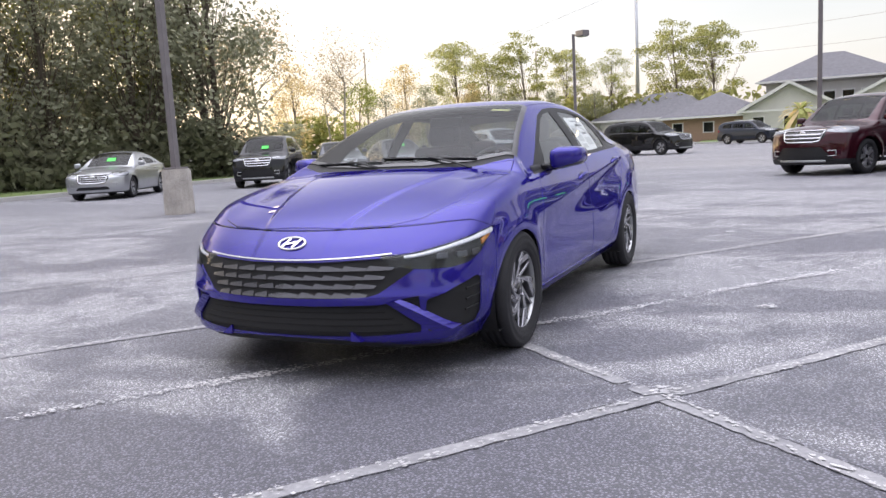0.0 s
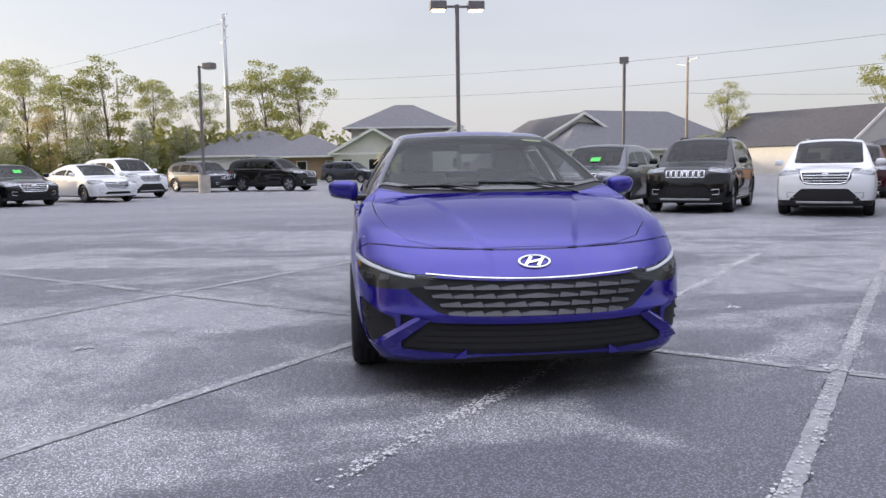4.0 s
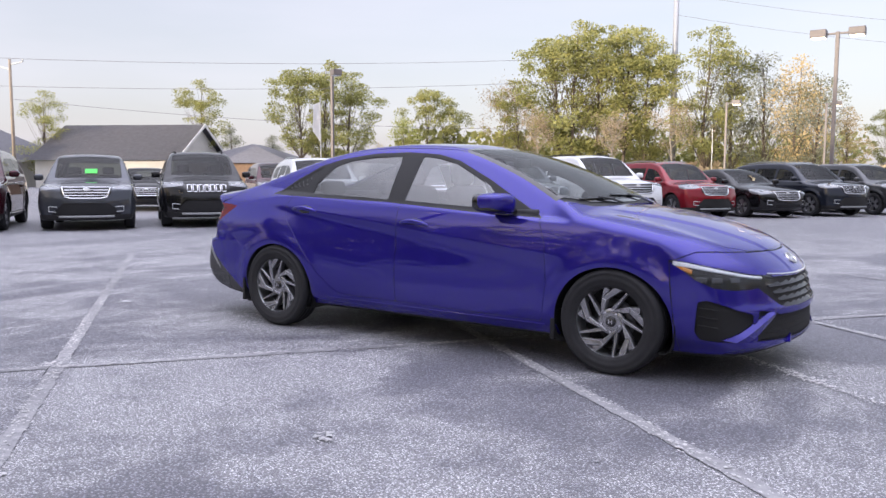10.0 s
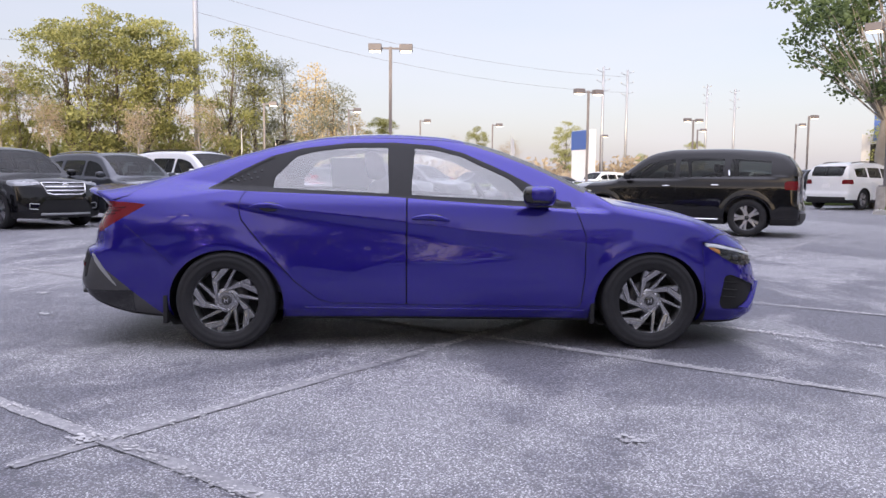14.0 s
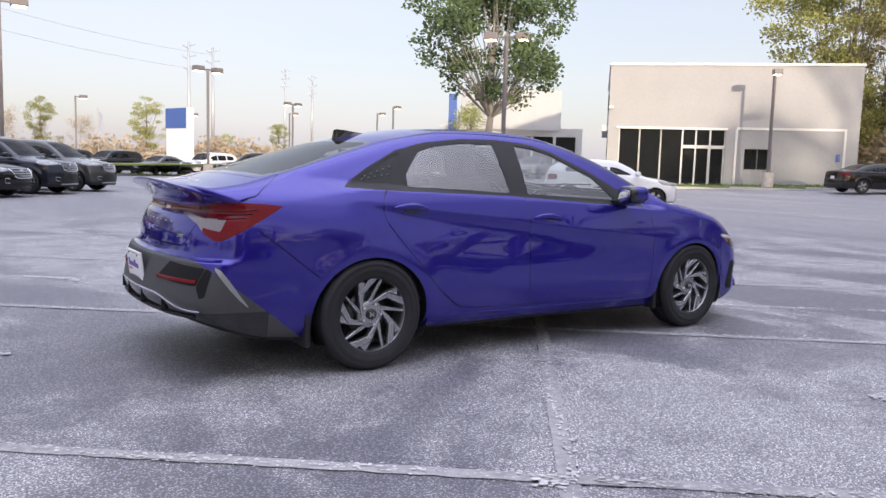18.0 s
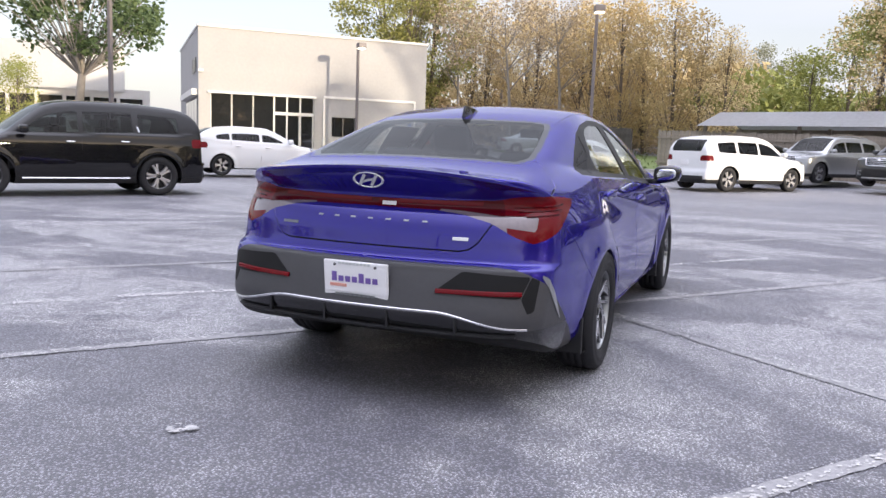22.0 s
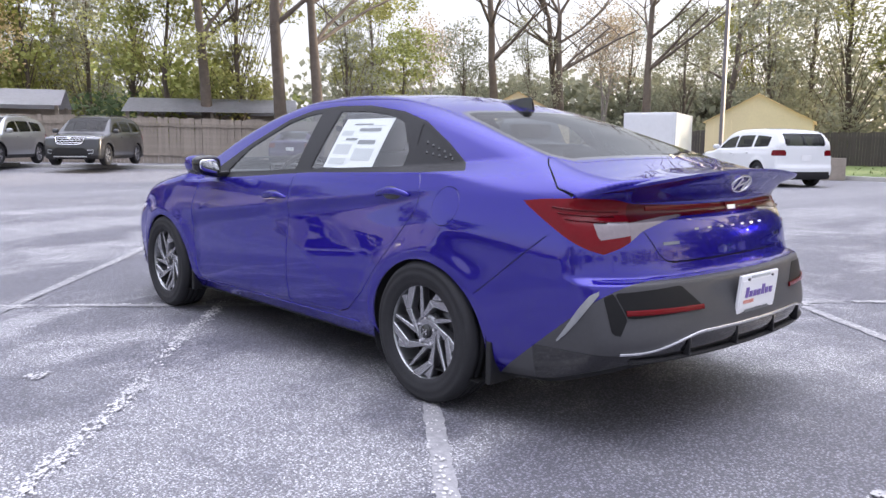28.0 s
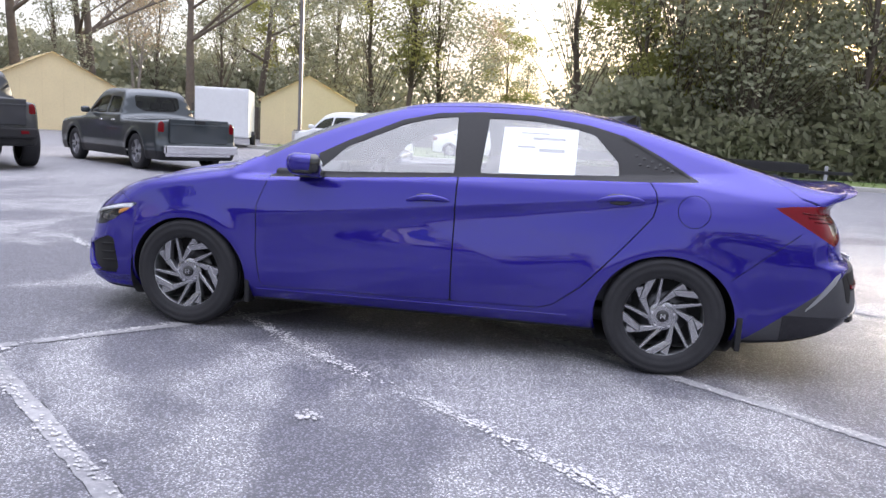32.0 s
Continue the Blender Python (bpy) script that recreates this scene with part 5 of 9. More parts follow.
soft_box("rear_bench", -1.15, -0.62, -0.66, 0.66, 0.34, 0.56, M["interior"], hero, 0.07)
soft_box("rear_backrest", -0.10, 0.08, -0.64, 0.64, 0.0, 0.60, M["interior"], hero, 0.06, Matrix.Translation((-1.12, 0, 0.46)) @ Matrix.Rotation(radians(-18), 4, "Y"))
soft_box("headliner", -0.75, 0.0, -0.42, 0.42, 1.313, 1.330, M["interior_grey"], hero, 0.012)
soft_box("rear_view_mirror", 0.30, 0.325, -0.12, 0.12, 1.225, 1.29, M["trim_black"], hero, 0.010)
bm = bmesh.new()
for i in range(28):
    a, b = 2 * math.pi * i / 28, 2 * math.pi * (i + 1) / 28
    b_tube(bm, (0, 0.18 * math.cos(a), 0.18 * math.sin(a)), (0, 0.18 * math.cos(b), 0.18 * math.sin(b)), 0.014, n=8, caps=False)
b_box(bm, -0.02, 0.015, -0.165, 0.165, -0.03, 0.03, 0.008)
b_box(bm, -0.03, 0.02, -0.06, 0.06, -0.06, 0.06, 0.015)
bmesh.ops.transform(bm, matrix=Matrix.Translation((0.40, 0.37, 0.90)) @ Matrix.Rotation(radians(-24), 4, "Y"), verts=bm.verts)
part("steering_wheel", bm, M["interior"], hero, smooth=True)
# price sheet inside the left rear pane, sticker on the windshield
def pane_pt(x, z, s, off):
    v, n = side_pt(x, z, s)
    return v - n * off
SX, SZ = (-0.435, -0.845), (1.012, 1.262)
V = [pane_pt(SX[0] + (SX[1] - SX[0]) * i / 6, SZ[0] + (SZ[1] - SZ[0]) * j / 4, 1, 0.009 + 0.001 * k) for k in (0, 1) for j in range(5) for i in range(7)]
F = [(j * 7 + i, j * 7 + i + 1, (j + 1) * 7 + i + 1, (j + 1) * 7 + i) for j in range(4) for i in range(6)]
F += [tuple(q + 35 for q in reversed(f)) for f in F]
sheet_ob = obj("window_sheet", V, F, M["paper"], hero, "white printed price sheet behind the pane", smooth=False)
for x0, x1, z0, z1, mm in ((-0.53, -0.69, 1.228, 1.236, "ink"), (-0.60, -0.78, 1.196, 1.212, "ink"), (-0.66, -0.80, 1.222, 1.226, "ink_pale"), (-0.52, -0.62, 1.150, 1.162, "ink"), (-0.64, -0.78, 1.132, 1.152, "ink"), (-0.46, -0.56, 1.175, 1.20, "ink_pale"), (-0.46, -0.60, 1.08, 1.13, "ink_pale"), (-0.64, -0.80, 1.05, 1.11, "ink_pale"), (-0.46, -0.60, 1.03, 1.06, "ink_pale")):
    V = [pane_pt(x, z, 1, 0.0075) for x, z in ((x0, z0), (x1, z0), (x1, z1), (x0, z1))]
    obj("print_block", V, [(0, 1, 2, 3)], M[mm], sheet_ob, smooth=False)
V, N_ = [], []
for y, x in ((0.34, 0.33), (0.47, 0.33), (0.47, 0.285), (0.34, 0.285)):
    V.append((x, y, float(h_lid(np.array([x]), np.array([y]))[0]) - 0.008))
M["yellow_note"] = mat("yellow_sticker", (0.62, 0.60, 0.22), 0.6, var=0.05)
obj("windshield_sticker", V, [(0, 1, 2, 3)], M["yellow_note"], hero, "small yellow sticker behind the windshield", smooth=False)
# wipers and cowl
for y0, y1, xx in ((0.52, -0.10, 1.06), (-0.10, -0.58, 1.075)):
    pts = []
    for i in range(9):
        y = y0 + (y1 - y0) * i / 8
        x = xx - 0.08 * y * y - 0.02 * i / 8
        pts.append(Vector((x, y, float(h_lid(np.array([x]), np.array([abs(y)]))[0]) + 0.007)))
    bm = bmesh.new()
    b_sweep(bm, pts, 0.006)
    wip = part("wiper", bm, M["gloss_black"], hero)
    bm = bmesh.new()
    foot = Vector((1.13, y0, float(h_lid(np.array([1.13]), np.array([abs(y0)]))[0]) + 0.004))
    b_sweep(bm, [foot, foot.lerp(pts[4], 0.5) + Vector((0, 0, 0.010)), pts[4] + Vector((0, 0, 0.006))], 0.007)
    part("wiper_arm", bm, M["gloss_black"], wip)

# ---- parked vehicles ----
KINDS = {
    "suv": dict(L=4.95, W=1.96, H=1.76, wb=2.95, fx=1.50, r=0.375, zc=0.80, belt=(1.10, 1.16), roofw=0.66,
                top=[(-2.48, 0.95), (-2.45, 1.14), (-2.34, 1.38), (-2.16, 1.60), (-2.02, 1.665), (-1.7, 1.72), (-0.8, 1.765), (0.0, 1.755), (0.45, 1.68), (0.95, 1.36), (1.22, 1.16), (1.40, 1.12), (1.9, 1.075), (2.25, 1.00), (2.42, 0.86), (2.5, 0.6)],
                ws=(1.20, 0.42), rg=None, wins=[(0.98, -0.02), (-0.10, -0.98), (-1.10, -1.86)], clad=0.36),
    "sedan": dict(L=4.75, W=1.83, H=1.45, wb=2.75, fx=1.40, r=0.325, zc=0.62, belt=(0.95, 1.0), roofw=0.56,
                top=[(-2.38, 0.85), (-2.33, 1.0), (-2.2, 1.05), (-1.85, 1.09), (-1.55, 1.17), (-1.1, 1.335), (-0.6, 1.425), (-0.2, 1.445), (0.1, 1.42), (0.5, 1.285), (0.98, 1.03), (1.12, 0.98), (1.6, 0.91), (2.1, 0.80), (2.3, 0.68), (2.4, 0.5)],
                ws=(1.05, 0.18), rg=(-0.95, -1.72), wins=[(0.80, -0.12), (-0.20, -1.05), (-1.10, -1.42)], clad=0.24),
    "hatch": dict(L=4.12, W=1.70, H=1.45, wb=2.57, fx=1.27, r=0.30, zc=0.62, belt=(0.93, 1.02), roofw=0.56,
                top=[(-2.02, 0.85), (-1.98, 1.05), (-1.80, 1.26), (-1.5, 1.38), (-0.7, 1.45), (0.0, 1.43), (0.45, 1.27), (0.93, 1.0), (1.08, 0.95), (1.55, 0.875), (1.9, 0.76), (2.05, 0.5)],
                ws=(1.0, 0.15), rg=(-1.55, -1.90), wins=[(0.76, -0.10), (-0.18, -1.0), (-1.06, -1.45)], clad=0.22),
    "pickup": dict(L=5.7, W=1.95, H=1.85, wb=3.5, fx=1.80, r=0.40, zc=0.85, belt=(1.18, 1.20), roofw=0.66,
                top=[(-2.86, 1.16), (-2.8, 1.17), (-0.98, 1.17), (-0.90, 1.2), (-0.72, 1.72), (-0.5, 1.82), (0.2, 1.845), (0.5, 1.80), (0.98, 1.42), (1.20, 1.22), (1.45, 1.18), (2.3, 1.12), (2.70, 1.02), (2.85, 0.75)],
                ws=(1.14, 0.52), rg=(-0.74, -0.90), wins=[(0.92, 0.0), (-0.08, -0.70)], clad=0.45),
    "crawler": dict(L=5.5, W=1.90, H=2.02, wb=3.48, fx=1.85, r=0.47, zc=1.05, belt=(1.42, 1.42), roofw=0.70,
                top=[(-2.78, 1.36), (-2.7, 1.37), (-0.90, 1.37), (-0.84, 1.4), (-0.76, 1.93), (-0.6, 2.0), (0.5, 2.01), (0.66, 1.96), (0.92, 1.50), (1.0, 1.42), (2.3, 1.36), (2.62, 1.30), (2.72, 1.0)],
                ws=(0.95, 0.62), rg=(-0.76, -0.84), wins=[(0.80, 0.02), (-0.06, -0.70)], clad=0.62),
}
_shapes = {}


def shape_of(kind):
    """The cut surfaces of one kind of body, worked out once."""
    if kind in _shapes:
        return _shapes[kind]
    K = KINDS[kind]
    top, w2, L2 = curve(K["top"]), K["W"] / 2, K["L"] / 2
    H, r, fx = K["H"], K["r"], K["fx"]
    rx = fx - K["wb"]
    zlow = r * 0.62 + (0.16 if kind == "crawler" else 0.0)
    sect = curve([(zlow - 0.1, -0.10), (zlow, -0.06), (zlow + 0.12, -0.025), (zlow + 0.35, 0.0), (K["belt"][0] - 0.15, -0.015), (K["belt"][0], -0.05), (K["belt"][0] + 0.3, -0.09)])
    boxy = 0.2 if kind in ("pickup", "crawler") else 1.0
    def side(x, z):
        low = w2 + sect(z) - 0.10 * boxy * np.clip((np.abs(x) - L2 + 0.9) / 0.9, 0, 1) ** 2
        for hx in (fx, rx):
            q = np.hypot((x - hx) / 1.05, z - r)
            low = low + 0.018 * np.exp(-((q - r * 1.2) / 0.06) ** 2)
        zb = K["belt"][0] + (K["belt"][1] - K["belt"][0]) * (0.9 - x) / 2.5
        up = w2 - 0.075 - (w2 - 0.075 - K["roofw"]) * np.clip((z - zb) / (H - zb), 0, 1.2) ** 1.15 - 0.05 * boxy * np.clip((-x - 1.0), 0, 2) ** 2 * 0.5
        t = sstep(zb - 0.02, zb + 0.03, z)
        return low * (1 - t) + up * t
    fr = curve([(0.1, L2 - 0.12), (0.25, L2 - 0.03), (0.45, L2), (0.65, L2 - 0.01), (0.85, L2 - 0.05), (1.1, L2 - 0.12), (2.0, L2 - 0.5)])
    rr = curve([(0.1, -L2 + 0.15), (0.3, -L2 + 0.02), (0.55, -L2), (0.7, -L2 + 0.04), (1.0, -L2 + 0.05), (2.0, -L2 + 0.10)])
    def field(P):
        x, y, z = P[:, 0], np.abs(P[:, 1]), P[:, 2]
        f = smax(y - side(x, z), z - top(x) + 0.09 * y * y, 0.07)
        f = smax(f, x - fr(z) + 0.28 * boxy * y ** 2 + 0.05 * y ** 2, 0.09)
        f = smax(f, rr(z) + 0.12 * y ** 2 - x, 0.07)
        return smax(f, zlow - z, 0.03)
    s = star_shell(field, -L2 + 0.75, L2 - 0.75, K["zc"], 96, 26, 64, reach=2.2)
    out = {}
    def af(q):
        x, y, z = q.V.T
        rr_ = np.minimum(np.hypot((x - fx) / 1.05, z - r), np.hypot((x - rx) / 1.05, z - r))
        return np.where(y > 0.45, r * 1.13 - rr_, -0.5)
    s, _ = s.cut(af(s))
    zb = lambda x: K["belt"][0] + (K["belt"][1] - K["belt"][0]) * (0.9 - x) / 2.5
    # windows between belt and roof edge
    wins = []
    for a, b in K["wins"]:
        def wf(q, a=a, b=b):
            x, y, z = q.V.T
            up = np.minimum(top(x) - 0.20 - 0.02, H - 0.16)
            v = np.maximum(np.maximum(zb(x) + 0.035 - z, z - up), np.maximum(x - a, b - x))
            return np.where(y > 0.40, v, 9.0)
        p, s = s.cut(wf(s))
        if p.F:
            wins.append(p)
    out["side_window"] = wins
    x0, x1 = K["ws"]
    def wsf(q):
        x, y, z = q.V.T
        xc = x + 0.16 * y * y
        return np.where(q.N[:, 2] > 0.2, np.maximum(np.maximum(xc - x0, x1 - x), y - (K["roofw"] - 0.07) - 0.20 * (x0 - 0.2 - x1 + x - x1 + 0.4) * 0.35), 9.0)
    out["windshield"], s = s.cut(wsf(s))
    if boxy < 1:
        def rgf_(q):
            x, y, z = q.V.T
            return np.where((x < -0.55) & (x > -1.0), np.maximum(np.maximum(K["belt"][1] + 0.09 - z, z - H + 0.20), y - K["roofw"] + 0.12), 9.0)
    elif K["rg"]:
        a, b = K["rg"]
        def rgf_(q):
            x, y, z = q.V.T
            return np.where(z > zb(x) - 0.02, np.maximum(np.maximum(x - a, b - x), y - K["roofw"] + 0.05), 9.0)
    else:
        def rgf_(q):
            x, y, z = q.V.T
            return np.where(x < -L2 + 0.5, np.maximum(np.maximum(K["belt"][1] + 0.06 - z, z - H + 0.17), y - K["roofw"] + 0.02), 9.0)
    out["rear_window"], s = s.cut(rgf_(s))
    zh = top(np.array([L2 - 0.35]))[0]
    hz0, hz1 = (zh - 0.17, zh - 0.035)
    def hlf(q):
        x, y, z = q.V.T
        f = np.clip((y - 0.46) / (w2 - 0.50), 0, 1)
        rise = 0.10 * np.clip(L2 - x, 0, 0.6)
        return np.where((x > L2 - 0.85), np.maximum(np.maximum(hz0 + 0.075 * (1 - f) + rise - 0.01 - z, z - hz1 + 0.01 - rise), np.maximum(0.48 * w2 / 0.95 - y, L2 - 0.60 + 1.2 * (z - hz1) * -1 - 0.1 - x)), 9.0)
    out["headlight"], s = s.cut(hlf(s))
    def grf(q):
        x, y, z = q.V.T
        return np.where(x > L2 - 0.6, np.maximum(np.maximum(hz0 - 0.16 - z, z - hz1 + 0.015), y - 0.49 * w2 / 0.95 + 0.9 * np.maximum(np.abs(z - hz0 - 0.03) - 0.06, 0)), 9.0)
    out["grille"], s = s.cut(grf(s))
    def inf_(q):
        x, y, z = q.V.T
        return np.where(x > L2 - 0.6, np.maximum(np.maximum(zlow + 0.11 - z, z - hz0 + 0.25), y - 0.44 * w2 / 0.95 - 1.0 * (hz0 - 0.25 - z)), 9.0)
    out["intake"], s = s.cut(inf_(s))
    tz = K["belt"][1] - 0.06
    def tlf(q):
        x, y, z = q.V.T
        return np.where(x < -L2 + 0.75, np.maximum(np.maximum(tz - (0.28 if boxy < 1 else 0.17) - z, z - tz), np.maximum(w2 * (0.80 if boxy < 1 else 0.62) - y, x + L2 - (0.16 if boxy < 1 else 0.36))), 9.0)
    out["tail_light"], s = s.cut(tlf(s))
    clad, s = s.cut(s.V[:, 2] - K["clad"])
    out["sill_cladding"] = clad
    # door shut lines
    dl = np.full(len(s.V), 9.0)
    for x in [K["wins"][0][0] + 0.10] + [w_[1] - 0.04 for w_ in K["wins"][:2]]:
        dl = np.minimum(dl, np.abs(s.V[:, 0] - x - 0.04 * (s.V[:, 2] - 0.8)))
    dl = np.where((s.V[:, 1] > w2 * 0.7) & (s.V[:, 2] < zb(s.V[:, 0]) + 0.03), dl, 9.0)
    line, s = s.cut(dl - 0.005)
    out["shut_line"] = line
    out["body"] = s
    _shapes[kind] = (out, field, zb, hz0, hz1, zlow, top)
    return _shapes[kind]


_mesh_cache = {}


def cached(key, make):
    """Objects that are alike share one mesh."""
    if key not in _mesh_cache:
        _mesh_cache[key] = make()
    return _mesh_cache[key]


def child(name, me, parent, m=None, label=""):
    o = new(name, me)
    o.parent = parent
    if m is not None:
        o.matrix_basis = m
    if label:
        o["label"] = label
    return o


def mesh_of(V, F, material, normals=None, smooth=True):
    me = bpy.data.meshes.new("m")
    me.from_pydata([tuple(map(float, v)) for v in V], [], [tuple(map(int, f)) for f in F])
    me.materials.append(material)
    if smooth:
        me.polygons.foreach_set("use_smooth", [True] * len(me.polygons))
    if normals is not None:
        me.normals_split_custom_set_from_vertices([tuple(map(float, n)) for n in normals])
    return me


def shell_mesh(s, material):
    return mesh_of(s.V, s.F, material, s.N)


def road_wheel(kind, dark, big=False):
    r = KINDS[kind]["r"]
    V, F = lathe([(r * 0.66, -0.10), (r * 0.90, -0.115), (r * 0.985, -0.09), (r, -0.05), (r, 0.05), (r * 0.985, 0.09), (r * 0.90, 0.115), (r * 0.70, 0.105), (r * 0.655, 0.085)], 32)
    tyre = mesh_of(V, F, M["rubber"])
    V, F = lathe([(r * 0.02, -0.02), (r * 0.62, -0.02), (r * 0.62, 0.07), (r * 0.66, 0.09), (r * 0.69, 0.09)], 28)
    rim = mesh_of(V, F, M["rim_dark"])
    V, F = [], []
    for i in range(5):
        for dlt in (-0.17, 0.17):
            a = 2 * math.pi * i / 5 + dlt
            k = len(V)
            for rad, w in ((0.10, 0.13), (0.40, 0.10), (0.66, 0.13)):
                c, s = math.cos(a - dlt * (0.6 - rad)), math.sin(a - dlt * (0.6 - rad))
                for q in (-1, 1):
                    V += [(r * (rad * c - q * w * s * 0.5), 0.075 + 0.008 * rad, r * (rad * s + q * w * c * 0.5)), (r * (rad * c - q * w * s * 0.7), 0.03, r * (rad * s + q * w * c * 0.7))]
            for j in range(2):
                b = k + j * 4
                F += [(b, b + 4, b + 6, b + 2), (b + 1, b + 5, b + 4, b), (b + 2, b + 6, b + 7, b + 3)]
    sp = mesh_of(V, F, M["rim_dark"] if dark else M["wheel_silver"], smooth=False)
    V, F = lathe([(r * 0.001, 0.085), (r * 0.10, 0.082), (r * 0.17, 0.06)], 16)
    cap = mesh_of(V, F, M["gloss_black"])
    return tyre, rim, sp, cap


def vehicle(kind, colour, x, y, heading, label, group="", dark_rims=False, scale=(1, 1, 1), rails=False, note=None, name=None, chrome=False, bars="slats", z=None):
    K = KINDS[kind]
    out, field, zb, hz0, hz1, zlow, top = shape_of(kind)
    v = thing(name or {"suv": "sport_utility_vehicle", "crawler": "pickup_truck", "pickup": "pickup_truck", "hatch": "hatchback"}.get(kind, kind), pose(x, y, ground_z(x, y) if z is None else z, 0, 0, heading), label, "pickup truck" if kind in ("pickup", "crawler") else "car", group)
    v.scale = scale
    def add(nm, mname, key=None, lab="", both=True, parent=v, move=0.0):
        s = out[nm] if key is None else key
        return child(nm, cached((kind, nm, mname), lambda: shell_mesh((s.moved(move) if move else s).both() if both else s, M[mname])), parent, label=lab)
    add("body", colour)
    add("sill_cladding", "trim_black")
    child("cabin_lining", cached((kind, "lining"), lambda: shell_mesh(out["body"].moved(-0.03).both(), M["interior"])), v)
    zf = K["belt"][0]
    def mkc():
        bm = bmesh.new()
        b_box(bm, K["wins"][-1][1] + 0.25, K["ws"][0] - 0.05, -K["W"] / 2 + 0.14, K["W"] / 2 - 0.14, zf - 0.62, zf - 0.16, 0.04)
        me = bpy.data.meshes.new("tub"); bm.to_mesh(me); bm.free(); me.materials.append(M["interior"]); return me
    child("cabin_tub", cached((kind, "tub"), mkc), v)
    for sx_ in (K["wins"][0][1] + 0.22, K["wins"][1][1] + 0.25):
        for sy_ in (-0.38, 0.38):
            def mkseat():
                bm = bmesh.new()
                b_box(bm, -0.08, 0.06, -0.23, 0.23, zf - 0.2, zf + 0.16, 0.05)
                b_box(bm, -0.10, 0.0, -0.12, 0.12, zf + 0.17, zf + 0.34, 0.04)
                me = bpy.data.meshes.new("seat"); bm.to_mesh(me); bm.free(); me.materials.append(M["interior"]); return me
            child("seat", cached((kind, "seat"), mkseat), v, pose(sx_, sy_, 0))
    add("shut_line", "under")["kind"] = "stuff"
    for nm, g in (("windshield", "glass_parked"), ("rear_window", "glass_parked")):
        add(nm, g, move=-0.003)
    for i, w in enumerate(out["side_window"]):
        child("side_window", cached((kind, "sw", i), lambda: shell_mesh(w.moved(-0.004), M["glass_parked"])), v)
        child("side_window", cached((kind, "swm", i), lambda: shell_mesh(w.moved(-0.004).mirror(), M["glass_parked"])), v)
    for s_ in (1, -1):
        pk = lambda q: q if s_ > 0 else q.mirror()
        lamp = child("headlight", cached((kind, "hl", s_), lambda: shell_mesh(pk(out["headlight"]), M["lamp_glass"])), v)
        child("tail_light", cached((kind, "tl", s_), lambda: shell_mesh(pk(out["tail_light"]), M["red_lens"])), v)
        mx, mz = K["ws"][0] - 0.28, zb(K["ws"][0] - 0.28) + 0.05
        def mk():
            V, F = superquad(mx, s_ * (K["W"] / 2 + 0.07), mz + 0.04, 0.08, 0.10, 0.075, 0.6, 8)
            return mesh_of(V, F, M[colour] if kind != "crawler" else M["trim_black"])
        child("door_mirror", cached((kind, "mir", s_, colour), mk), v)
        for wx in K["wins"][:2]:
            hx = wx[1] + 0.16
            def mk2():
                V, F = superquad(hx, s_ * (K["W"] / 2 - 0.01), zb(hx) - 0.13, 0.09, 0.025, 0.016, 0.7, 6)
                return mesh_of(V, F, M["chrome"] if chrome else M[colour])
            child("door_handle", cached((kind, "dh", s_, wx, colour, chrome), mk2), v)
        if rails:
            def mk3():
                bm = bmesh.new()
                yr = K["roofw"] - 0.10
                P = [Vector((px, s_ * yr, float(top(np.array([px]))[0]) - 0.09 * yr * yr + 0.012 + 0.022 * math.sin(math.pi * min(max((0.1 - px) / 1.8, 0.04), 0.96)) ** 0.4)) for px in np.linspace(0.1, -1.7, 10)]
                b_sweep(bm, [P[0] - Vector((0, 0, 0.07))] + P + [P[-1] - Vector((0, 0, 0.07))], 0.018)
                me = bpy.data.meshes.new("rail"); bm.to_mesh(me); bm.free(); me.materials.append(M["trim_black"] if rails == "black" else M["rim_silver"]); return me
            child("roof_rail", cached((kind, "rail", s_, rails), mk3), v)
    add("grille", "gloss_black", move=-0.01)
    add("intake", "trim_black", move=-0.015)
    L2, H_ = K["L"] / 2, K["H"]
    def hug(bm, pts, r, lift=0.004):
        """A thin rod that follows the front of the body through points (y, z)."""
        P = []
        for (ya, za), (yb_, zb_) in zip(pts[:-1], pts[1:]):
            for q in range(4):
                y_, z_ = ya + (yb_ - ya) * q / 4, za + (zb_ - za) * q / 4
                P.append(Vector((on_field(field, (L2 - 0.9, y_, z_), (1, 0, 0)) + lift, y_, z_)))
        y_, z_ = pts[-1]
        P.append(Vector((on_field(field, (L2 - 0.9, y_, z_), (1, 0, 0)) + lift, y_, z_)))
        b_sweep(bm, P, r)
    gw, gt, gl = 0.47 * K["W"] / 1.9, hz1 - 0.03, hz0 - 0.14
    def mkg():
        bm = bmesh.new()
        if bars == "slots":
            for i in range(7):
                yy = (i - 3) * 0.125
                hug(bm, [(yy - 0.045, gt - 0.01), (yy + 0.045, gt - 0.01), (yy + 0.045, gt - 0.16), (yy - 0.045, gt - 0.16), (yy - 0.045, gt - 0.01)], 0.010)
        else:
            hug(bm, [(-gw, gt), (gw, gt), (gw * 0.86, gl + 0.03), (gw * 0.6, gl), (-gw * 0.6, gl), (-gw * 0.86, gl + 0.03), (-gw, gt)], 0.014)
            for i in range(3 if bars == "slats" else 2):
                zz = gl + (gt - gl) * (i + 1) / (4 if bars == "slats" else 3)
                hug(bm, [(-gw * 0.9, zz), (gw * 0.9, zz)], 0.007 if bars == "slats" else 0.016)
        me = bpy.data.meshes.new("bars"); bm.to_mesh(me); bm.free(); me.materials.append(M["chrome"]); return me
    child("grille_trim", cached((kind, "gb", bars), mkg), v)
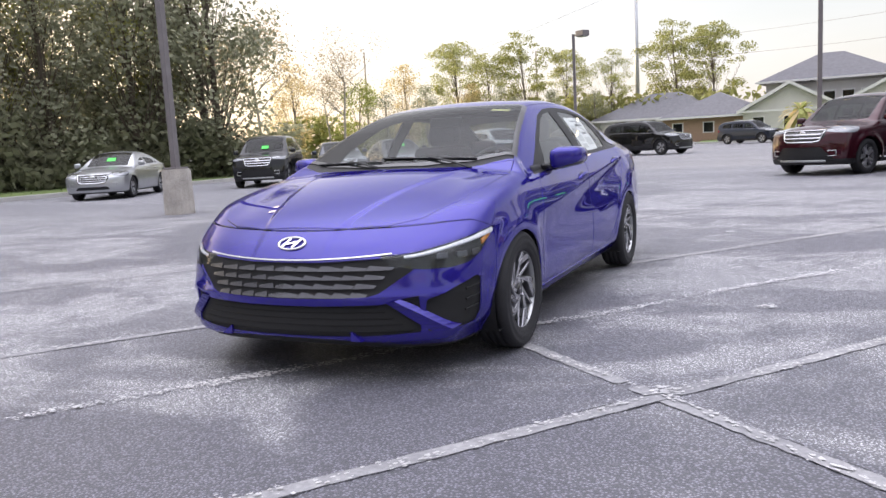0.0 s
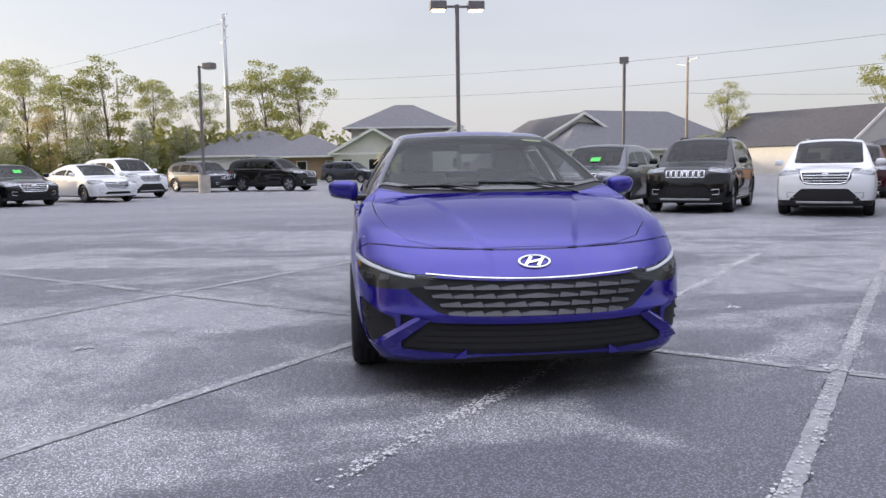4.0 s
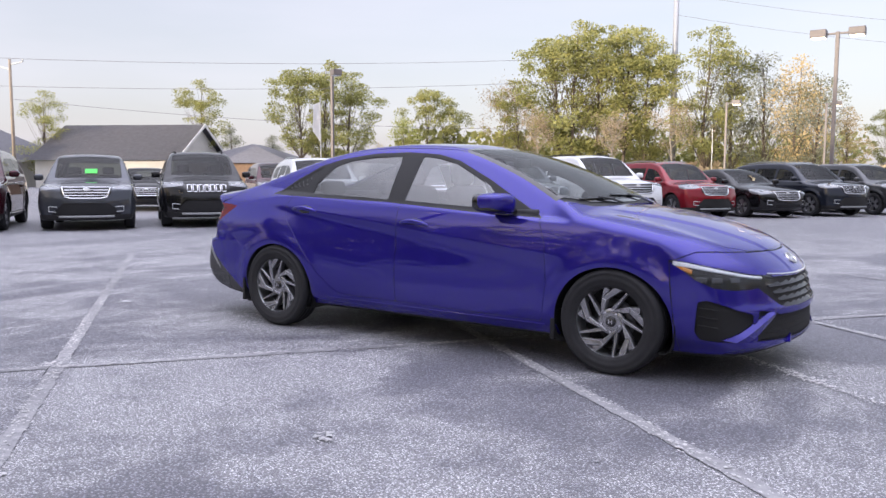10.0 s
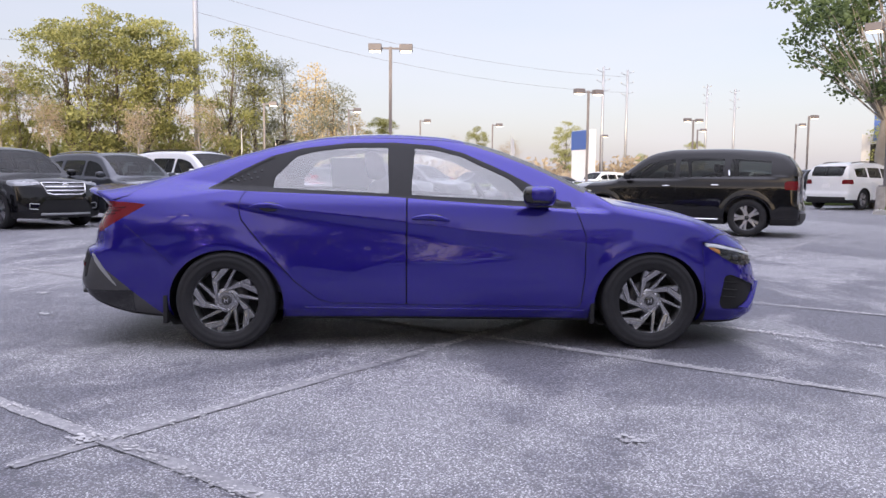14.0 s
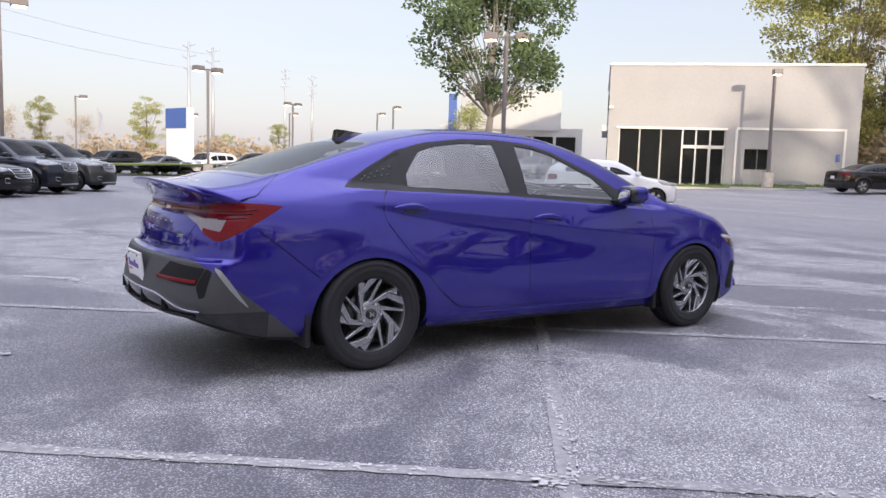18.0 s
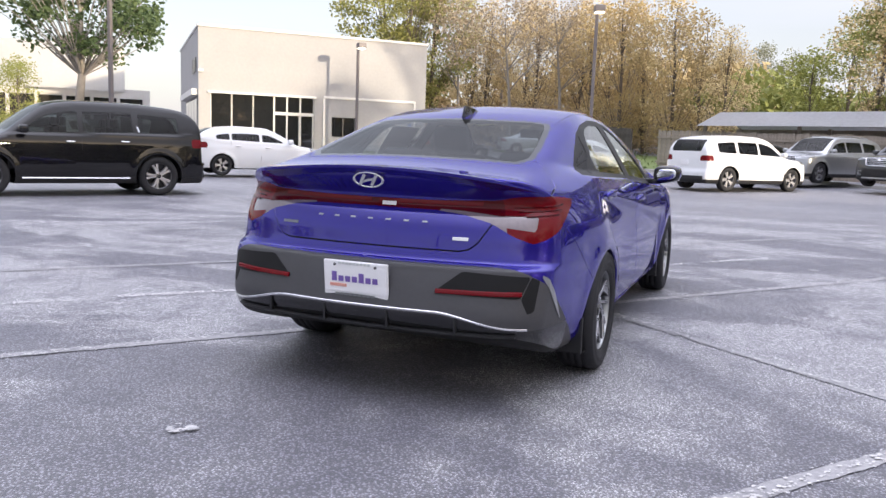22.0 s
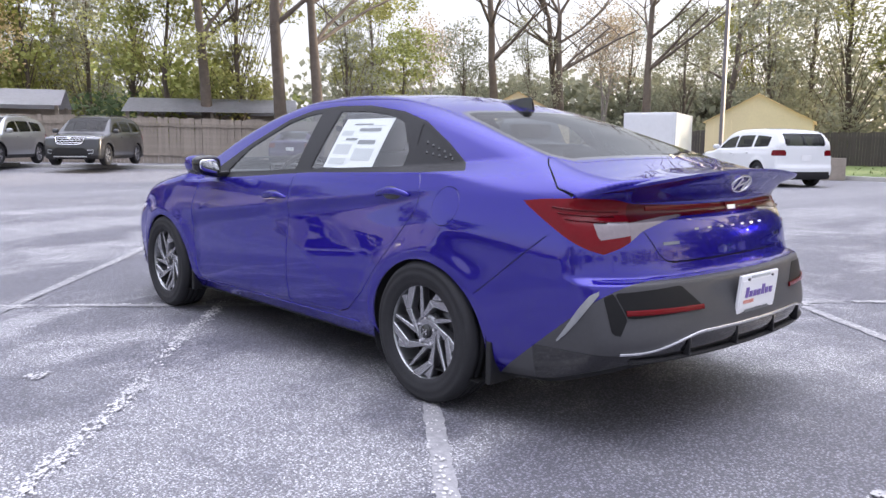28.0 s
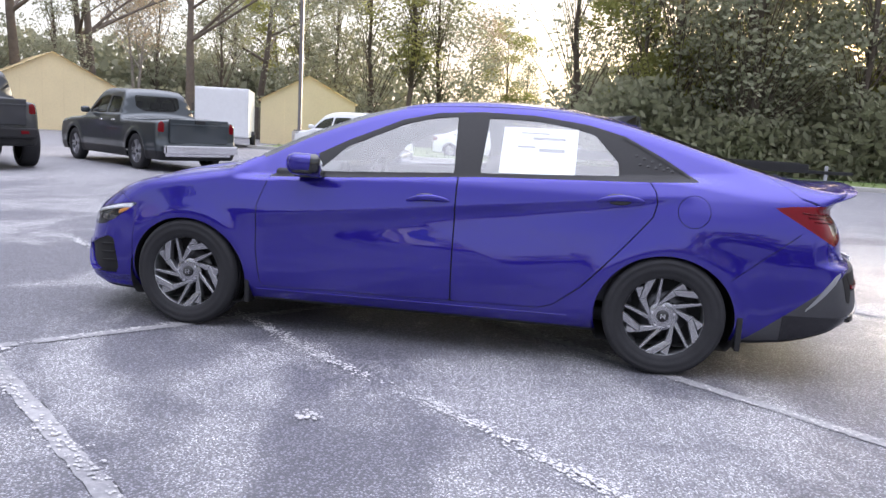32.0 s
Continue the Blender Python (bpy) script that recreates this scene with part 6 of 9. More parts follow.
    for s_ in (1, -1):
        def mkf():
            bm = bmesh.new()
            w_ = K["W"] / 1.9
            hug(bm, [(s_ * 0.56 * w_, zlow + 0.30), (s_ * 0.72 * w_, zlow + 0.31), (s_ * 0.72 * w_, zlow + 0.20), (s_ * 0.58 * w_, zlow + 0.19)], 0.009)
            me = bpy.data.meshes.new("fog"); bm.to_mesh(me); bm.free(); me.materials.append(M["rim_silver"]); return me
        child("fog_lamp_trim", cached((kind, "fog", s_), mkf), v)
    def mke():
        zz = (hz0 + hz1) / 2 - 0.01
        xx = on_field(field, (L2 - 0.7, 0, zz), (1, 0, 0))
        V, F = superquad(xx + 0.006, 0, zz, 0.012, 0.075, 0.038, 1.0, 8)
        return mesh_of(V, F, M["chrome"])
    child("emblem", cached((kind, "emb"), mke), v)
    def mks():
        pts = []
        for q in range(13):
            yy = -0.55 + 1.10 * q / 12
            zz = zlow + 0.085
            xx = on_field(field, (L2 - 0.8, yy, zz), (1, 0, 0))
            pts.append(((xx, yy, zz), (1, 0, 0), 1))
        V, F = ribbon(pts, 0.022, 0.012)
        return mesh_of(V, F, M["rim_silver"], smooth=False)
    if chrome and kind == "suv":
        for s_ in (1, -1):
            def mkl():
                bm = bmesh.new()
                b_sweep(bm, [(fx_s, s_ * (K["W"] / 2 - 0.022), zlow + 0.10) for fx_s in np.linspace(K["fx"] - 0.55, K["fx"] - K["wb"] + 0.55, 8)], 0.014)
                me = bpy.data.meshes.new("strip"); bm.to_mesh(me); bm.free(); me.materials.append(M["chrome"]); return me
            child("sill_strip", cached((kind, "sill", s_), mkl), v)
            def mkq():
                bm = bmesh.new()
                zq = K["belt"][1]
                b_sweep(bm, [(-1.00, s_ * (K["roofw"] + 0.010), H_ - 0.14), (-1.04, s_ * (K["roofw"] + 0.10), (H_ + zq) / 2 - 0.04), (-1.09, s_ * (K["W"] / 2 - 0.066), zq + 0.035)], 0.016)
                me = bpy.data.meshes.new("pillar"); bm.to_mesh(me); bm.free(); me.materials.append(M["chrome"]); return me
            child("pillar_trim", cached((kind, "pillar", s_), mkq), v)
    if kind == "suv":
        child("skid_strip", cached((kind, "skid"), mks), v)
    for s_ in (1, -1):
        def mkd():
            pts = []
            for q in range(7):
                yy = s_ * (0.52 + 0.22 * q / 6) * K["W"] / 1.9
                zz = hz1 - 0.035 + 0.02 * q / 6
                xx = on_field(field, (L2 - 0.9, yy, zz), (1, 0, 0))
                pts.append(((xx, yy, zz), (1, 0, 0), 1))
            V, F = ribbon(pts, 0.009, 0.006)
            return mesh_of(V, F, M["plate_white"], smooth=False)
        child("running_light", cached((kind, "drl", s_), mkd), v)
    def mkp(sign, zz, nm):
        xx = on_field(field, (sign * (L2 - 0.8), 0, zz), (sign, 0, 0))
        bm = bmesh.new()
        b_box(bm, xx - 0.012, xx + 0.012, -0.155, 0.155, zz - 0.075, zz + 0.075, 0.004)
        me = bpy.data.meshes.new("plate"); bm.to_mesh(me); bm.free(); me.materials.append(M["plate_white"]); return me
    child("plate", cached((kind, "plr"), lambda: mkp(-1, K["belt"][1] - 0.30 if kind not in ("pickup", "crawler") else 0.72, "r")), v)
    def mkb(sign):
        pts = []
        for q in range(15):
            yy = -0.78 + 1.56 * q / 14
            xx = on_field(field, (sign * (L2 - 0.8), yy, zlow + 0.16), (sign, 0, 0))
            pts.append(((xx, yy, zlow + 0.16), (sign, 0, 0), 1))
        V, F = ribbon(pts, 0.07, 0.018)
        return mesh_of(V, F, M["chrome"] if kind == "pickup" else M["trim_black"], smooth=False)
    child("rear_bumper", cached((kind, "rb"), lambda: mkb(-1)), v)
    if kind in ("pickup", "crawler"):
        zt0, zt1 = K["belt"][1] - 0.56, K["belt"][1] - 0.05
        def mkt():
            xx = on_field(field, (-(L2 - 0.8), 0, zt0 + 0.3), (-1, 0, 0))
            bm = bmesh.new()
            b_box(bm, xx - 0.03, xx + 0.05, -0.70, 0.70, zt0, zt1, 0.02)
            b_box(bm, xx - 0.045, xx - 0.01, -0.70, 0.70, zt1 - 0.14, zt1 - 0.10, 0.01)
            me = bpy.data.meshes.new("tailgate"); bm.to_mesh(me); bm.free(); me.materials.append(M[colour]); return me
        tg = child("tailgate", cached((kind, "tg", colour), mkt), v)
        def mkh():
            xx = on_field(field, (-(L2 - 0.8), 0, zt0 + 0.3), (-1, 0, 0))
            bm = bmesh.new()
            b_box(bm, xx - 0.055, xx, -0.12, 0.12, zt1 - 0.09, zt1 - 0.015, 0.01)
            me = bpy.data.meshes.new("handle"); bm.to_mesh(me); bm.free(); me.materials.append(M["trim_black"]); return me
        child("tailgate_handle", cached((kind, "th"), mkh), tg)
        def mkbb():
            xx = on_field(field, (-(L2 - 0.8), 0, zt0 - 0.05), (-1, 0, 0))
            bm = bmesh.new()
            b_box(bm, xx - 0.16, xx + 0.05, -0.86, 0.86, zt0 - 0.24, zt0 - 0.05, 0.03)
            me = bpy.data.meshes.new("step"); bm.to_mesh(me); bm.free(); me.materials.append(M["chrome"] if kind == "pickup" else M["trim_black"]); return me
        child("step_bumper", cached((kind, "sb"), mkbb), v)
    if kind == "crawler":
        def mkx():
            bm = bmesh.new()
            b_box(bm, -L2 - 0.16, -L2 + 0.5, -0.04, 0.04, 0.52, 0.60, 0.006)
            b_box(bm, -L2 - 0.20, -L2 - 0.14, -0.05, 0.05, 0.36, 0.62, 0.008)
            me = bpy.data.meshes.new("hitch"); bm.to_mesh(me); bm.free(); me.materials.append(M["rim_silver"]); return me
        child("tow_hitch", cached((kind, "hitch"), mkx), v)
        def mka():
            bm = bmesh.new()
            b_tube(bm, (K["fx"] - K["wb"], -0.8, K["r"]), (K["fx"] - K["wb"], 0.8, K["r"]), 0.06, n=10)
            me = bpy.data.meshes.new("axle"); bm.to_mesh(me); bm.free(); me.materials.append(M["under"]); return me
        child("rear_axle", cached((kind, "axle"), mka), v)
        for s_ in (1, -1):
            def mkr():
                bm = bmesh.new()
                b_box(bm, -L2 - 0.13, -L2 - 0.05, min(s_ * 0.56, s_ * 0.70), max(s_ * 0.56, s_ * 0.70), 0.70, 0.76, 0.006)
                me = bpy.data.meshes.new("reflector"); bm.to_mesh(me); bm.free(); me.materials.append(M["red_lens"]); return me
            child("bumper_reflector", cached((kind, "refl", s_), mkr), v)
    tyre, rim, sp, cap = cached((kind, "wheel", dark_rims), lambda: road_wheel(kind, dark_rims))
    for wx in (K["fx"], K["fx"] - K["wb"]):
        for s_ in (1, -1):
            w = child("wheel", tyre, v, pose(wx, s_ * (K["W"] / 2 - 0.13 + (0.10 if kind == "crawler" else 0)), K["r"], 0, 0, 0 if s_ > 0 else 180) @ Matrix.Diagonal((1, 1.5 if kind == "crawler" else 1, 1, 1)))
            child("rim", rim, w)
            child("spokes", sp, w)
            child("centre_cap", cap, w)
    if note:
        zz = K["belt"][0] + 0.24
        xx = on_field(field, (0, 0.0, zz), (1, 0, 0))
        def mkn():
            bm = bmesh.new()
            b_box(bm, -0.004, 0.0, -0.13, 0.13, -0.09, 0.09, 0, Matrix.Translation((xx + 0.012, 0.05, zz)) @ Matrix.Rotation(radians(-55), 4, "Y"))
            me = bpy.data.meshes.new("note"); bm.to_mesh(me); bm.free(); me.materials.append(M[note]); return me
        child("windshield_note", cached((kind, "note", note), mkn), v, label="bright price note on the windshield")
    return v


def on_field(f, p, d):
    p, d = np.array(p, float), np.array(d, float)
    ts = np.linspace(0.0, 2.6, 520)
    v = f(p + d * ts[:, None]) > 0
    k = int(np.argmax(v))
    return float((p + d * ts[k])[0])


M["glass_parked"] = glass("parked_car_glass", (0.24, 0.27, 0.27), base=0.035)
M["lamp_glass"] = mat("headlight_glass", (0.20, 0.21, 0.23), 0.08, 0.3, var=0.25, scale=14, coat=1.0)
M["green_note"] = mat("green_note", (0.10, 0.72, 0.12), 0.6, var=0.05)
for nm, c, mt in (("maroon", (0.040, 0.006, 0.012), 0.4), ("gunmetal", (0.06, 0.065, 0.08), 0.6), ("black", (0.008, 0.008, 0.010), 0.1), ("white", (0.72, 0.73, 0.75), 0.0), ("navy", (0.018, 0.022, 0.035), 0.4), ("grey", (0.062, 0.064, 0.070), 0.6), ("red", (0.22, 0.012, 0.022), 0.35), ("silver_paint", (0.40, 0.41, 0.43), 0.8), ("slate", (0.060, 0.070, 0.078), 0.6), ("green", (0.02, 0.16, 0.09), 0.3), ("purple", (0.05, 0.035, 0.10), 0.4), ("olive_dark", (0.035, 0.035, 0.035), 0.4)):
    M["car_" + nm] = paint(nm + "_car_paint", c, mt)
M["car_white"].node_tree.nodes["Principled BSDF"].inputs["Metallic"].default_value = 0.0


def polar(ex, ey, az, d):
    return ex + d * math.cos(radians(az)), ey + d * math.sin(radians(az))


G1 = "cars parked in the angled row"
HR = -35.0
def nose_at(kind, ex, ey, head, sc=1.0):
    """Centre of a vehicle whose nose badge is at a place."""
    L2 = KINDS[kind]["L"] / 2 * sc - 0.08
    return ex - L2 * math.cos(radians(head)), ey - L2 * math.sin(radians(head))


for kind, col, ex, ey, lab, kw in (
    ("suv", "car_maroon", -13.54, 2.13, "dark maroon sport utility vehicle with chrome grille bars", dict(chrome=True, bars="two")),
    ("suv", "car_gunmetal", -12.21, 4.29, "gunmetal sport utility vehicle with green windshield note", dict(note="green_note", scale=(0.95, 0.97, 0.94))),
    ("suv", "car_black", -11.03, 6.46, "black boxy sport utility vehicle with slotted chrome grille", dict(bars="slots", chrome=True, scale=(0.96, 0.99, 1.0), rails="black")),
    ("suv", "car_white", -9.05, 8.57, "white crossover with dark grille in the row", dict(scale=(0.93, 0.95, 0.93), rails="silver")),
    ("suv", "car_black", -7.22, 10.51, "black crossover with bright bars in its grille", dict(scale=(0.98, 0.97, 0.97), chrome=True, bars="two")),
    ("suv", "car_gunmetal", -5.57, 12.35, "dark grey crossover with wide slatted grille", dict(scale=(0.91, 0.94, 0.94), rails="silver")),
    ("suv", "car_white", -4.0, 14.75, "white sport utility vehicle with dark lower bumper", dict(rails="black", scale=(1.0, 1.0, 1.02))),
    ("suv", "car_red", -2.59, 17.0, "red crossover with black grille", dict(scale=(0.90, 0.94, 0.93), rails="silver")),
    ("sedan", "car_black", -1.1, 19.1, "black sedan parked in the row", dict()),
    ("suv", "car_navy", 0.4, 21.2, "dark blue crossover in the row", dict(scale=(0.95, 0.96, 0.95), rails="silver")),
    ("suv", "car_grey", 1.9, 23.3, "grey crossover at the end of the row", dict(scale=(0.92, 0.95, 0.94))),
):
    sc = kw.get("scale", (1, 1, 1))[0]
    cx, cy = nose_at(kind, ex, ey, HR, sc)
    vehicle(kind, col, cx, cy, HR, lab, G1, **kw)
# second line behind the angled row
for kind, col, x, y, h, lab, kw in (
    ("suv", "car_maroon", -17.6, 15.0, HR, "maroon crossover behind the row", dict(scale=(0.92, 0.95, 0.94))),
    ("sedan", "car_black", -21.0, 12.0, HR, "black sedan behind the row", dict()),
    ("sedan", "car_silver_paint", -34.0, 5.6, 20, "silver sedan far across the lot", dict()),
    ("suv", "car_grey", -31.5, 8.6, 20, "grey crossover far across the lot", dict(scale=(0.9, 0.94, 0.92))),
    ("suv", "car_red", -12.0, 17.6, HR, "red crossover behind the row", dict(scale=(0.92, 0.95, 0.94))),
    # cars along the west side
    ("sedan", "car_silver_paint", *polar(5.25, 2.27, -132.4, 27.5), 28, "silver sedan with green windshield note", dict(note="green_note")),
    ("suv", "car_black", *polar(5.25, 2.27, -142.5, 29.0), 26, "black boxy utility vehicle with green windshield note", dict(note="green_note", bars="two", scale=(0.92, 0.95, 1.0))),
    ("sedan", "car_navy", *polar(5.93, 0.81, -150.2, 31.5), 40, "dark sedan parked along the lot edge", dict()),
    ("sedan", "car_black", *polar(5.93, 0.81, -154.4, 32.5), 42, "black sedan with green windshield note", dict(note="green_note")),
    ("sedan", "car_white", *polar(5.93, 0.81, -159.1, 34.0), 44, "white sedan parked along the lot edge", dict()),
    ("suv", "car_white", *polar(5.93, 0.81, -161.5, 37.5), 46, "white crossover parked along the lot edge", dict(scale=(0.92, 0.95, 0.98))),
    ("suv", "car_navy", *polar(5.98, -0.44, -168.6, 44.0), 46, "dark crossover parked along the lot edge", dict(scale=(0.9, 0.94, 0.92))),
    ("suv", "car_black", *polar(5.98, -0.44, -173.4, 42.6), 64, "black sport utility vehicle parked sideways", dict(rails="black", scale=(0.96, 0.98, 1.0))),
    ("suv", "car_navy", -55.0, -1.5, 62, "dark crossover near the houses", dict(scale=(0.92, 0.95, 0.94))),
    # towards the showroom
    ("suv", "car_black", 5.66, 10.75, 151, "glossy black large sport utility vehicle with bright wheels", dict(chrome=True, scale=(0.99, 1.0, 1.0))),
    ("hatch", "car_white", 14.65, 12.83, -38.5, "white compact hatchback near the showroom", dict(z=0.08)),
    ("suv", "car_white", 17.6, 24.2, 30, "white sport utility vehicle beside the lamp post", dict(rails="black", scale=(0.96, 0.98, 1.02))),
    ("sedan", "car_silver_paint", 23.98, 4.85, -41, "silver sedan in the lot", dict()),
    ("suv", "car_white", 21.1, -0.77, -40, "white crossover seen from behind", dict(scale=(0.94, 0.95, 0.96))),
    ("suv", "car_silver_paint", 25.9, -3.5, 140, "silver crossover facing the lot", dict(scale=(0.91, 0.94, 0.94), rails="silver", z=0.36)),
    ("suv", "car_grey", 23.9, -6.2, 140, "dark grey crossover facing the lot", dict(scale=(0.91, 0.94, 0.94), rails="black", z=0.36)),
    ("sedan", "car_black", 29.5, -1.0, 140, "black sedan near the fence", dict()),
    ("sedan", "car_black", *polar(-4.12, -4.03, 25.7, 43.0), -30, "black sedan near the showroom", dict()),
    ("pickup", "car_white", *polar(-4.12, -4.03, 23.3, 66.0), -70, "white pickup truck near the fence", dict()),
    ("sedan", "car_silver_paint", *polar(-5.33, 0.53, 13.6, 50.0), -60, "old pale sedan near the fence", dict()),
    # towards the sheds
    ("crawler", "car_grey", 12.65, -9.6, -38, "lifted grey off-road pickup with big tyres", dict(dark_rims=True)),
    ("pickup", "car_slate", 10.15, -12.55, -33, "slate grey pickup truck with chrome rear bumper", dict(chrome=True)),
    ("suv", "car_white", 7.3, -20.2, -33, "white crossover parked behind the pickup", dict(scale=(0.93, 0.95, 0.94))),
    ("sedan", "car_purple", *polar(-3.19, 3.65, -33.3, 33.0), -40, "dark violet sedan by the fence", dict()),
    ("sedan", "car_white", *polar(-3.19, 3.65, -77.7, 35.0), 165, "white sedan by the trees", dict()),
    ("sedan", "car_white", *polar(-3.19, 3.65, -81.1, 33.0), 165, "white sedan by the grass", dict()),
    ("sedan", "car_green", *polar(-4.68, 2.07, -54.3, 40.0), 150, "green worn sedan beside the shed", dict()),
    ("hatch", "car_silver_paint", *polar(-4.68, 2.07, -52.3, 43.0), 150, "pale worn hatchback beside the shed", dict()),
):
    vehicle(kind, col, x, y, h, lab, **kw)
# the long far row by the road
G2 = "cars in the far sales row"
cols = ["car_red", "car_navy", "car_black", "car_grey", "car_white", "car_black", "car_silver_paint", "car_white", "car_navy", "car_maroon", "car_white", "car_grey", "car_black", "car_white"]
for i in range(14):
    px, py = 2.0 + i * 3.0, 58.0 - i * 1.6
    vehicle("suv" if i % 3 else "sedan", cols[i], px, py, -150 + (i % 2) * 4, "parked car in the far row beside the road", G2, scale=(0.93, 0.95, 0.95))
for i in range(9):
    px, py = 14.5 + i * 2.4, 44.0 + i * 1.2
    vehicle("suv", ["car_black", "car_grey", "car_navy"][i % 3], px, py, 165, "dark crossover in the nearer sales row", "cars in the nearer sales row", scale=(0.93, 0.95, 0.95))

# ---- marks on the asphalt ----
LU, LV = Vector((math.cos(radians(142)), math.sin(radians(142)), 0)), Vector((math.cos(radians(51)), math.sin(radians(51)), 0))
M["chalk"] = worn_paint("chalky_crack", (0.72, 0.71, 0.71), (0.42, 0.42, 0.43), 0.60, 0.95, 34)
CROSS = Vector((2.02, 1.71, 0))


def ragged_strip(name, p0, d, length, half, material, label, z=0.004, step=0.18, gaps=0.0, rough=0.25, seed=1):
    """A worn painted or filled strip with uneven edges and missing bits."""
    rnd = random.Random(seed)
    n = Vector((-d.y, d.x, 0))
    bm = bmesh.new()
    prev = None
    k = int(length / step)
    for i in range(k + 1):
        c = p0 + d * (i * step)
        if rnd.random() < gaps:
            prev = None
            continue
        zz = ground_z(c.x, c.y) + z
        a = c + n * half * (1 + rnd.uniform(-rough, rough))
        b = c - n * half * (1 + rnd.uniform(-rough, rough))
        cur = (bm.verts.new((a.x, a.y, zz)), bm.verts.new((b.x, b.y, zz)))
        if prev:
            f = bm.faces.new((prev[1], cur[1], cur[0], prev[0]))
            f.normal_update()
            if f.normal.z < 0:
                f.normal_flip()
        prev = cur
    return tagged(part(name, bm, material), label, "marking", kind="structure")


for k in range(-5, 7):
    c = CROSS - LV * (2.77 * k)
    ragged_strip("stall_line", c - LU * 7.5, LU, 15.0, 0.040 if k in (0, 1, 2) else 0.034, M["line"], "worn stall line on the asphalt", 0.0045, 0.05, 0.006 if k in (0, 1, 2) else 0.40, 0.16, 10 + k)
    for s_ in (-1, 1):
        ragged_strip("seam_edge", c - LU * 7.5 + LV * (0.045 * s_), LU, 15.0, 0.0035, M["crack"], "dark crack along a stall line", 0.006, 0.09, 0.66, 0.7, 60 + k + s_)
ragged_strip("stall_line", CROSS - LV * 9.0, LV, 22.0, 0.040, M["line"], "worn cross line on the asphalt", 0.005, 0.04, 0.03, 0.15, 31)
ragged_strip("seam_edge", CROSS - LV * 9.0 + LU * 0.046, LV, 22.0, 0.0035, M["crack"], "dark crack along the cross line", 0.0065, 0.08, 0.66, 0.7, 33)


def chips(name, p0, d, length, spread, n, material, label, seed, size=(0.003, 0.011), patchy=0.5):
    """Many small flakes of paint or chalk scattered along a line."""
    rnd = random.Random(seed)
    q = Vector((-d.y, d.x, 0))
    V, F = [], []
    while len(F) < n:
        u = rnd.random() * length
        if rnd.random() < patchy * (0.5 + 0.5 * math.sin(u * 2.1 + seed) * math.sin(u * 5.3 + 1.7 * seed)):
            continue
        c = p0 + d * u + q * (rnd.gauss(0, spread) + 0.02 * math.sin(u * 3.0 + seed))
        a, r = rnd.uniform(0, 6.283), rnd.uniform(*size)
        z = ground_z(c.x, c.y) + 0.0085 + rnd.random() * 0.004
        k = len(V)
        for i in range(5):
            t = a + i * 1.2566
            g = r * rnd.uniform(0.5, 1.3)
            V.append((c.x + g * math.cos(t) * d.x * 1.5 - g * math.sin(t) * d.y, c.y + g * math.cos(t) * d.y * 1.5 + g * math.sin(t) * d.x, z))
        F.append(tuple(range(k, k + 5)))
    tagged(obj(name, V, F, M[material], smooth=False), label, "marking", kind="stuff")


chips("chalk_flakes", Vector((4.1, -1.7, 0)), LU, 9.5, 0.026, 3200, "chalk", "chalky flakes along a crack in the asphalt", 3, (0.002, 0.0085), 0.95)
for k in (-1, 0, 1, 2):
    chips("paint_flakes", CROSS - LV * (2.77 * k) - LU * 6.5, LU, 13.0, 0.024, 1700, "line_white", "pale flakes of an old stall line", 20 + k, (0.002, 0.009), 0.8)
chips("paint_flakes", CROSS - LV * 7.0, LV, 14.0, 0.014, 1100, "line_white", "pale flakes of an old cross line", 31)
for i, (x, y, r) in enumerate(((2.05, 1.68, 0.06), (-1.40, -2.62, 0.07), (0.85, -2.67, 0.06), (0.25, 2.02, 0.06), (-3.0, 0.35, 0.05), (-2.2, 3.1, 0.05), (3.5, -2.2, 0.05), (-3.2, -0.9, 0.06), (-3.5, 1.5, 0.05))):
    chips("paint_flakes", Vector((x - r, y, 0)), LU, 2 * r, r * 0.5, 30, "line_white", "pale flakes of an old paint spot", 50 + i, (0.004, 0.014), 0.1)
ragged_strip("stall_line", CROSS + LU * 7.6 - LV * 9.0, LV, 30.0, 0.03, M["line"], "worn cross line on the asphalt", 0.005, 0.05, 0.30, 0.15, 34)
ragged_strip("stall_line", Vector((-3.2, -10.4, 0)), Vector((math.cos(radians(136)), math.sin(radians(136)), 0)), 14, 0.05, M["line"], "worn stall line on the asphalt", 0.005, 0.2, 0.15, 0.3, 35)


def splat(x, y, r, seed, material="line"):
    rnd = random.Random(seed)
    bm = bmesh.new()
    n = 14
    r *= 0.75
    vs = [bm.verts.new((x + r * rnd.uniform(0.45, 1.25) * math.cos(2 * math.pi * i / n), y + r * rnd.uniform(0.35, 0.9) * math.sin(2 * math.pi * i / n), ground_z(x, y) + 0.007)) for i in range(n)]
    f = bm.faces.new(vs)
    f.normal_update()
    if f.normal.z < 0:
        f.normal_flip()
    tagged(part("paint_spot", bm, M[material]), "pale paint spot on the asphalt", "marking", kind="structure")


rng = random.Random(5)
for i in range(46):
    a, d = rng.uniform(0, 2 * math.pi), rng.uniform(2.6, 11)
    splat(d * math.cos(a), d * math.sin(a), rng.uniform(0.006, 0.02), 200 + i)

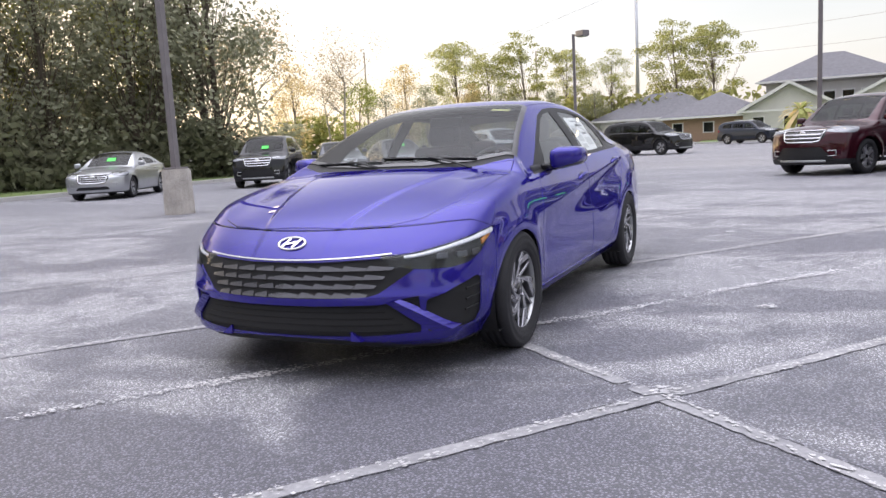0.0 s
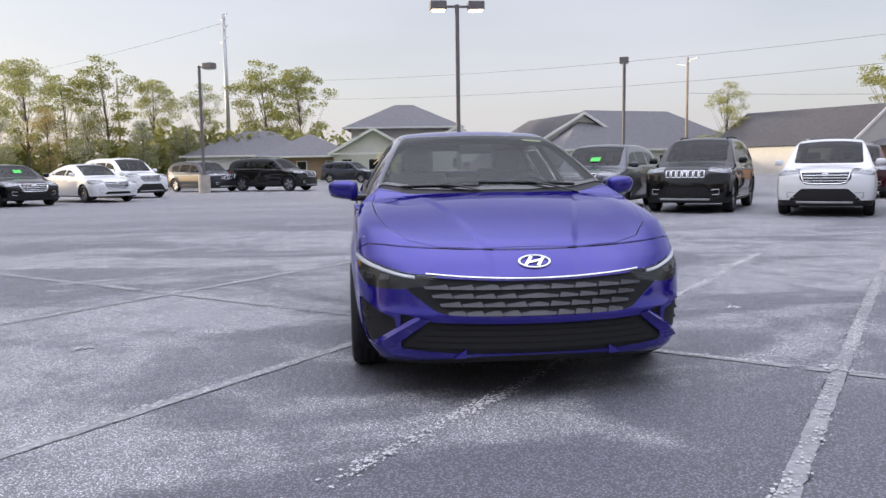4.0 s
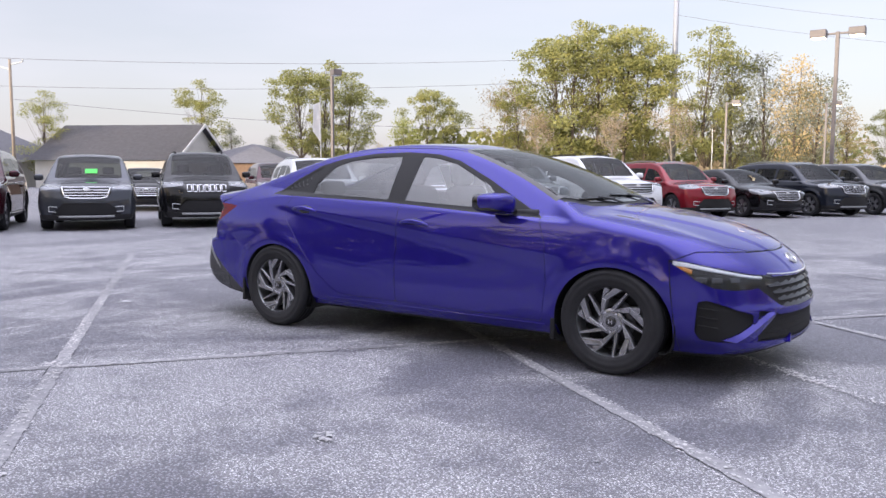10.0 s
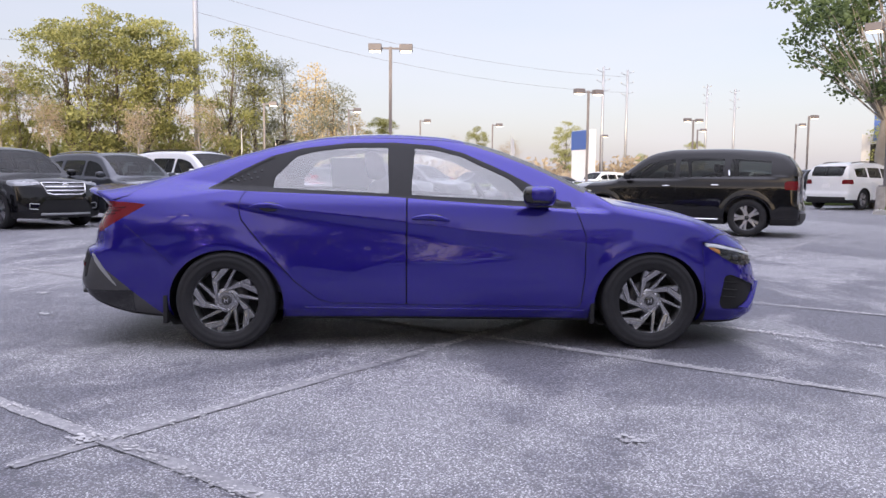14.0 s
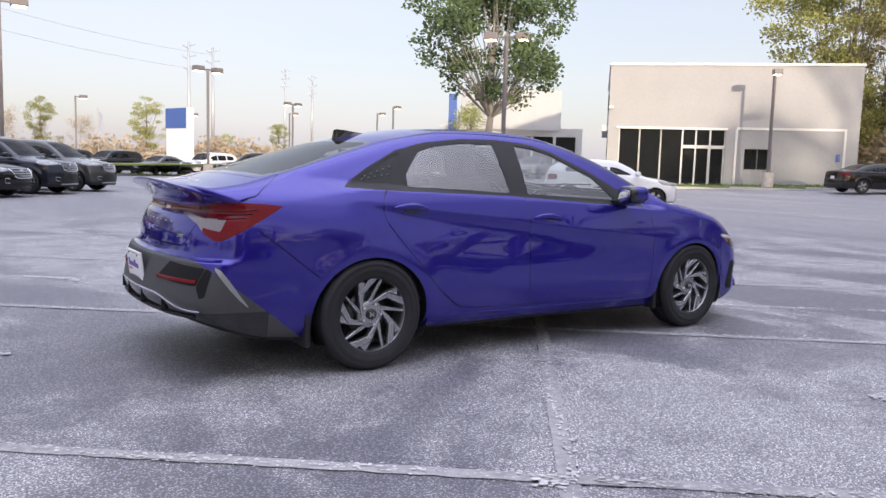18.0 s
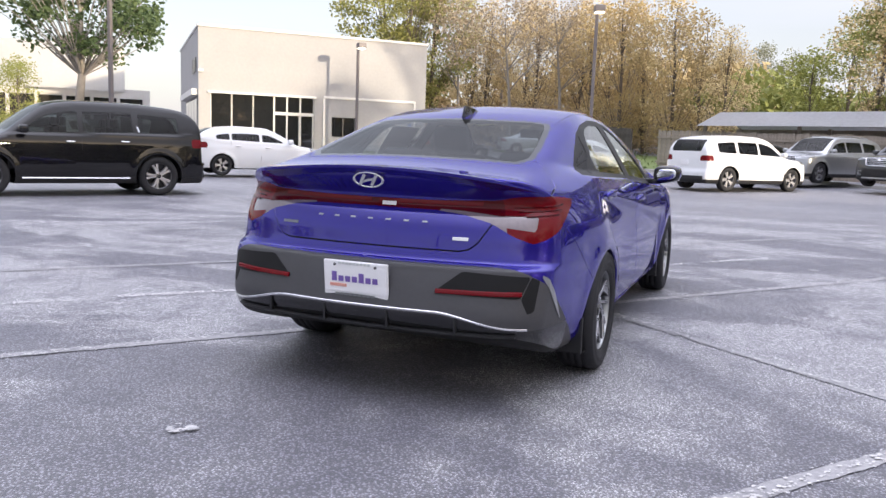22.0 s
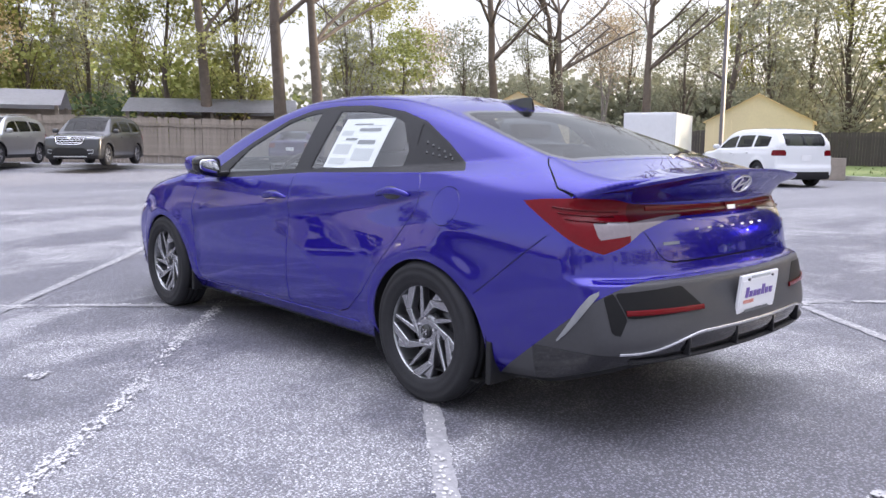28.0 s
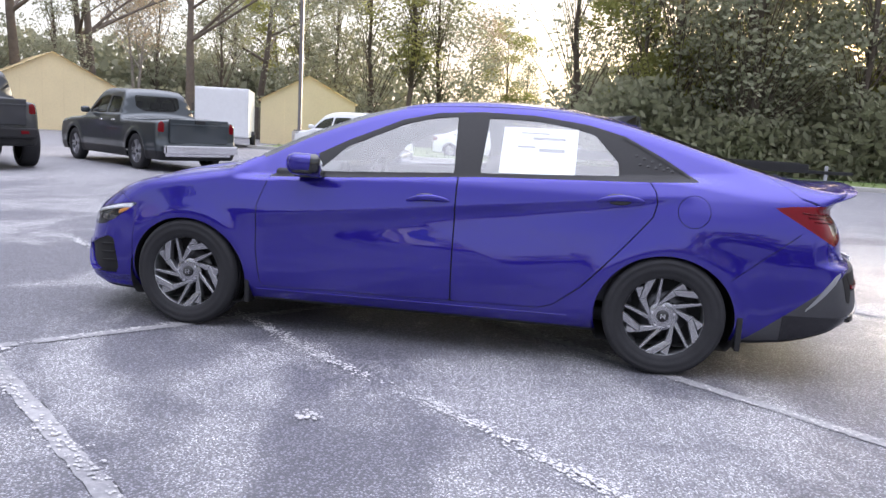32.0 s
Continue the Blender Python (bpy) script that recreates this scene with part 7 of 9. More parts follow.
# ---- verges, kerbs, lawns ----
def kerb(name, pts, w=0.16, h=0.13):
    bm = bmesh.new()
    for (x0, y0), (x1, y1) in zip(pts[:-1], pts[1:]):
        d = Vector((x1 - x0, y1 - y0, 0))
        n = max(1, int(d.length / 3))
        for i in range(n):
            a, b = Vector((x0, y0, 0)) + d * (i / n), Vector((x0, y0, 0)) + d * ((i + 0.995) / n)
            zz = min(ground_z(a.x), ground_z(b.x))
            m_ = Matrix.Translation(((a.x + b.x) / 2, (a.y + b.y) / 2, zz)) @ Matrix.Rotation(math.atan2(d.y, d.x), 4, "Z")
            b_box(bm, -(b - a).length / 2, (b - a).length / 2, -w / 2, w / 2, -0.2, h + 0.02, 0.02, m_)
    return tagged(part(name, bm, M["kerb"]), "pale concrete kerb along the lot", "kerb", kind="structure")


def grass_patch(name, poly, h=0.09, seed=3, blades=2500):
    o = sheet(name, poly, 0.0, M["grass"], "short winter grass beside the lot", "grass", up=h)
    rnd = random.Random(seed)
    xs, ys = [p[0] for p in poly], [p[1] for p in poly]
    V, F = [], []
    while len(F) < blades:
        x, y = rnd.uniform(min(xs), max(xs)), rnd.uniform(min(ys), max(ys))
        if sdf_poly(np.array([(x, y)]), poly)[0] > -0.05:
            continue
        a, s, hh = rnd.uniform(0, 6.3), rnd.uniform(0.03, 0.07), rnd.uniform(0.05, 0.16)
        z = ground_z(x, y) + h
        k = len(V)
        V += [(x - s * math.cos(a), y - s * math.sin(a), z - 0.01), (x + s * math.cos(a), y + s * math.sin(a), z - 0.01), (x + rnd.uniform(-0.05, 0.05), y + rnd.uniform(-0.05, 0.05), z + hh)]
        F.append((k, k + 1, k + 2))
    tagged(obj(name.replace("lawn", "grass_tufts"), V, F, M["grass"], smooth=False), "loose tufts of dry green grass", "grass", kind="stuff")
    return o


grass_patch("lawn_south", [(-48, -6.5), (-30, -19.5), (-8, -22.2), (14, -26.5), (16, -75), (-75, -75), (-75, -8)], 0.08, 3, 5000)
kerb("kerb_south", [(-48, -6.5), (-30, -19.5), (-8, -22.2), (14, -26.5)])
grass_patch("lawn_west", [(-60, -6), (-62, 30), (-140, 42), (-140, -12)], 0.10, 4, 3000)
kerb("kerb_west", [(-60, -6), (-62, 30)])
grass_patch("lawn_showroom", [(27.0, 26.5), (37.5, 15.8), (39.3, 17.6), (29.2, 28.4)], 0.12, 5, 900)
kerb("kerb_showroom", [(27.0, 26.5), (37.5, 15.8)])
grass_patch("lawn_east", [(33, 7.5), (46, 16.0), (75, 22), (80, -10), (36, -4), (30, 1.5)], 0.12, 6, 3000)
kerb("kerb_east", [(33, 7.5), (30, 1.5), (36, -4)])
kerb("kerb_fence", [(30, 1.0), (22.8, -9.8), (20.8, -12.0), (17.5, -15.5)])
grass_patch("lawn_island", [(9.0, 30.5), (21.5, 25.5), (22.5, 27.0), (10, 32.5)], 0.10, 7, 900)
grass_patch("lawn_tree", [(15.2, 19.2), (18.5, 22.6), (20.5, 21.6), (17.0, 18.2)], 0.10, 8, 500)
kerb("kerb_tree", [(15.2, 19.2), (18.5, 22.6), (20.5, 21.6), (17.0, 18.2), (15.2, 19.2)])
grass_patch("lawn_north", [(-20, 40), (60, 62), (62, 66), (-22, 44)], 0.10, 9, 1500)

# ---- lamp posts, poles, wires ----
def lamp_post(x, y, h, heads, turn, base=True, label="bronze parking lot lamp post on a concrete footing", tone="pole", lean=0.0, glow=True):
    z0 = ground_z(x, y)
    p = thing("lamp_post", pose(x, y, z0), label, "lamp post", "parking lot lamp posts")
    if base:
        bm = bmesh.new()
        bmesh.ops.create_cone(bm, cap_ends=True, segments=20, radius1=0.30, radius2=0.285, depth=0.95, matrix=Matrix.Translation((0, 0, 0.425)))
        bmesh.ops.bevel(bm, geom=[e for e in bm.edges if all(v.co.z > 0.8 for v in e.verts)], offset=0.025, segments=2, affect="EDGES")
        part("footing", bm, M["concrete"], p, smooth=False)
    bm = bmesh.new()
    b_box(bm, -0.17, 0.17, -0.17, 0.17, 0.90 if base else 0.0, 0.94 if base else 0.05, 0.01)
    part("base_plate", bm, M[tone], p)
    bm = bmesh.new()
    b_box(bm, -0.065, 0.065, -0.065, 0.065, 0.90 if base else 0.0, h - 0.12, 0.012)
    part("shaft", bm, M[tone], p)
    for i in range(heads):
        a = radians(turn + (180 * i if heads == 2 else 90 * i))
        m_ = Matrix.Rotation(a, 4, "Z")
        bm = bmesh.new()
        b_box(bm, 0.0, 0.45, -0.035, 0.035, h - 0.22, h - 0.15, 0.006, m_)
        part("arm", bm, M[tone], p)
        bm = bmesh.new()
        b_box(bm, 0.36, 0.90, -0.22, 0.22, h - 0.30, h - 0.02, 0.03, m_)
        hd = part("lamp_head", bm, M[tone], p)
        bm = bmesh.new()
        b_box(bm, 0.41, 0.85, -0.18, 0.18, h - 0.33, h - 0.295, 0.01, m_)
        part("lens", bm, M["lamp_lens"] if glow else M["white_lens"], hd, "warm lit lens")
    return p


lamp_post(-6.70, -9.25, 7.6, 2, 30)
lamp_post(-20.45, 2.55, 6.6, 2, 90)
lamp_post(-34.05, -8.5, 6.35, 1, 60, glow=False)
lamp_post(-32.4, 12.46, 6.35, 1, -20, glow=False)
lamp_post(-23.1, 24.26, 6.35, 1, -30, glow=False)
lamp_post(-0.96, 26.6, 6.55, 2, 0)
lamp_post(10.24, 39.6, 6.35, 2, 20)
lamp_post(16.2, 20.3, 6.5, 2, 135)
lamp_post(33.8, 20.0, 6.2, 1, -135)
lamp_post(29.5, 5.79, 7.1, 1, 200)
lamp_post(10.6, -23.9, 7.6, 1, 120, label="tall bronze lamp post near the sheds")
for x, y, h, n, a in ((0.8, 62, 6.2, 1, 10), (7.5, 66, 6.2, 1, 10), (-4.6, 52, 6.2, 1, 10), (24, 60, 6.2, 2, 20), (33, 58, 6.2, 1, 20), (22, 84, 6.2, 1, 20), (-10, 48, 6.2, 1, 0), (42, 52, 6.2, 1, 0), (30, 75, 6.2, 1, 0), (38, 70, 6.2, 1, 0), (46, 66, 6.2, 1, 0)):
    lamp_post(x, y, h, n, a, base=False, label="distant bronze lamp post by the road")


def utility_pole(x, y, h, arms, tone, r=0.16, label="tall utility pole with crossarms"):
    z0 = ground_z(x, y)
    p = thing("utility_pole", pose(x, y, z0), label, "utility pole", "utility poles")
    bm = bmesh.new()
    b_tube(bm, (0, 0, -0.2), (0, 0, h), r, r * 0.62, 14)
    part("shaft", bm, M[tone], p, smooth=True)
    for i in range(arms):
        bm = bmesh.new()
        z = h - 0.4 - i * 1.3
        b_tube(bm, (0, 0, z), (0.9, 0.5, z + 0.2), 0.04, n=6)
        b_tube(bm, (0, 0, z - 0.35), (-0.9, -0.5, z - 0.1), 0.04, n=6)
        part("crossarm", bm, M["galv"], p)
        for q in (1, -1):
            V, F = lathe([(0.01, 0.0), (0.07, 0.02), (0.05, 0.06), (0.07, 0.10), (0.03, 0.16), (0.001, 0.17)], 10, "z")
            obj("insulator", [(a + 0.9 * q, b + 0.5 * q, c + z + (0.2 if q > 0 else -0.1)) for a, b, c in V], F, M["galv"], p)
    return p


def at(ex, ey, az_, d):
    return polar(ex, ey, az_, d)


UP = [(*at(5.26, 2.27, -169.0, 95), 19, 3, "galv", 0.30), (*at(5.26, 2.27, -149.7, 100), 13, 1, "woodpole", 0.15), (*at(5.26, 2.27, -162.0, 100), 12, 1, "woodpole", 0.15),
      (*at(5.4, -2.58, 155.1, 70), 10, 1, "woodpole", 0.15), (*at(0.6, -5.95, 105.4, 78), 22, 3, "galv", 0.34), (*at(0.6, -5.95, 110.5, 76), 9.5, 0, "woodpole", 0.2),
      (*at(0.6, -5.95, 74.8, 105), 15, 3, "galv", 0.22), (*at(0.6, -5.95, 67.5, 130), 14, 3, "galv", 0.22), (*at(-4.12, -4.03, 73.6, 100), 15, 3, "galv", 0.22), (*at(-4.12, -4.03, 67.2, 140), 16, 3, "galv", 0.22), (*at(0.6, -5.95, 115.5, 90), 8, 0, "woodpole", 0.15)]
for x, y, h, n, tone, r in UP:
    utility_pole(x, y, h, n, tone, r)


def wire(p0, p1, sag=0.8, r=0.02):
    bm = bmesh.new()
    p0, p1 = Vector(p0), Vector(p1)
    pts = [p0.lerp(p1, i / 16) - Vector((0, 0, sag * 4 * (i / 16) * (1 - i / 16))) for i in range(17)]
    prev = None
    for q in pts:
        side = Vector((-(p1 - p0).y, (p1 - p0).x, 0)).normalized()
        cur = [bm.verts.new(q + side * (r * 0.6 * math.cos(k * 2.0944)) + Vector((0, 0, r * 0.6 * math.sin(k * 2.0944)))) for k in range(3)]
        if prev:
            for k in range(3):
                bm.faces.new((prev[k], prev[(k + 1) % 3], cur[(k + 1) % 3], cur[k]))
        prev = cur
    tagged(part("overhead_wire", bm, M["pole"]), "thin dark overhead power wire", "wire", "overhead wires")


a0, a1, a2, a3 = UP[0], UP[4], UP[6], UP[3]
for dz in (0.6, 2.6):
    wire((a0[0], a0[1], a0[2] - 7 - dz), (a1[0], a1[1], 13.5 - dz), 2.5, 0.025)
    wire((a1[0], a1[1], a1[2] - 3 - dz), (a2[0], a2[1], a2[2] - dz), 1.5, 0.025)
wire((a1[0], a1[1], 6.0), (a3[0], a3[1], 7.0), 1.0, 0.03)
wire((a0[0], a0[1], 18.0), (a0[0] - 80, a0[1] - 90, 17.5), 2.0, 0.03)

# ---- sign by the road ----
M["sign_blue"] = mat("sign_blue", (0.055, 0.11, 0.34), 0.4, var=0.08)
M["sign_white"] = mat("sign_white", (0.68, 0.69, 0.72), 0.5, var=0.06)
sx, sy = 16.2, 67.5
sg = thing("road_sign", pose(sx, sy, 0.1, 0, 0, 195), "blue and white dealer sign by the road", "sign")
box("post", -0.25, 0.25, -1.70, 1.35, 0, 3.9, M["sign_white"], sg, 0.03)
box("panel", -0.3, 0.3, -1.75, 1.75, 3.8, 5.6, M["sign_blue"], sg, 0.05)
box("border", -0.28, 0.28, 1.75, 2.1, 0.0, 5.6, M["sign_white"], sg, 0.03)
box("print_bar", -0.33, -0.29, -1.0, 1.0, 4.1, 4.3, M["sign_white"], sg)
V, F = superquad(-0.31, 0, 4.9, 0.03, 0.8, 0.42, 1.0, 10)
obj("badge_shape", V, F, M["sign_white"], sg)
for x, y in ((9.2, 66.0), (-4.2, 52.0), (-24.2, 24.6), (-14.5, 62)):
    fl = thing("feather_banner", pose(x, y, 0, 0, 0, 200), "faded sales banner on a pole", "banner", "sales banners")
    bm = bmesh.new()
    b_tube(bm, (0, 0, 0), (0, 0, 5.2), 0.03, n=8)
    part("mast", bm, M["galv"], fl)
    bm = bmesh.new()
    vs = [bm.verts.new(q) for q in ((0, 0.05, 4.9), (0.08, 0.75, 4.7), (0.03, 0.95, 3.4), (0.0, 0.05, 2.9))]
    f = bm.faces.new(vs)
    bmesh.ops.solidify(bm, geom=[f], thickness=0.02)
    part("cloth", bm, M["sign_white"], fl)

# ---- buildings ----
M["stucco"] = mat("pale_stucco", (0.37, 0.365, 0.37), 0.9, var=0.07, scale=0.6, bump=0.15, bscale=40)
M["stucco_trim"] = mat("white_trim", (0.70, 0.69, 0.67), 0.7, var=0.05)
M["glazing"] = mat("shop_glazing", (0.015, 0.016, 0.018), 0.03, var=0.0, coat=0.4)
M["shingle"] = mat("grey_shingles", (0.155, 0.152, 0.165), 0.9, var=0.25, scale=3, bump=0.5, bscale=8)
M["siding"] = mat("pale_siding", (0.60, 0.58, 0.55), 0.8, var=0.08, scale=2)
M["brick_tan"] = mat("tan_brick", (0.30, 0.20, 0.14), 0.9, var=0.2, scale=6, bump=0.4)
M["shed_tan"] = mat("tan_canvas", (0.74, 0.62, 0.38), 0.75, var=0.07, scale=1)
M["tin"] = mat("weathered_tin_roof", (0.42, 0.42, 0.43), 0.5, 0.4, var=0.2)
M["fence_wood"] = mat("weathered_fence_wood", (0.30, 0.26, 0.22), 0.9, var=0.3, scale=5, bump=0.4)
M["fence_dark"] = mat("old_dark_fence_wood", (0.085, 0.075, 0.068), 0.9, var=0.35, scale=5)

A, B = Vector((29.6, 27.6, 0)), Vector((39.0, 18.1, 0))
fd = (B - A).normalized()
fl_len = (B - A).length
ang = math.degrees(math.atan2(fd.y, fd.x))
zg = 0.55
shop = thing("showroom", pose(A.x, A.y, zg, 0, 0, ang), "pale stucco showroom with dark storefront glazing", "building")
TOPZ = 6.65
# local x along the front, y away from the viewer
def shop_wall(name, x0, x1, z0, z1, y0=0.0, y1=0.3, mm="stucco"):
    return box(name, x0, x1, y0, y1, z0, z1, M[mm], shop)
Lf = fl_len
S = lambda px: (px - 910) / (1328 - 910) * Lf
shop_wall("front_wall", 0, S(930), -0.6, TOPZ)
shop_wall("front_wall", S(930), S(1112), 3.15, TOPZ)
shop_wall("front_wall", S(1112), S(1145), -0.6, TOPZ)
shop_wall("front_wall", S(1145), S(1190), -0.6, 0.95)
shop_wall("front_wall", S(1145), S(1190), 2.1, TOPZ)
shop_wall("front_wall", S(1190), Lf, -0.6, TOPZ)
shop_wall("side_wall", 0, 0.3, -0.6, TOPZ, 0.3, 14)
shop_wall("side_wall", Lf - 0.3, Lf, -0.6, TOPZ, 0.3, 14)
shop_wall("back_wall", 0, Lf, -0.6, TOPZ, 14, 14.3)
box("roof", 0.3, Lf - 0.3, 0.3, 14, TOPZ - 0.6, TOPZ - 0.4, M["tin"], shop)
box("parapet_cap", -0.06, Lf + 0.06, -0.06, 0.34, TOPZ, TOPZ + 0.14, M["stucco_trim"], shop, 0.02)
box("parapet_cap", -0.06, 0.36, 0.34, 14.3, TOPZ, TOPZ + 0.14, M["stucco_trim"], shop, 0.02)
box("header_band", S(1130), S(1308), -0.05, 0.0, 3.15, 3.28, M["stucco_trim"], shop)
for px in (1130, 1306):
    box("pilaster", S(px) - 0.06, S(px) + 0.06, -0.05, 0.0, -0.5, 3.15, M["stucco_trim"], shop)
box("canopy_soffit", S(925), S(1115), -0.12, 0.0, 3.1, 3.22, M["stucco_trim"], shop)
for i, (p0, p1) in enumerate(((930, 966), (966, 1003), (1003, 1040))):
    w = box("storefront_pane", S(p0) + 0.04, S(p1) - 0.04, 0.14, 0.18, 0.05, 3.1, M["glazing"], shop)
    for q in (p0, p1):
        box("mullion", S(q) - 0.045, S(q) + 0.045, 0.08, 0.2, -0.1, 3.15, M["stucco_trim"], shop)
for p0, p1 in ((1040, 1063), (1063, 1087), (1087, 1112)):
    box("transom_pane", S(p0) + 0.05, S(p1) - 0.05, 0.14, 0.18, 2.25, 3.1, M["glazing"], shop)
    box("mullion", S(p1) - 0.045, S(p1) + 0.045, 0.07, 0.2, -0.1, 3.15, M["stucco_trim"], shop)
for p0, p1 in ((1040, 1087), (1087, 1112)):
    box("door_pane", S(p0) + 0.09, S(p1) - 0.09, 0.15, 0.19, 0.12, 2.05, M["glazing"], shop)
    box("door_frame", S(p0), S(p1), 0.07, 0.2, 2.07, 2.24, M["stucco_trim"], shop)
    box("door_frame", S(p1) - 0.08, S(p1) + 0.02, 0.07, 0.21, -0.1, 2.2, M["stucco_trim"], shop)
box("threshold", S(930), S(1112), -0.02, 0.25, -0.6, 0.05, M["stucco_trim"], shop)
box("window_pane", S(1147), S(1188), 0.12, 0.16, 0.97, 2.08, M["glazing"], shop)
box("window_mullion", S(1167) - 0.03, S(1167) + 0.03, 0.08, 0.17, 0.95, 2.1, M["rim_dark"], shop)
box("wall_lamp", -0.02, 0.25, -0.25, 0.0, 4.2, 4.35, M["stucco_trim"], shop, 0.02)
for y0, y1 in ((0.8, 2.6), (2.8, 4.6), (4.8, 6.6), (6.8, 8.6)):
    box("side_pane", -0.03, -0.01, y0, y1, 0.1, 2.8, M["glazing"], shop)
box("side_canopy", -0.35, 0.0, 0.2, 9.5, 2.95, 3.3, M["stucco_trim"], shop, 0.02)
for i in range(3):
    box("sign_bar", -0.06, -0.01, 1.2 + i * 0.9, 1.85 + i * 0.9, 4.3, 5.1, M["rim_dark"], shop)
box("wall_sign", Lf - 1.1, Lf - 0.9, -0.06, -0.02, 1.5, 1.9, M["sign_blue"], shop)

# second building behind, with a bright curved fascia
bx, by = at(-4.12, -4.03, 50.5, 66)
ann = thing("service_building", pose(bx, by, 0.7, 0, 0, -42), "low white building with a tall bright fascia", "building")
box("wall", -6.0, 6.0, 0, 9, -1, 3.9, M["siding"], ann)
bm = bmesh.new()
prev = None
for i in range(13):
    xx = -4.2 + 8.4 * i / 12
    yy = -0.9 * math.sin(math.pi * i / 12)
    cur = [bm.verts.new((xx, yy, 3.7)), bm.verts.new((xx, yy, 7.0))]
    if prev:
        bm.faces.new((prev[0], cur[0], cur[1], prev[1]))
    prev = cur
bmesh.ops.solidify(bm, geom=bm.faces[:], thickness=0.3)
part("fascia", bm, M["stucco_trim"], ann)
for i in range(6):
    box("pane", -5.4 + i * 1.85, -3.8 + i * 1.85, -0.04, -0.01, 0.6, 3.2, M["glazing"], ann)
box("blue_banner", -5.2, -4.5, -0.25, -0.1, 3.4, 6.6, M["sign_blue"], ann, 0.03)


def house(x, y, turn, w, d, wh, rh, hip, label, wall="siding", over=0.5, z=None, windows=3, gable_face=True):
    h = thing("house", pose(x, y, ground_z(x, y) if z is None else z, 0, 0, turn), label, "house", "houses beyond the lot")
    box("wall", -d / 2, d / 2, -w / 2, w / 2, -0.5, wh, M[wall], h)
    bm = bmesh.new()
    D, W_ = d / 2 + over, w / 2 + over
    if hip:
        r = max(W_ - D, 0.0)
        base = [bm.verts.new(q) for q in ((-D, -W_, wh), (D, -W_, wh), (D, W_, wh), (-D, W_, wh))]
        p, q = bm.verts.new((0, -r, wh + rh)), bm.verts.new((0, r + 0.01, wh + rh))
        for f in ((base[0], base[1], p), (base[1], base[2], q, p), (base[2], base[3], q), (base[3], base[0], p, q)):
            bm.faces.new(f)
        bm.faces.new(base[::-1])
    else:
        # gable end faces local +x
        b_ = [bm.verts.new(q) for q in ((-D, -W_, wh), (D, -W_, wh), (D, 0, wh + rh), (-D, 0, wh + rh), (D, W_, wh), (-D, W_, wh))]
        for f in ((b_[0], b_[1], b_[2], b_[3]), (b_[3], b_[2], b_[4], b_[5])):
            bm.faces.new(f)
        bmesh.ops.solidify(bm, geom=bm.faces[:], thickness=0.22)
        for xx in (d / 2 - 0.15, -d / 2):
            g = bmesh.new()
            t = [g.verts.new(q) for q in ((xx, -w / 2, wh), (xx, w / 2, wh), (xx, 0, wh + rh * w / 2 / W_))]
            f = g.faces.new(t)
            r_ = bmesh.ops.extrude_face_region(g, geom=[f])
            bmesh.ops.translate(g, vec=(0.15, 0, 0), verts=[v for v in r_["geom"] if isinstance(v, bmesh.types.BMVert)])
            part("gable", g, M[wall], h)
        # pale verge boards along the gable's slopes
        for s_ in (-1, 1):
            vb = bmesh.new()
            q = [(D + 0.01, s_ * W_, wh - 0.26), (D + 0.01, s_ * W_, wh + 0.05), (D + 0.01, 0, wh + rh + 0.05), (D + 0.01, 0, wh + rh - 0.26)]
            fr_ = [vb.verts.new(v) for v in q]
            bk_ = [vb.verts.new((v[0] + 0.06, v[1], v[2])) for v in q]
            vb.faces.new(fr_); vb.faces.new(bk_[::-1])
            for i in range(4):
                vb.faces.new((fr_[i], bk_[i], bk_[(i + 1) % 4], fr_[(i + 1) % 4]))
            bmesh.ops.recalc_face_normals(vb, faces=vb.faces)
            part("verge_board", vb, M["stucco_trim"], h)
    bmesh.ops.recalc_face_normals(bm, faces=bm.faces)
    part("roof", bm, M["shingle"], h)
    for s_ in (-1, 1):
        box("fascia_board", d / 2 + over - 0.03, d / 2 + over + 0.03, min(0, s_ * W_), max(0, s_ * W_), wh - 0.12, wh + 0.06, M["stucco_trim"], h)
    for i in range(windows):
        yy = -w / 2 + w * (i + 0.5) / windows
        wn_ = box("window", d / 2 - 0.02, d / 2 + 0.03, yy - 0.55, yy + 0.55, wh * 0.35, wh * 0.80, M["stucco_trim"], h)
        box("pane", d / 2 + 0.02, d / 2 + 0.045, yy - 0.46, yy + 0.46, wh * 0.38, wh * 0.77, M["glazing"], wn_)
    return h


# group of houses to the west
house(-81.5, 4.3, -4, 11.0, 9.0, 5.3, 2.7, True, "white pavilion house with a grey hipped roof and clerestory", windows=7, over=0.9)
house(-78.0, 9.5, -4, 9.0, 10, 2.6, 2.6, False, "white house wing with a grey gable", "siding")
house(-77.5, 1.0, -4, 8.0, 9, 2.6, 2.5, False, "white house wing with a grey gable", "siding")
house(-80.0, -6.0, -8, 9.0, 9, 2.4, 2.5, True, "brick house wing with a grey hipped roof", "brick_tan")
house(-84.0, -12.0, -8, 13.0, 10, 2.6, 2.8, True, "tan house with a grey hipped roof", "siding")
house(-81.7, 21.5, 10, 13.0, 14, 2.6, 4.0, False, "white house with a steep grey gable", "siding", windows=2)
house(-79.0, 29.0, 16, 24.0, 13, 2.6, 4.4, True, "long low house with a grey roof", "siding")
house(-66.0, 43.0, 25, 11.0, 14, 2.6, 3.6, False, "white house with a grey gable front", "siding", windows=2)
house(-58.0, 52.0, 30, 14.0, 10, 2.4, 2.0, True, "low house with a dark roof", "brick_tan")
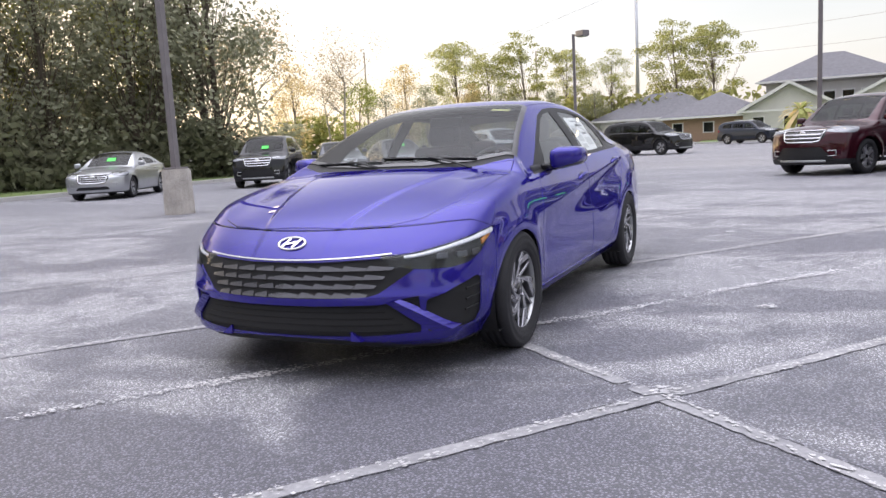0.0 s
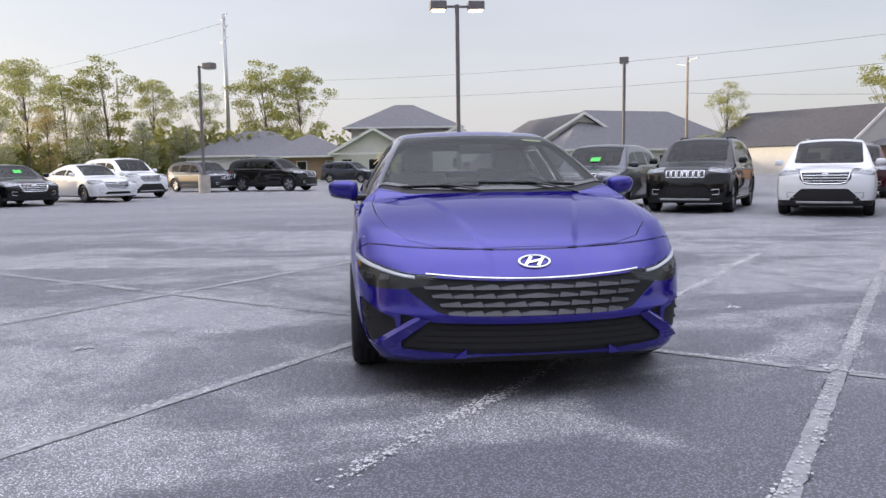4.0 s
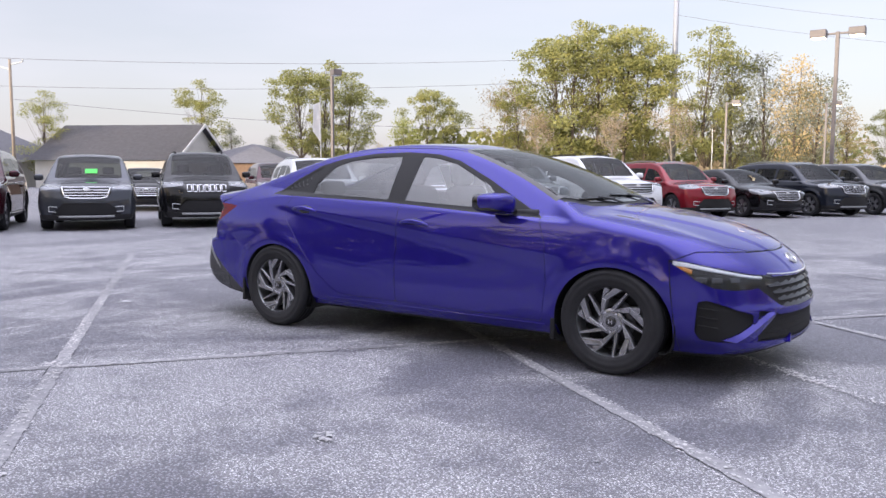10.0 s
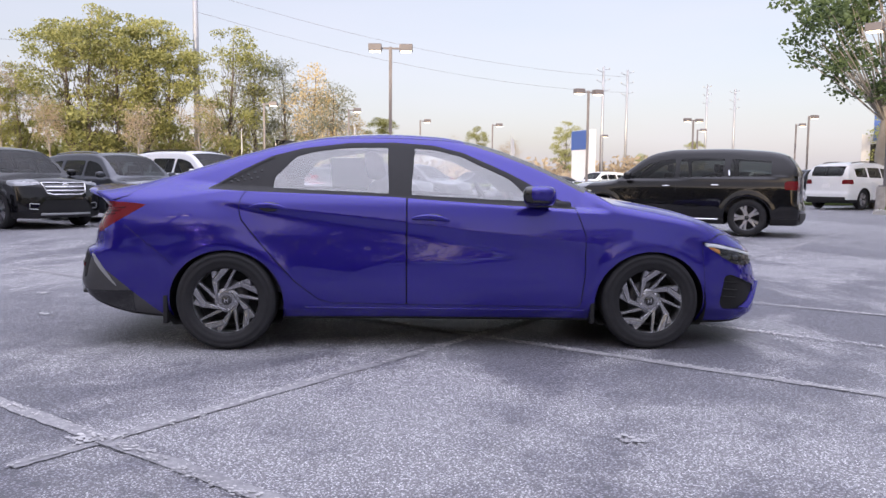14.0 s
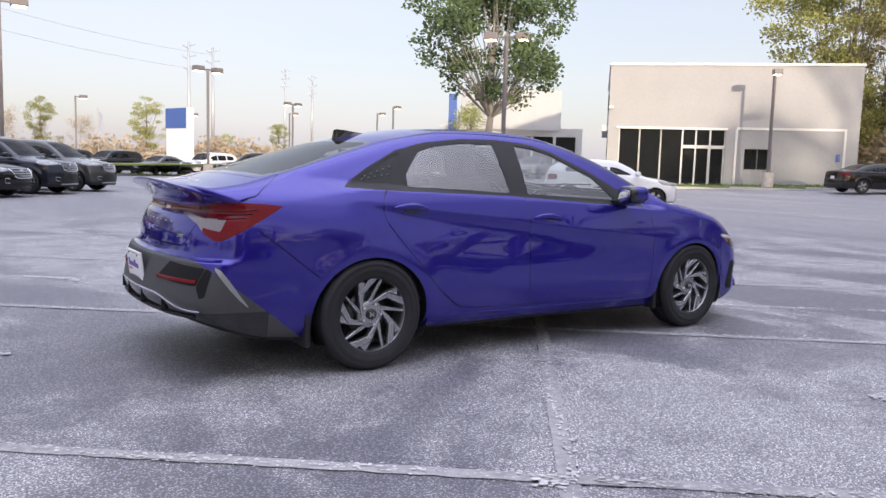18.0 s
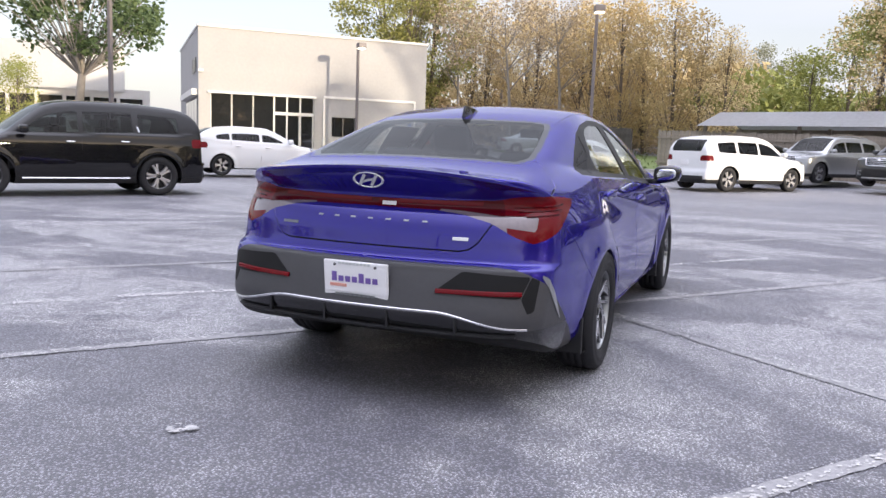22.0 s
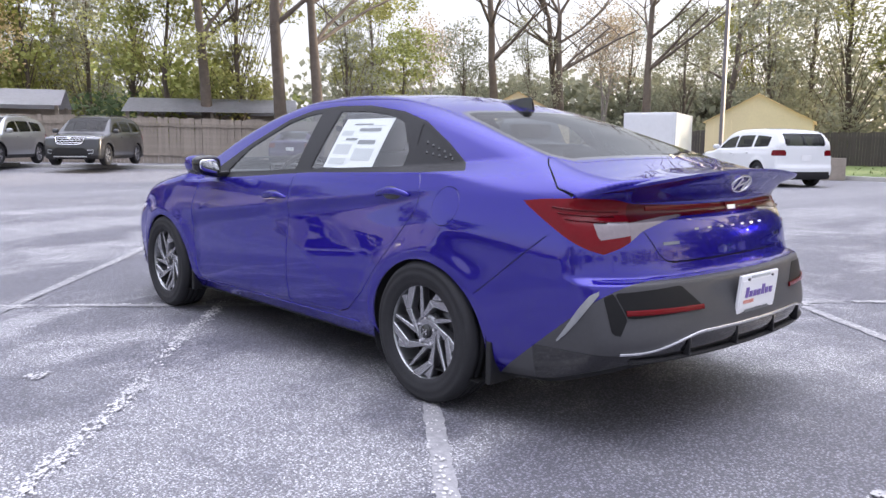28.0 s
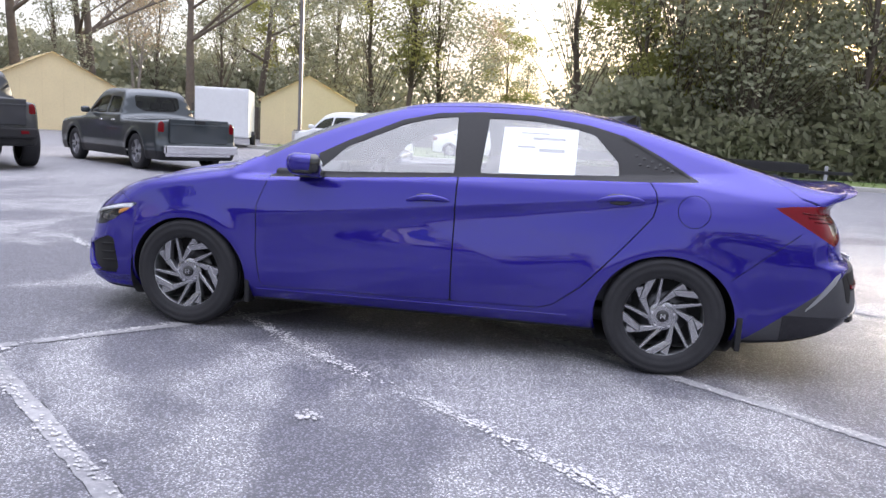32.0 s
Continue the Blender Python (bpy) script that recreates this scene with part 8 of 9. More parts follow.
# sheds and outbuildings
def shed(x, y, turn, w, d, wh, rh, label, z=0.0):
    h = thing("storage_shed", pose(x, y, z, 0, 0, turn), label, "shed", "tan storage sheds")
    n = 6
    bm = bmesh.new()
    prof = [(-w / 2, 0), (-w / 2, wh), (0, wh + rh), (w / 2, wh), (w / 2, 0)]
    vs = [[bm.verts.new((xx, a, b)) for a, b in prof] for xx in (0, -d)]
    bm.faces.new(vs[0]); bm.faces.new(vs[1][::-1])
    for i in (0, 3):
        bm.faces.new((vs[0][i + 1], vs[0][i], vs[1][i], vs[1][i + 1]))
    bmesh.ops.recalc_face_normals(bm, faces=bm.faces)
    part("wall", bm, M["shed_tan"], h)
    for s_ in (-1, 1):
        bm = bmesh.new()
        f = bm.faces.new([bm.verts.new(q) for q in ((0.15, 0, wh + rh + 0.03), (0.15, s_ * (w / 2 + 0.15), wh - 0.05), (-d - 0.1, s_ * (w / 2 + 0.15), wh - 0.05), (-d - 0.1, 0, wh + rh + 0.03))])
        bmesh.ops.solidify(bm, geom=[f], thickness=0.05)
        part("roof", bm, M["shed_tan"], h)
    for i in range(n):
        yy = -w / 2 + w * (i + 0.5) / n
        top_ = wh + rh * (1 - abs(yy) / (w / 2))
        box("canvas_fold", 0.0, 0.012, yy - 0.02, yy + 0.02, 0.05, top_ - 0.06, M["shed_tan"], h)
    return h


shed(25.7, -29.4, 138, 5.8, 8.0, 2.5, 1.5, "tan canvas storage shed with a shallow gable")
shed(14.3, -34.3, 112, 4.9, 8.0, 2.35, 1.3, "tan canvas storage shed by the trees")
tx, ty = at(-1.0, 5.03, -63.1, 36.5)
tr = thing("cargo_trailer", pose(tx, ty, 0, 0, 0, 112), "white enclosed cargo trailer on two wheels", "trailer")
box("body", -2.2, 2.2, -1.1, 1.1, 0.45, 2.5, M["sign_white"], tr, 0.05)
box("door", 2.2, 2.23, -1.0, 1.0, 0.5, 2.4, M["sign_white"], tr, 0.01)
for s_ in (-1, 1):
    V, F = lathe([(0.18, -0.1), (0.36, -0.1), (0.36, 0.1), (0.18, 0.1), (0.02, 0.06)], 20)
    obj("wheel", [(a, b + s_ * 1.15, c + 0.36) for a, b, c in V], F, M["rubber"], tr)
fx_, fy_ = at(-2.56, 4.2, -92.5, 26.0)
fb_ = thing("flatbed_trailer", pose(fx_, fy_, 0.0, 0, 0, 174), "long black flatbed car trailer with tandem wheels", "trailer")
box("deck", -3.4, 3.6, -1.0, 1.0, 0.58, 0.70, M["fence_dark"], fb_, 0.01)
for s_ in (-1, 1):
    box("side_rail", -3.4, 3.6, s_ * 1.02 - 0.04, s_ * 1.02 + 0.04, 0.52, 0.80, M["trim_black"], fb_, 0.01)
    box("fender", -0.95, 0.95, s_ * 1.15 - 0.13, s_ * 1.15 + 0.13, 0.80, 0.84, M["trim_black"], fb_, 0.015)
    for xx in (-0.45, 0.45):
        V, F = lathe([(0.02, 0.07), (0.17, 0.06), (0.19, 0.10), (0.33, 0.10), (0.36, 0.06), (0.36, -0.08), (0.19, -0.1)], 22)
        obj("wheel", [(a + xx, (b + 1.15) * s_, c + 0.36) for a, b, c in V], F, M["rubber"], fb_)
box("tongue", 3.6, 5.0, -0.08, 0.08, 0.5, 0.6, M["trim_black"], fb_, 0.01)
box("jack", 4.2, 4.3, -0.05, 0.05, 0.05, 0.75, M["galv"], fb_, 0.01)
cx_, cy_ = at(-3.54, 3.35, -69.5, 30.0)
cb = thing("carton", pose(cx_, cy_, 0, 0, 0, 30), "brown cardboard carton beside the shed", "box")
box("body", -0.4, 0.4, -0.3, 0.3, 0, 0.75, M["fence_wood"], cb, 0.01)
# tin-roofed shelters behind the fence
for x, y, t_, w, lab in ((33.5, -3.5, 158, 9.0, "open shelter with a pale tin roof behind the fence"), (33.0, -15.0, 150, 8.0, "low building with a pale tin roof behind the fence")):
    h = thing("shelter", pose(x, y, ground_z(x, y), 0, 0, t_), lab, "shelter", "tin-roofed shelters")
    for xx in (-1.9, 1.9):
        for yy in (-w / 2 + 0.2, 0, w / 2 - 0.2):
            box("post", xx - 0.07, xx + 0.07, yy - 0.07, yy + 0.07, -0.2, 2.15, M["fence_wood"], h)
    for s_ in (-1, 1):
        bm = bmesh.new()
        f = bm.faces.new([bm.verts.new(q) for q in ((0, -w / 2, 2.85), (0, w / 2, 2.85), (s_ * 2.4, w / 2, 2.1), (s_ * 2.4, -w / 2, 2.1))])
        bmesh.ops.solidify(bm, geom=[f], thickness=0.05)
        part("roof", bm, M["tin"], h)
    box("back_wall", -2.0, -1.9, -w / 2, w / 2, -0.2, 2.1, M["fence_wood"], h)

# ---- fences of upright boards ----
def fence(name, pts, h, mm, label, seed):
    rnd = random.Random(seed)
    f = thing(name, pose(0, 0, 0), label, "fence")
    me = {}
    for v in range(4):
        bm = bmesh.new()
        b_box(bm, -0.068, 0.068, -0.011, 0.011, -0.05, h * (1 + 0.012 * (v - 1.5)), 0.004)
        m_ = bpy.data.meshes.new("board"); bm.to_mesh(m_); bm.free(); m_.materials.append(M[mm]); me[v] = m_
    rest = bmesh.new()
    count = 0
    for (x0, y0), (x1, y1) in zip(pts[:-1], pts[1:]):
        d = Vector((x1 - x0, y1 - y0, 0))
        n = int(d.length / 0.145)
        rot = math.degrees(math.atan2(d.y, d.x))
        for i in range(n):
            c = Vector((x0, y0, 0)) + d * (i / n)
            mm_ = pose(c.x, c.y, ground_z(c.x), rnd.uniform(-0.6, 0.6), rnd.uniform(-0.6, 0.6), rot)
            if count < 300:
                child("board", me[rnd.randrange(4)], f, mm_)
            else:
                b_box(rest, -0.068, 0.068, -0.011, 0.011, -0.05, h * rnd.uniform(0.98, 1.02), 0, mm_)
            count += 1
        for zz in (0.35, h - 0.3):
            bm = bmesh.new()
            k = max(1, int(d.length / 3))
            for i in range(k):
                a = Vector((x0, y0, 0)) + d * ((i + 0.5) / k)
                b_box(bm, -d.length / k / 2, d.length / k / 2, 0.015, 0.06, zz - 0.045, zz + 0.045, 0, pose(a.x, a.y, ground_z(a.x), 0, 0, rot))
            part("rail", bm, M[mm], f)
    if count > 300:
        o = part("far_boards", rest, M[mm], f)
        o["kind"] = "stuff"
    else:
        rest.free()
    return f


fence("board_fence", [(23.2, -20.5), (24.6, -17.0), (27.5, -10.5), (30.5, -4.0), (34.5, 3.5)], 1.85, "fence_wood", "weathered grey board fence along the lot", 1)
fence("dark_fence", [(36, 5.0), (46, 13.0), (58, 21)], 1.9, "fence_dark", "old dark board fence under the trees", 2)
fence("dark_fence", [(23.0, -38), (6, -44), (-12, -48)], 1.9, "fence_dark", "old dark board fence behind the sheds", 3)

# ---- trees ----
def leaf_material(name, c1, c2, trans=0.35):
    m, nt, b = nodes_of(name)
    gi = nt.nodes.new("ShaderNodeNewGeometry")
    oi = nt.nodes.new("ShaderNodeObjectInfo")
    mx = nt.nodes.new("ShaderNodeMixRGB")
    mx.inputs[1].default_value, mx.inputs[2].default_value = (*c1, 1), (*c2, 1)
    ad = nt.nodes.new("ShaderNodeMath"); ad.operation = "MULTIPLY_ADD"; ad.inputs[1].default_value, ad.inputs[2].default_value = 0.7, 0.0
    ad2 = nt.nodes.new("ShaderNodeMath"); ad2.operation = "MULTIPLY_ADD"; ad2.inputs[1].default_value = 0.3
    nt.links.new(gi.outputs["Random Per Island"], ad.inputs[0])
    nt.links.new(oi.outputs["Random"], ad2.inputs[0]); nt.links.new(ad.outputs[0], ad2.inputs[2])
    nt.links.new(ad2.outputs[0], mx.inputs[0])
    nt.links.new(mx.outputs[0], b.inputs["Base Color"])
    b.inputs["Roughness"].default_value = 0.7
    tr = nt.nodes.new("ShaderNodeBsdfTranslucent")
    nt.links.new(mx.outputs[0], tr.inputs["Color"])
    ms = nt.nodes.new("ShaderNodeMixShader"); ms.inputs[0].default_value = trans
    out = nt.nodes["Material Output"]
    nt.links.new(b.outputs[0], ms.inputs[1]); nt.links.new(tr.outputs[0], ms.inputs[2]); nt.links.new(ms.outputs[0], out.inputs["Surface"])
    return m


M["bark"] = mat("bark", (0.13, 0.105, 0.085), 0.95, var=0.3, scale=5, bump=0.6, bscale=14)
M["bark_pale"] = mat("pale_bark", (0.30, 0.27, 0.24), 0.95, var=0.25, scale=4, bump=0.4, bscale=14)
# evergreen leaves are darker; the low sun's hazy glare is put into this colour
M["leaf_veiled"] = leaf_material("glare_paled_evergreen_leaves", (0.20, 0.21, 0.14), (0.36, 0.36, 0.25), 0.5)
M["leaf_pine"] = leaf_material("pine_needles", (0.21, 0.22, 0.07), (0.43, 0.42, 0.15))
M["leaf_oak"] = leaf_material("oak_leaves", (0.050, 0.085, 0.034), (0.12, 0.165, 0.06))
M["leaf_yellow"] = leaf_material("yellowing_leaves", (0.46, 0.35, 0.17), (0.66, 0.53, 0.29))
M["leaf_brown"] = leaf_material("dry_twigs_and_buds", (0.34, 0.27, 0.18), (0.50, 0.41, 0.28))
M["leaf_spring"] = leaf_material("fresh_green_leaves", (0.20, 0.23, 0.06), (0.40, 0.41, 0.13))


def make_tree(name, h, trunk_r, style, leaf, bark, seed, n_leaf, leaf_size, label, spread=0.32, bare_to=0.35):
    """A tree with a tapered trunk, branching limbs and loose foliage clumps along their ends."""
    rnd = random.Random(seed)
    t = thing(name, pose(0, 0, 0), label, "tree")
    segs, tips = [], []
    def grow(p, d, length, r, depth):
        k = (9 if style in ("pine", "dense") else 5) if depth == 0 else 3
        for i in range(k):
            q = p + d * (length / k)
            d2 = (d + Vector((rnd.uniform(-1, 1), rnd.uniform(-1, 1), rnd.uniform(-0.3, 0.5))) * ((0.03 if style in ('pine', 'dense') else 0.06) if depth == 0 else 0.22)).normalized()
            r2 = r * ((0.90 if k == 9 else 0.86) if depth == 0 else 0.78)
            segs.append((p, q, r, r2))
            if depth > 0:
                tips.append((q, depth))
            p, d, r = q, d2, r2
            if depth < 3 and (depth > 0 or i >= k * bare_to):
                for _ in range(2 if depth == 0 else rnd.choice((1, 1, 2))):
                    a = rnd.uniform(0, 6.283)
                    up = {"pine": rnd.uniform(-0.05, 0.35), "oak": rnd.uniform(0.25, 0.8), "bare": rnd.uniform(0.5, 1.1), "dense": rnd.uniform(0.1, 0.7)}[style]
                    dd = Vector((math.cos(a), math.sin(a), up)).normalized()
                    ln = h * spread * rnd.uniform(0.55, 1.0) * (0.62 ** depth) * ({'pine': 1.15 - 0.75 * max(0.0, i / k - 0.45) / 0.55, 'dense': 1.1 - 0.55 * i / k}.get(style, 1.0))
                    grow(p, dd, ln, r * 0.55, depth + 1)
        if depth == 0 and style != "pine":
            for _ in range(3):
                a = rnd.uniform(0, 6.283)
                grow(p, Vector((math.cos(a) * 0.6, math.sin(a) * 0.6, 1)).normalized(), h * 0.28, r * 0.7, 1)
        tips.append((p, depth + 1))
    grow(Vector((0, 0, -0.1)), Vector((rnd.uniform(-0.05, 0.05), rnd.uniform(-0.05, 0.05), 1)).normalized(), h * (0.92 if style == "pine" else 0.66), trunk_r, 0)
    bm = bmesh.new()
    lim = bmesh.new()
    for p, q, r, r2 in segs:
        if r < 0.012:
            continue
        b_tube(bm if r > trunk_r * 0.5 else lim, p, q, r, r2, 8 if r > 0.08 else 5, caps=False)
    part("trunk", bm, M[bark], t, smooth=True)
    part("branchwork", lim, M[bark], t, smooth=True)["kind"] = "stuff"
    if n_leaf:
        w = [tp for tp in tips if tp[1] >= 2] or tips
        V, F = [], []
        clump = {"pine": 0.75, "oak": 0.85, "bare": 0.9, "dense": 1.0}[style] * h / 12
        while len(F) < n_leaf:
            c = rnd.choice(w)[0]
            for _ in range(9):
                o = Vector((rnd.gauss(0, 1), rnd.gauss(0, 1), rnd.gauss(0, 0.8 if style != "pine" else 0.55))) * clump * 0.55
                p = c + o
                if p.z < h * 0.12:
                    continue
                s = leaf_size * rnd.uniform(0.5, 1.25)
                u = Vector((rnd.gauss(0, 1), rnd.gauss(0, 1), rnd.gauss(0, 1))).normalized()
                v = u.orthogonal().normalized()
                k = len(V)
                V += [p + u * s, p + v * s * 0.55, p - u * s * 0.8, p - v * s * 0.55]
                F.append((k, k + 1, k + 2, k + 3))
        obj("crown", V, F, M[leaf], t, smooth=False)
    return t


def puff_tree(name, h, trunk_r, leaf, bark, seed, n_puff, per, leaf_size, label, wide, base, puff, flat=0.65, top=0.55):
    """A tree whose rounded crown is made of many leafy clumps, each carried by a limb of its own."""
    rnd = random.Random(seed)
    t = thing(name, pose(0, 0, 0), label, "tree")
    bm, lim = bmesh.new(), bmesh.new()
    pts = [Vector((0, 0, -0.1))]
    for i in range(1, 9):
        pts.append(Vector((pts[-1].x + rnd.uniform(-0.012, 0.012) * h, pts[-1].y + rnd.uniform(-0.012, 0.012) * h, h * 0.95 * i / 8)))
    for i in range(8):
        b_tube(bm, pts[i], pts[i + 1], trunk_r * (1 - 0.105 * i), trunk_r * (1 - 0.105 * (i + 1)), 9, caps=False)
    V, F = [], []
    lop = rnd.uniform(0, 6.283)
    for k in range(n_puff):
        f = rnd.random()
        g = 1 - (abs(f - top) / (top if f < top else 1 - top)) ** 2.2
        a = rnd.uniform(0, 6.283)
        R = wide * h * (0.25 + 0.75 * max(g, 0)) * (1 + 0.22 * math.sin(2 * a + lop + 5 * f)) * rnd.random() ** 0.45
        z = h * (base + (1 - base) * f)
        i = min(int(z / (h * 0.95) * 8), 7)
        c = Vector((pts[i].x + R * math.cos(a), pts[i].y + R * math.sin(a), z))
        root = pts[max(int(i - 1 - R / (0.12 * h)), min(int(8.0 * base), i), 1)] if i > 1 else pts[1]
        mid = (root + c) / 2 + Vector((rnd.uniform(-0.02, 0.02) * h, rnd.uniform(-0.02, 0.02) * h, 0.0))
        r0 = trunk_r * 0.14
        b_tube(lim, root, mid, r0, r0 * 0.7, 5, caps=False)
        b_tube(lim, mid, c, r0 * 0.7, r0 * 0.3, 4, caps=False)
        pr = puff * h * rnd.uniform(0.6, 1.25)
        for _ in range(int(per * (pr / (puff * h)) ** 2)):
            d = Vector((rnd.gauss(0, 1), rnd.gauss(0, 1), rnd.gauss(0.25, 0.9))).normalized()
            p = c + Vector((d.x, d.y, d.z * flat)) * pr * rnd.random() ** 0.38 * rnd.uniform(0.8, 1.12)
            if p.z < 0.2:
                continue
            s = leaf_size * rnd.uniform(0.55, 1.3)
            u = Vector((rnd.gauss(0, 1), rnd.gauss(0, 1), rnd.gauss(0, 0.7))).normalized()
            v = u.orthogonal().normalized()
            q = len(V)
            V += [p + u * s, p + v * s * 0.6, p - u * s * 0.8, p - v * s * 0.6]
            F.append((q, q + 1, q + 2, q + 3))
    part("trunk", bm, M[bark], t, smooth=True)
    part("branchwork", lim, M[bark], t, smooth=True)["kind"] = "stuff"
    obj("crown", V, F, M[leaf], t, smooth=False)
    return t


TREES = {
    "dense": [puff_tree("tree", 12.5, 0.20, "leaf_veiled", "bark", 11 + i, 66, 80, 0.14, "dense dark evergreen tree at the lot edge", 0.25, 0.06, 0.105, 0.8, 0.40) for i in range(3)],
    "pine": [puff_tree("pine_tree", 15.0, 0.20, "leaf_pine", "bark", 21 + i, 62, 165, 0.135, "tall pine tree with a rounded clumped crown", 0.255, 0.14 + 0.08 * i, 0.080, 0.6, 0.6) for i in range(3)],
    "oak": [puff_tree("oak_tree", 9.5, 0.22, "leaf_oak", "bark_pale", 31, 84, 150, 0.11, "green broadleaf tree with an open crown", 0.44, 0.46, 0.09, 0.7, 0.45)],
    "yellow": [puff_tree("tree", 12.0, 0.16, "leaf_yellow", "bark", 41 + i, 56, 84, 0.125, "tree with yellowing winter leaves", 0.24, 0.10, 0.10, 0.8, 0.5) for i in range(2)],
    "brown": [make_tree("tree", 12.0, 0.17, "bare", "leaf_brown", "bark_pale", 51 + i, 2600, 0.12, "nearly bare tree with dry buds", 0.36, 0.3) for i in range(2)],
    "bare": [make_tree("bare_tree", 13.0, 0.30, "bare", None, "bark", 61 + i, 0, 0.1, "leafless tree with wide branches", 0.46, 0.22) for i in range(2)],
    "spring": [puff_tree("tree", 9.0, 0.14, "leaf_spring", "bark", 71, 48, 90, 0.13, "tree with fresh yellow-green leaves", 0.28, 0.10, 0.11, 0.8, 0.5)],
}
_used = {}


def plant(kind, x, y, s=1.0, sz=None):
    """Places a tree; the first of each model is moved, later ones are copies."""
    i = _used.get(kind, 0)
    _used[kind] = i + 1
    src = TREES[kind][i % len(TREES[kind])]
    rnd = random.Random(i * 7 + len(kind))
    m = pose(x, y, ground_z(x, y) - 0.05, 0, 0, rnd.uniform(0, 360)) @ Matrix.Diagonal((s, s, sz or s, 1))
    if i < len(TREES[kind]):
        src.matrix_world = m
        return src
    k = src.scale.copy()
    src.scale = (1, 1, 1)
    o = copy_thing(src, m)
    src.scale = k
    return o


rng = random.Random(77)
# evergreen belt behind the south edge of the lot
belt = [(-27, -24.5), (-22, -28.5), (-14, -31), (-6, -32), (-1.0, -33)]
for row, off in ((0, 0.0), (1, 6.0)):
    for (x0, y0), (x1, y1) in zip(belt[:-1], belt[1:]):
        for f in (0.0, 0.34, 0.67):
            x, y = x0 + (x1 - x0) * f + rng.uniform(-1.3, 1.3), y0 + (y1 - y0) * f - off + rng.uniform(-1.2, 1.2)
            plant("dense" if rng.random() < 0.75 else "pine", x, y, rng.uniform(0.82, 1.12))
# low shrubs fill the foot of the belt
def shrub_bank(name, pts, hmax, leaf, label, seed, n=9000, deep=3.0, size=0.14):
    rnd = random.Random(seed)
    V, F = [], []
    tot = len(pts) - 1
    while len(F) < n:
        i = rnd.randrange(tot)
        f = rnd.random()
        x = pts[i][0] + (pts[i + 1][0] - pts[i][0]) * f
        y = pts[i][1] + (pts[i + 1][1] - pts[i][1]) * f
        top_ = hmax * (0.55 + 0.45 * math.sin(x * 1.1 + y * 0.7 + seed) * math.sin(x * 0.37 - y * 0.5))
        p = Vector((x + rnd.uniform(-deep, deep) * 0.5, y + rnd.uniform(-deep, deep) * 0.5, ground_z(x, y) + rnd.random() ** 0.7 * max(top_, 0.4)))
        u = Vector((rnd.gauss(0, 1), rnd.gauss(0, 1), rnd.gauss(0, 1))).normalized()
        v = u.orthogonal().normalized()
        s = size * rnd.uniform(0.6, 1.4)
        k = len(V)
        V += [p + u * s, p + v * s * 0.6, p - u * s, p - v * s * 0.6]
        F.append((k, k + 1, k + 2, k + 3))
    return tagged(obj(name, V, F, M[leaf], smooth=False), label, "shrubs", kind="stuff")


shrub_bank("shrubs", [(-29, -23.5), (-22, -27.5), (-8, -30), (-0.5, -32)], 4.5, "leaf_veiled", "dark shrubs under the evergreen belt", 1, 22000, 3.0, 0.19)
shrub_bank("thicket", [(-30, -34), (-20, -39), (-8, -43), (-1, -44)], 7.5, "leaf_veiled", "dark thicket behind the evergreen belt", 8, 14000, 5.0, 0.40)
# far pines and woods to the west
for az_, d, kind, s in ((-146.9, 78, "brown", 0.7), (-149, 75, "spring", 0.8), (-152.5, 80, "yellow", 0.75), (-156.1, 88, "pine", 0.80), (-158.5, 90, "pine", 0.72), (-161.1, 92, "pine", 0.88), (-164, 95, "pine", 0.75), (-167.3, 92, "pine", 0.70), (-171.6, 96, "pine", 0.92), (-174.0, 98, "pine", 0.88), (-144.5, 70, "yellow", 0.75), (-147.8, 66, "brown", 0.85), (-154, 72, "dense", 0.5), (-151, 70, "dense", 0.48), (-159.5, 78, "dense", 0.5), (-163, 80, "dense", 0.45), (-142, 62, "brown", 0.9), (-140, 58, "brown", 0.8), (-157.3, 85, "yellow", 0.6), (-166, 88, "dense", 0.5)):
    plant(kind, *polar(5.26, 2.27, az_, d), s)
for az_, d, kind, s in ((152.7, 88, "pine", 0.62), (142.9, 85, "pine", 0.72), (141.0, 88, "dense", 0.5), (136.5, 80, "pine", 0.78), (134.6, 82, "pine", 0.85), (132.8, 84, "pine", 0.8), (138.2, 86, "dense", 0.42), (163, 96, "dense", 0.5), (130.5, 86, "yellow", 0.4), (128, 88, "yellow", 0.42)):
    plant(kind, *polar(5.4, -2.58, az_, d), s)
# pines and broadleaf trees to the north
for az_, d, kind, s in ((123.0, 82, "pine", 0.68), (124.6, 80, "spring", 0.8), (121.2, 84, "pine", 0.6), (117.5, 80, "brown", 0.85), (116.3, 80, "pine", 0.72), (113.6, 76, "pine", 0.95), (112.2, 75, "pine", 1.02), (110.4, 76, "pine", 1.0), (108.6, 76, "pine", 1.0), (107.3, 77, "pine", 0.9), (103.2, 74, "pine", 0.95), (101.5, 76, "dense", 0.95), (99.4, 76, "dense", 0.92), (97.6, 75, "yellow", 0.95), (96.2, 74, "dense", 0.78), (94.5, 78, "yellow", 0.6), (114.6, 72, "brown", 0.6), (105.2, 72, "brown", 0.6), (109.4, 70, "brown", 0.55), (92.4, 95, "pine", 0.55), (90, 100, "brown", 0.5), (87.6, 100, "brown", 0.5), (85.5, 110, "pine", 0.55), (83.2, 110, "brown", 0.5), (79, 115, "pine", 0.62), (73.5, 120, "spring", 0.5), (70, 120, "pine", 0.4)):
    plant(kind, *polar(0.6, -5.95, az_, d), s)
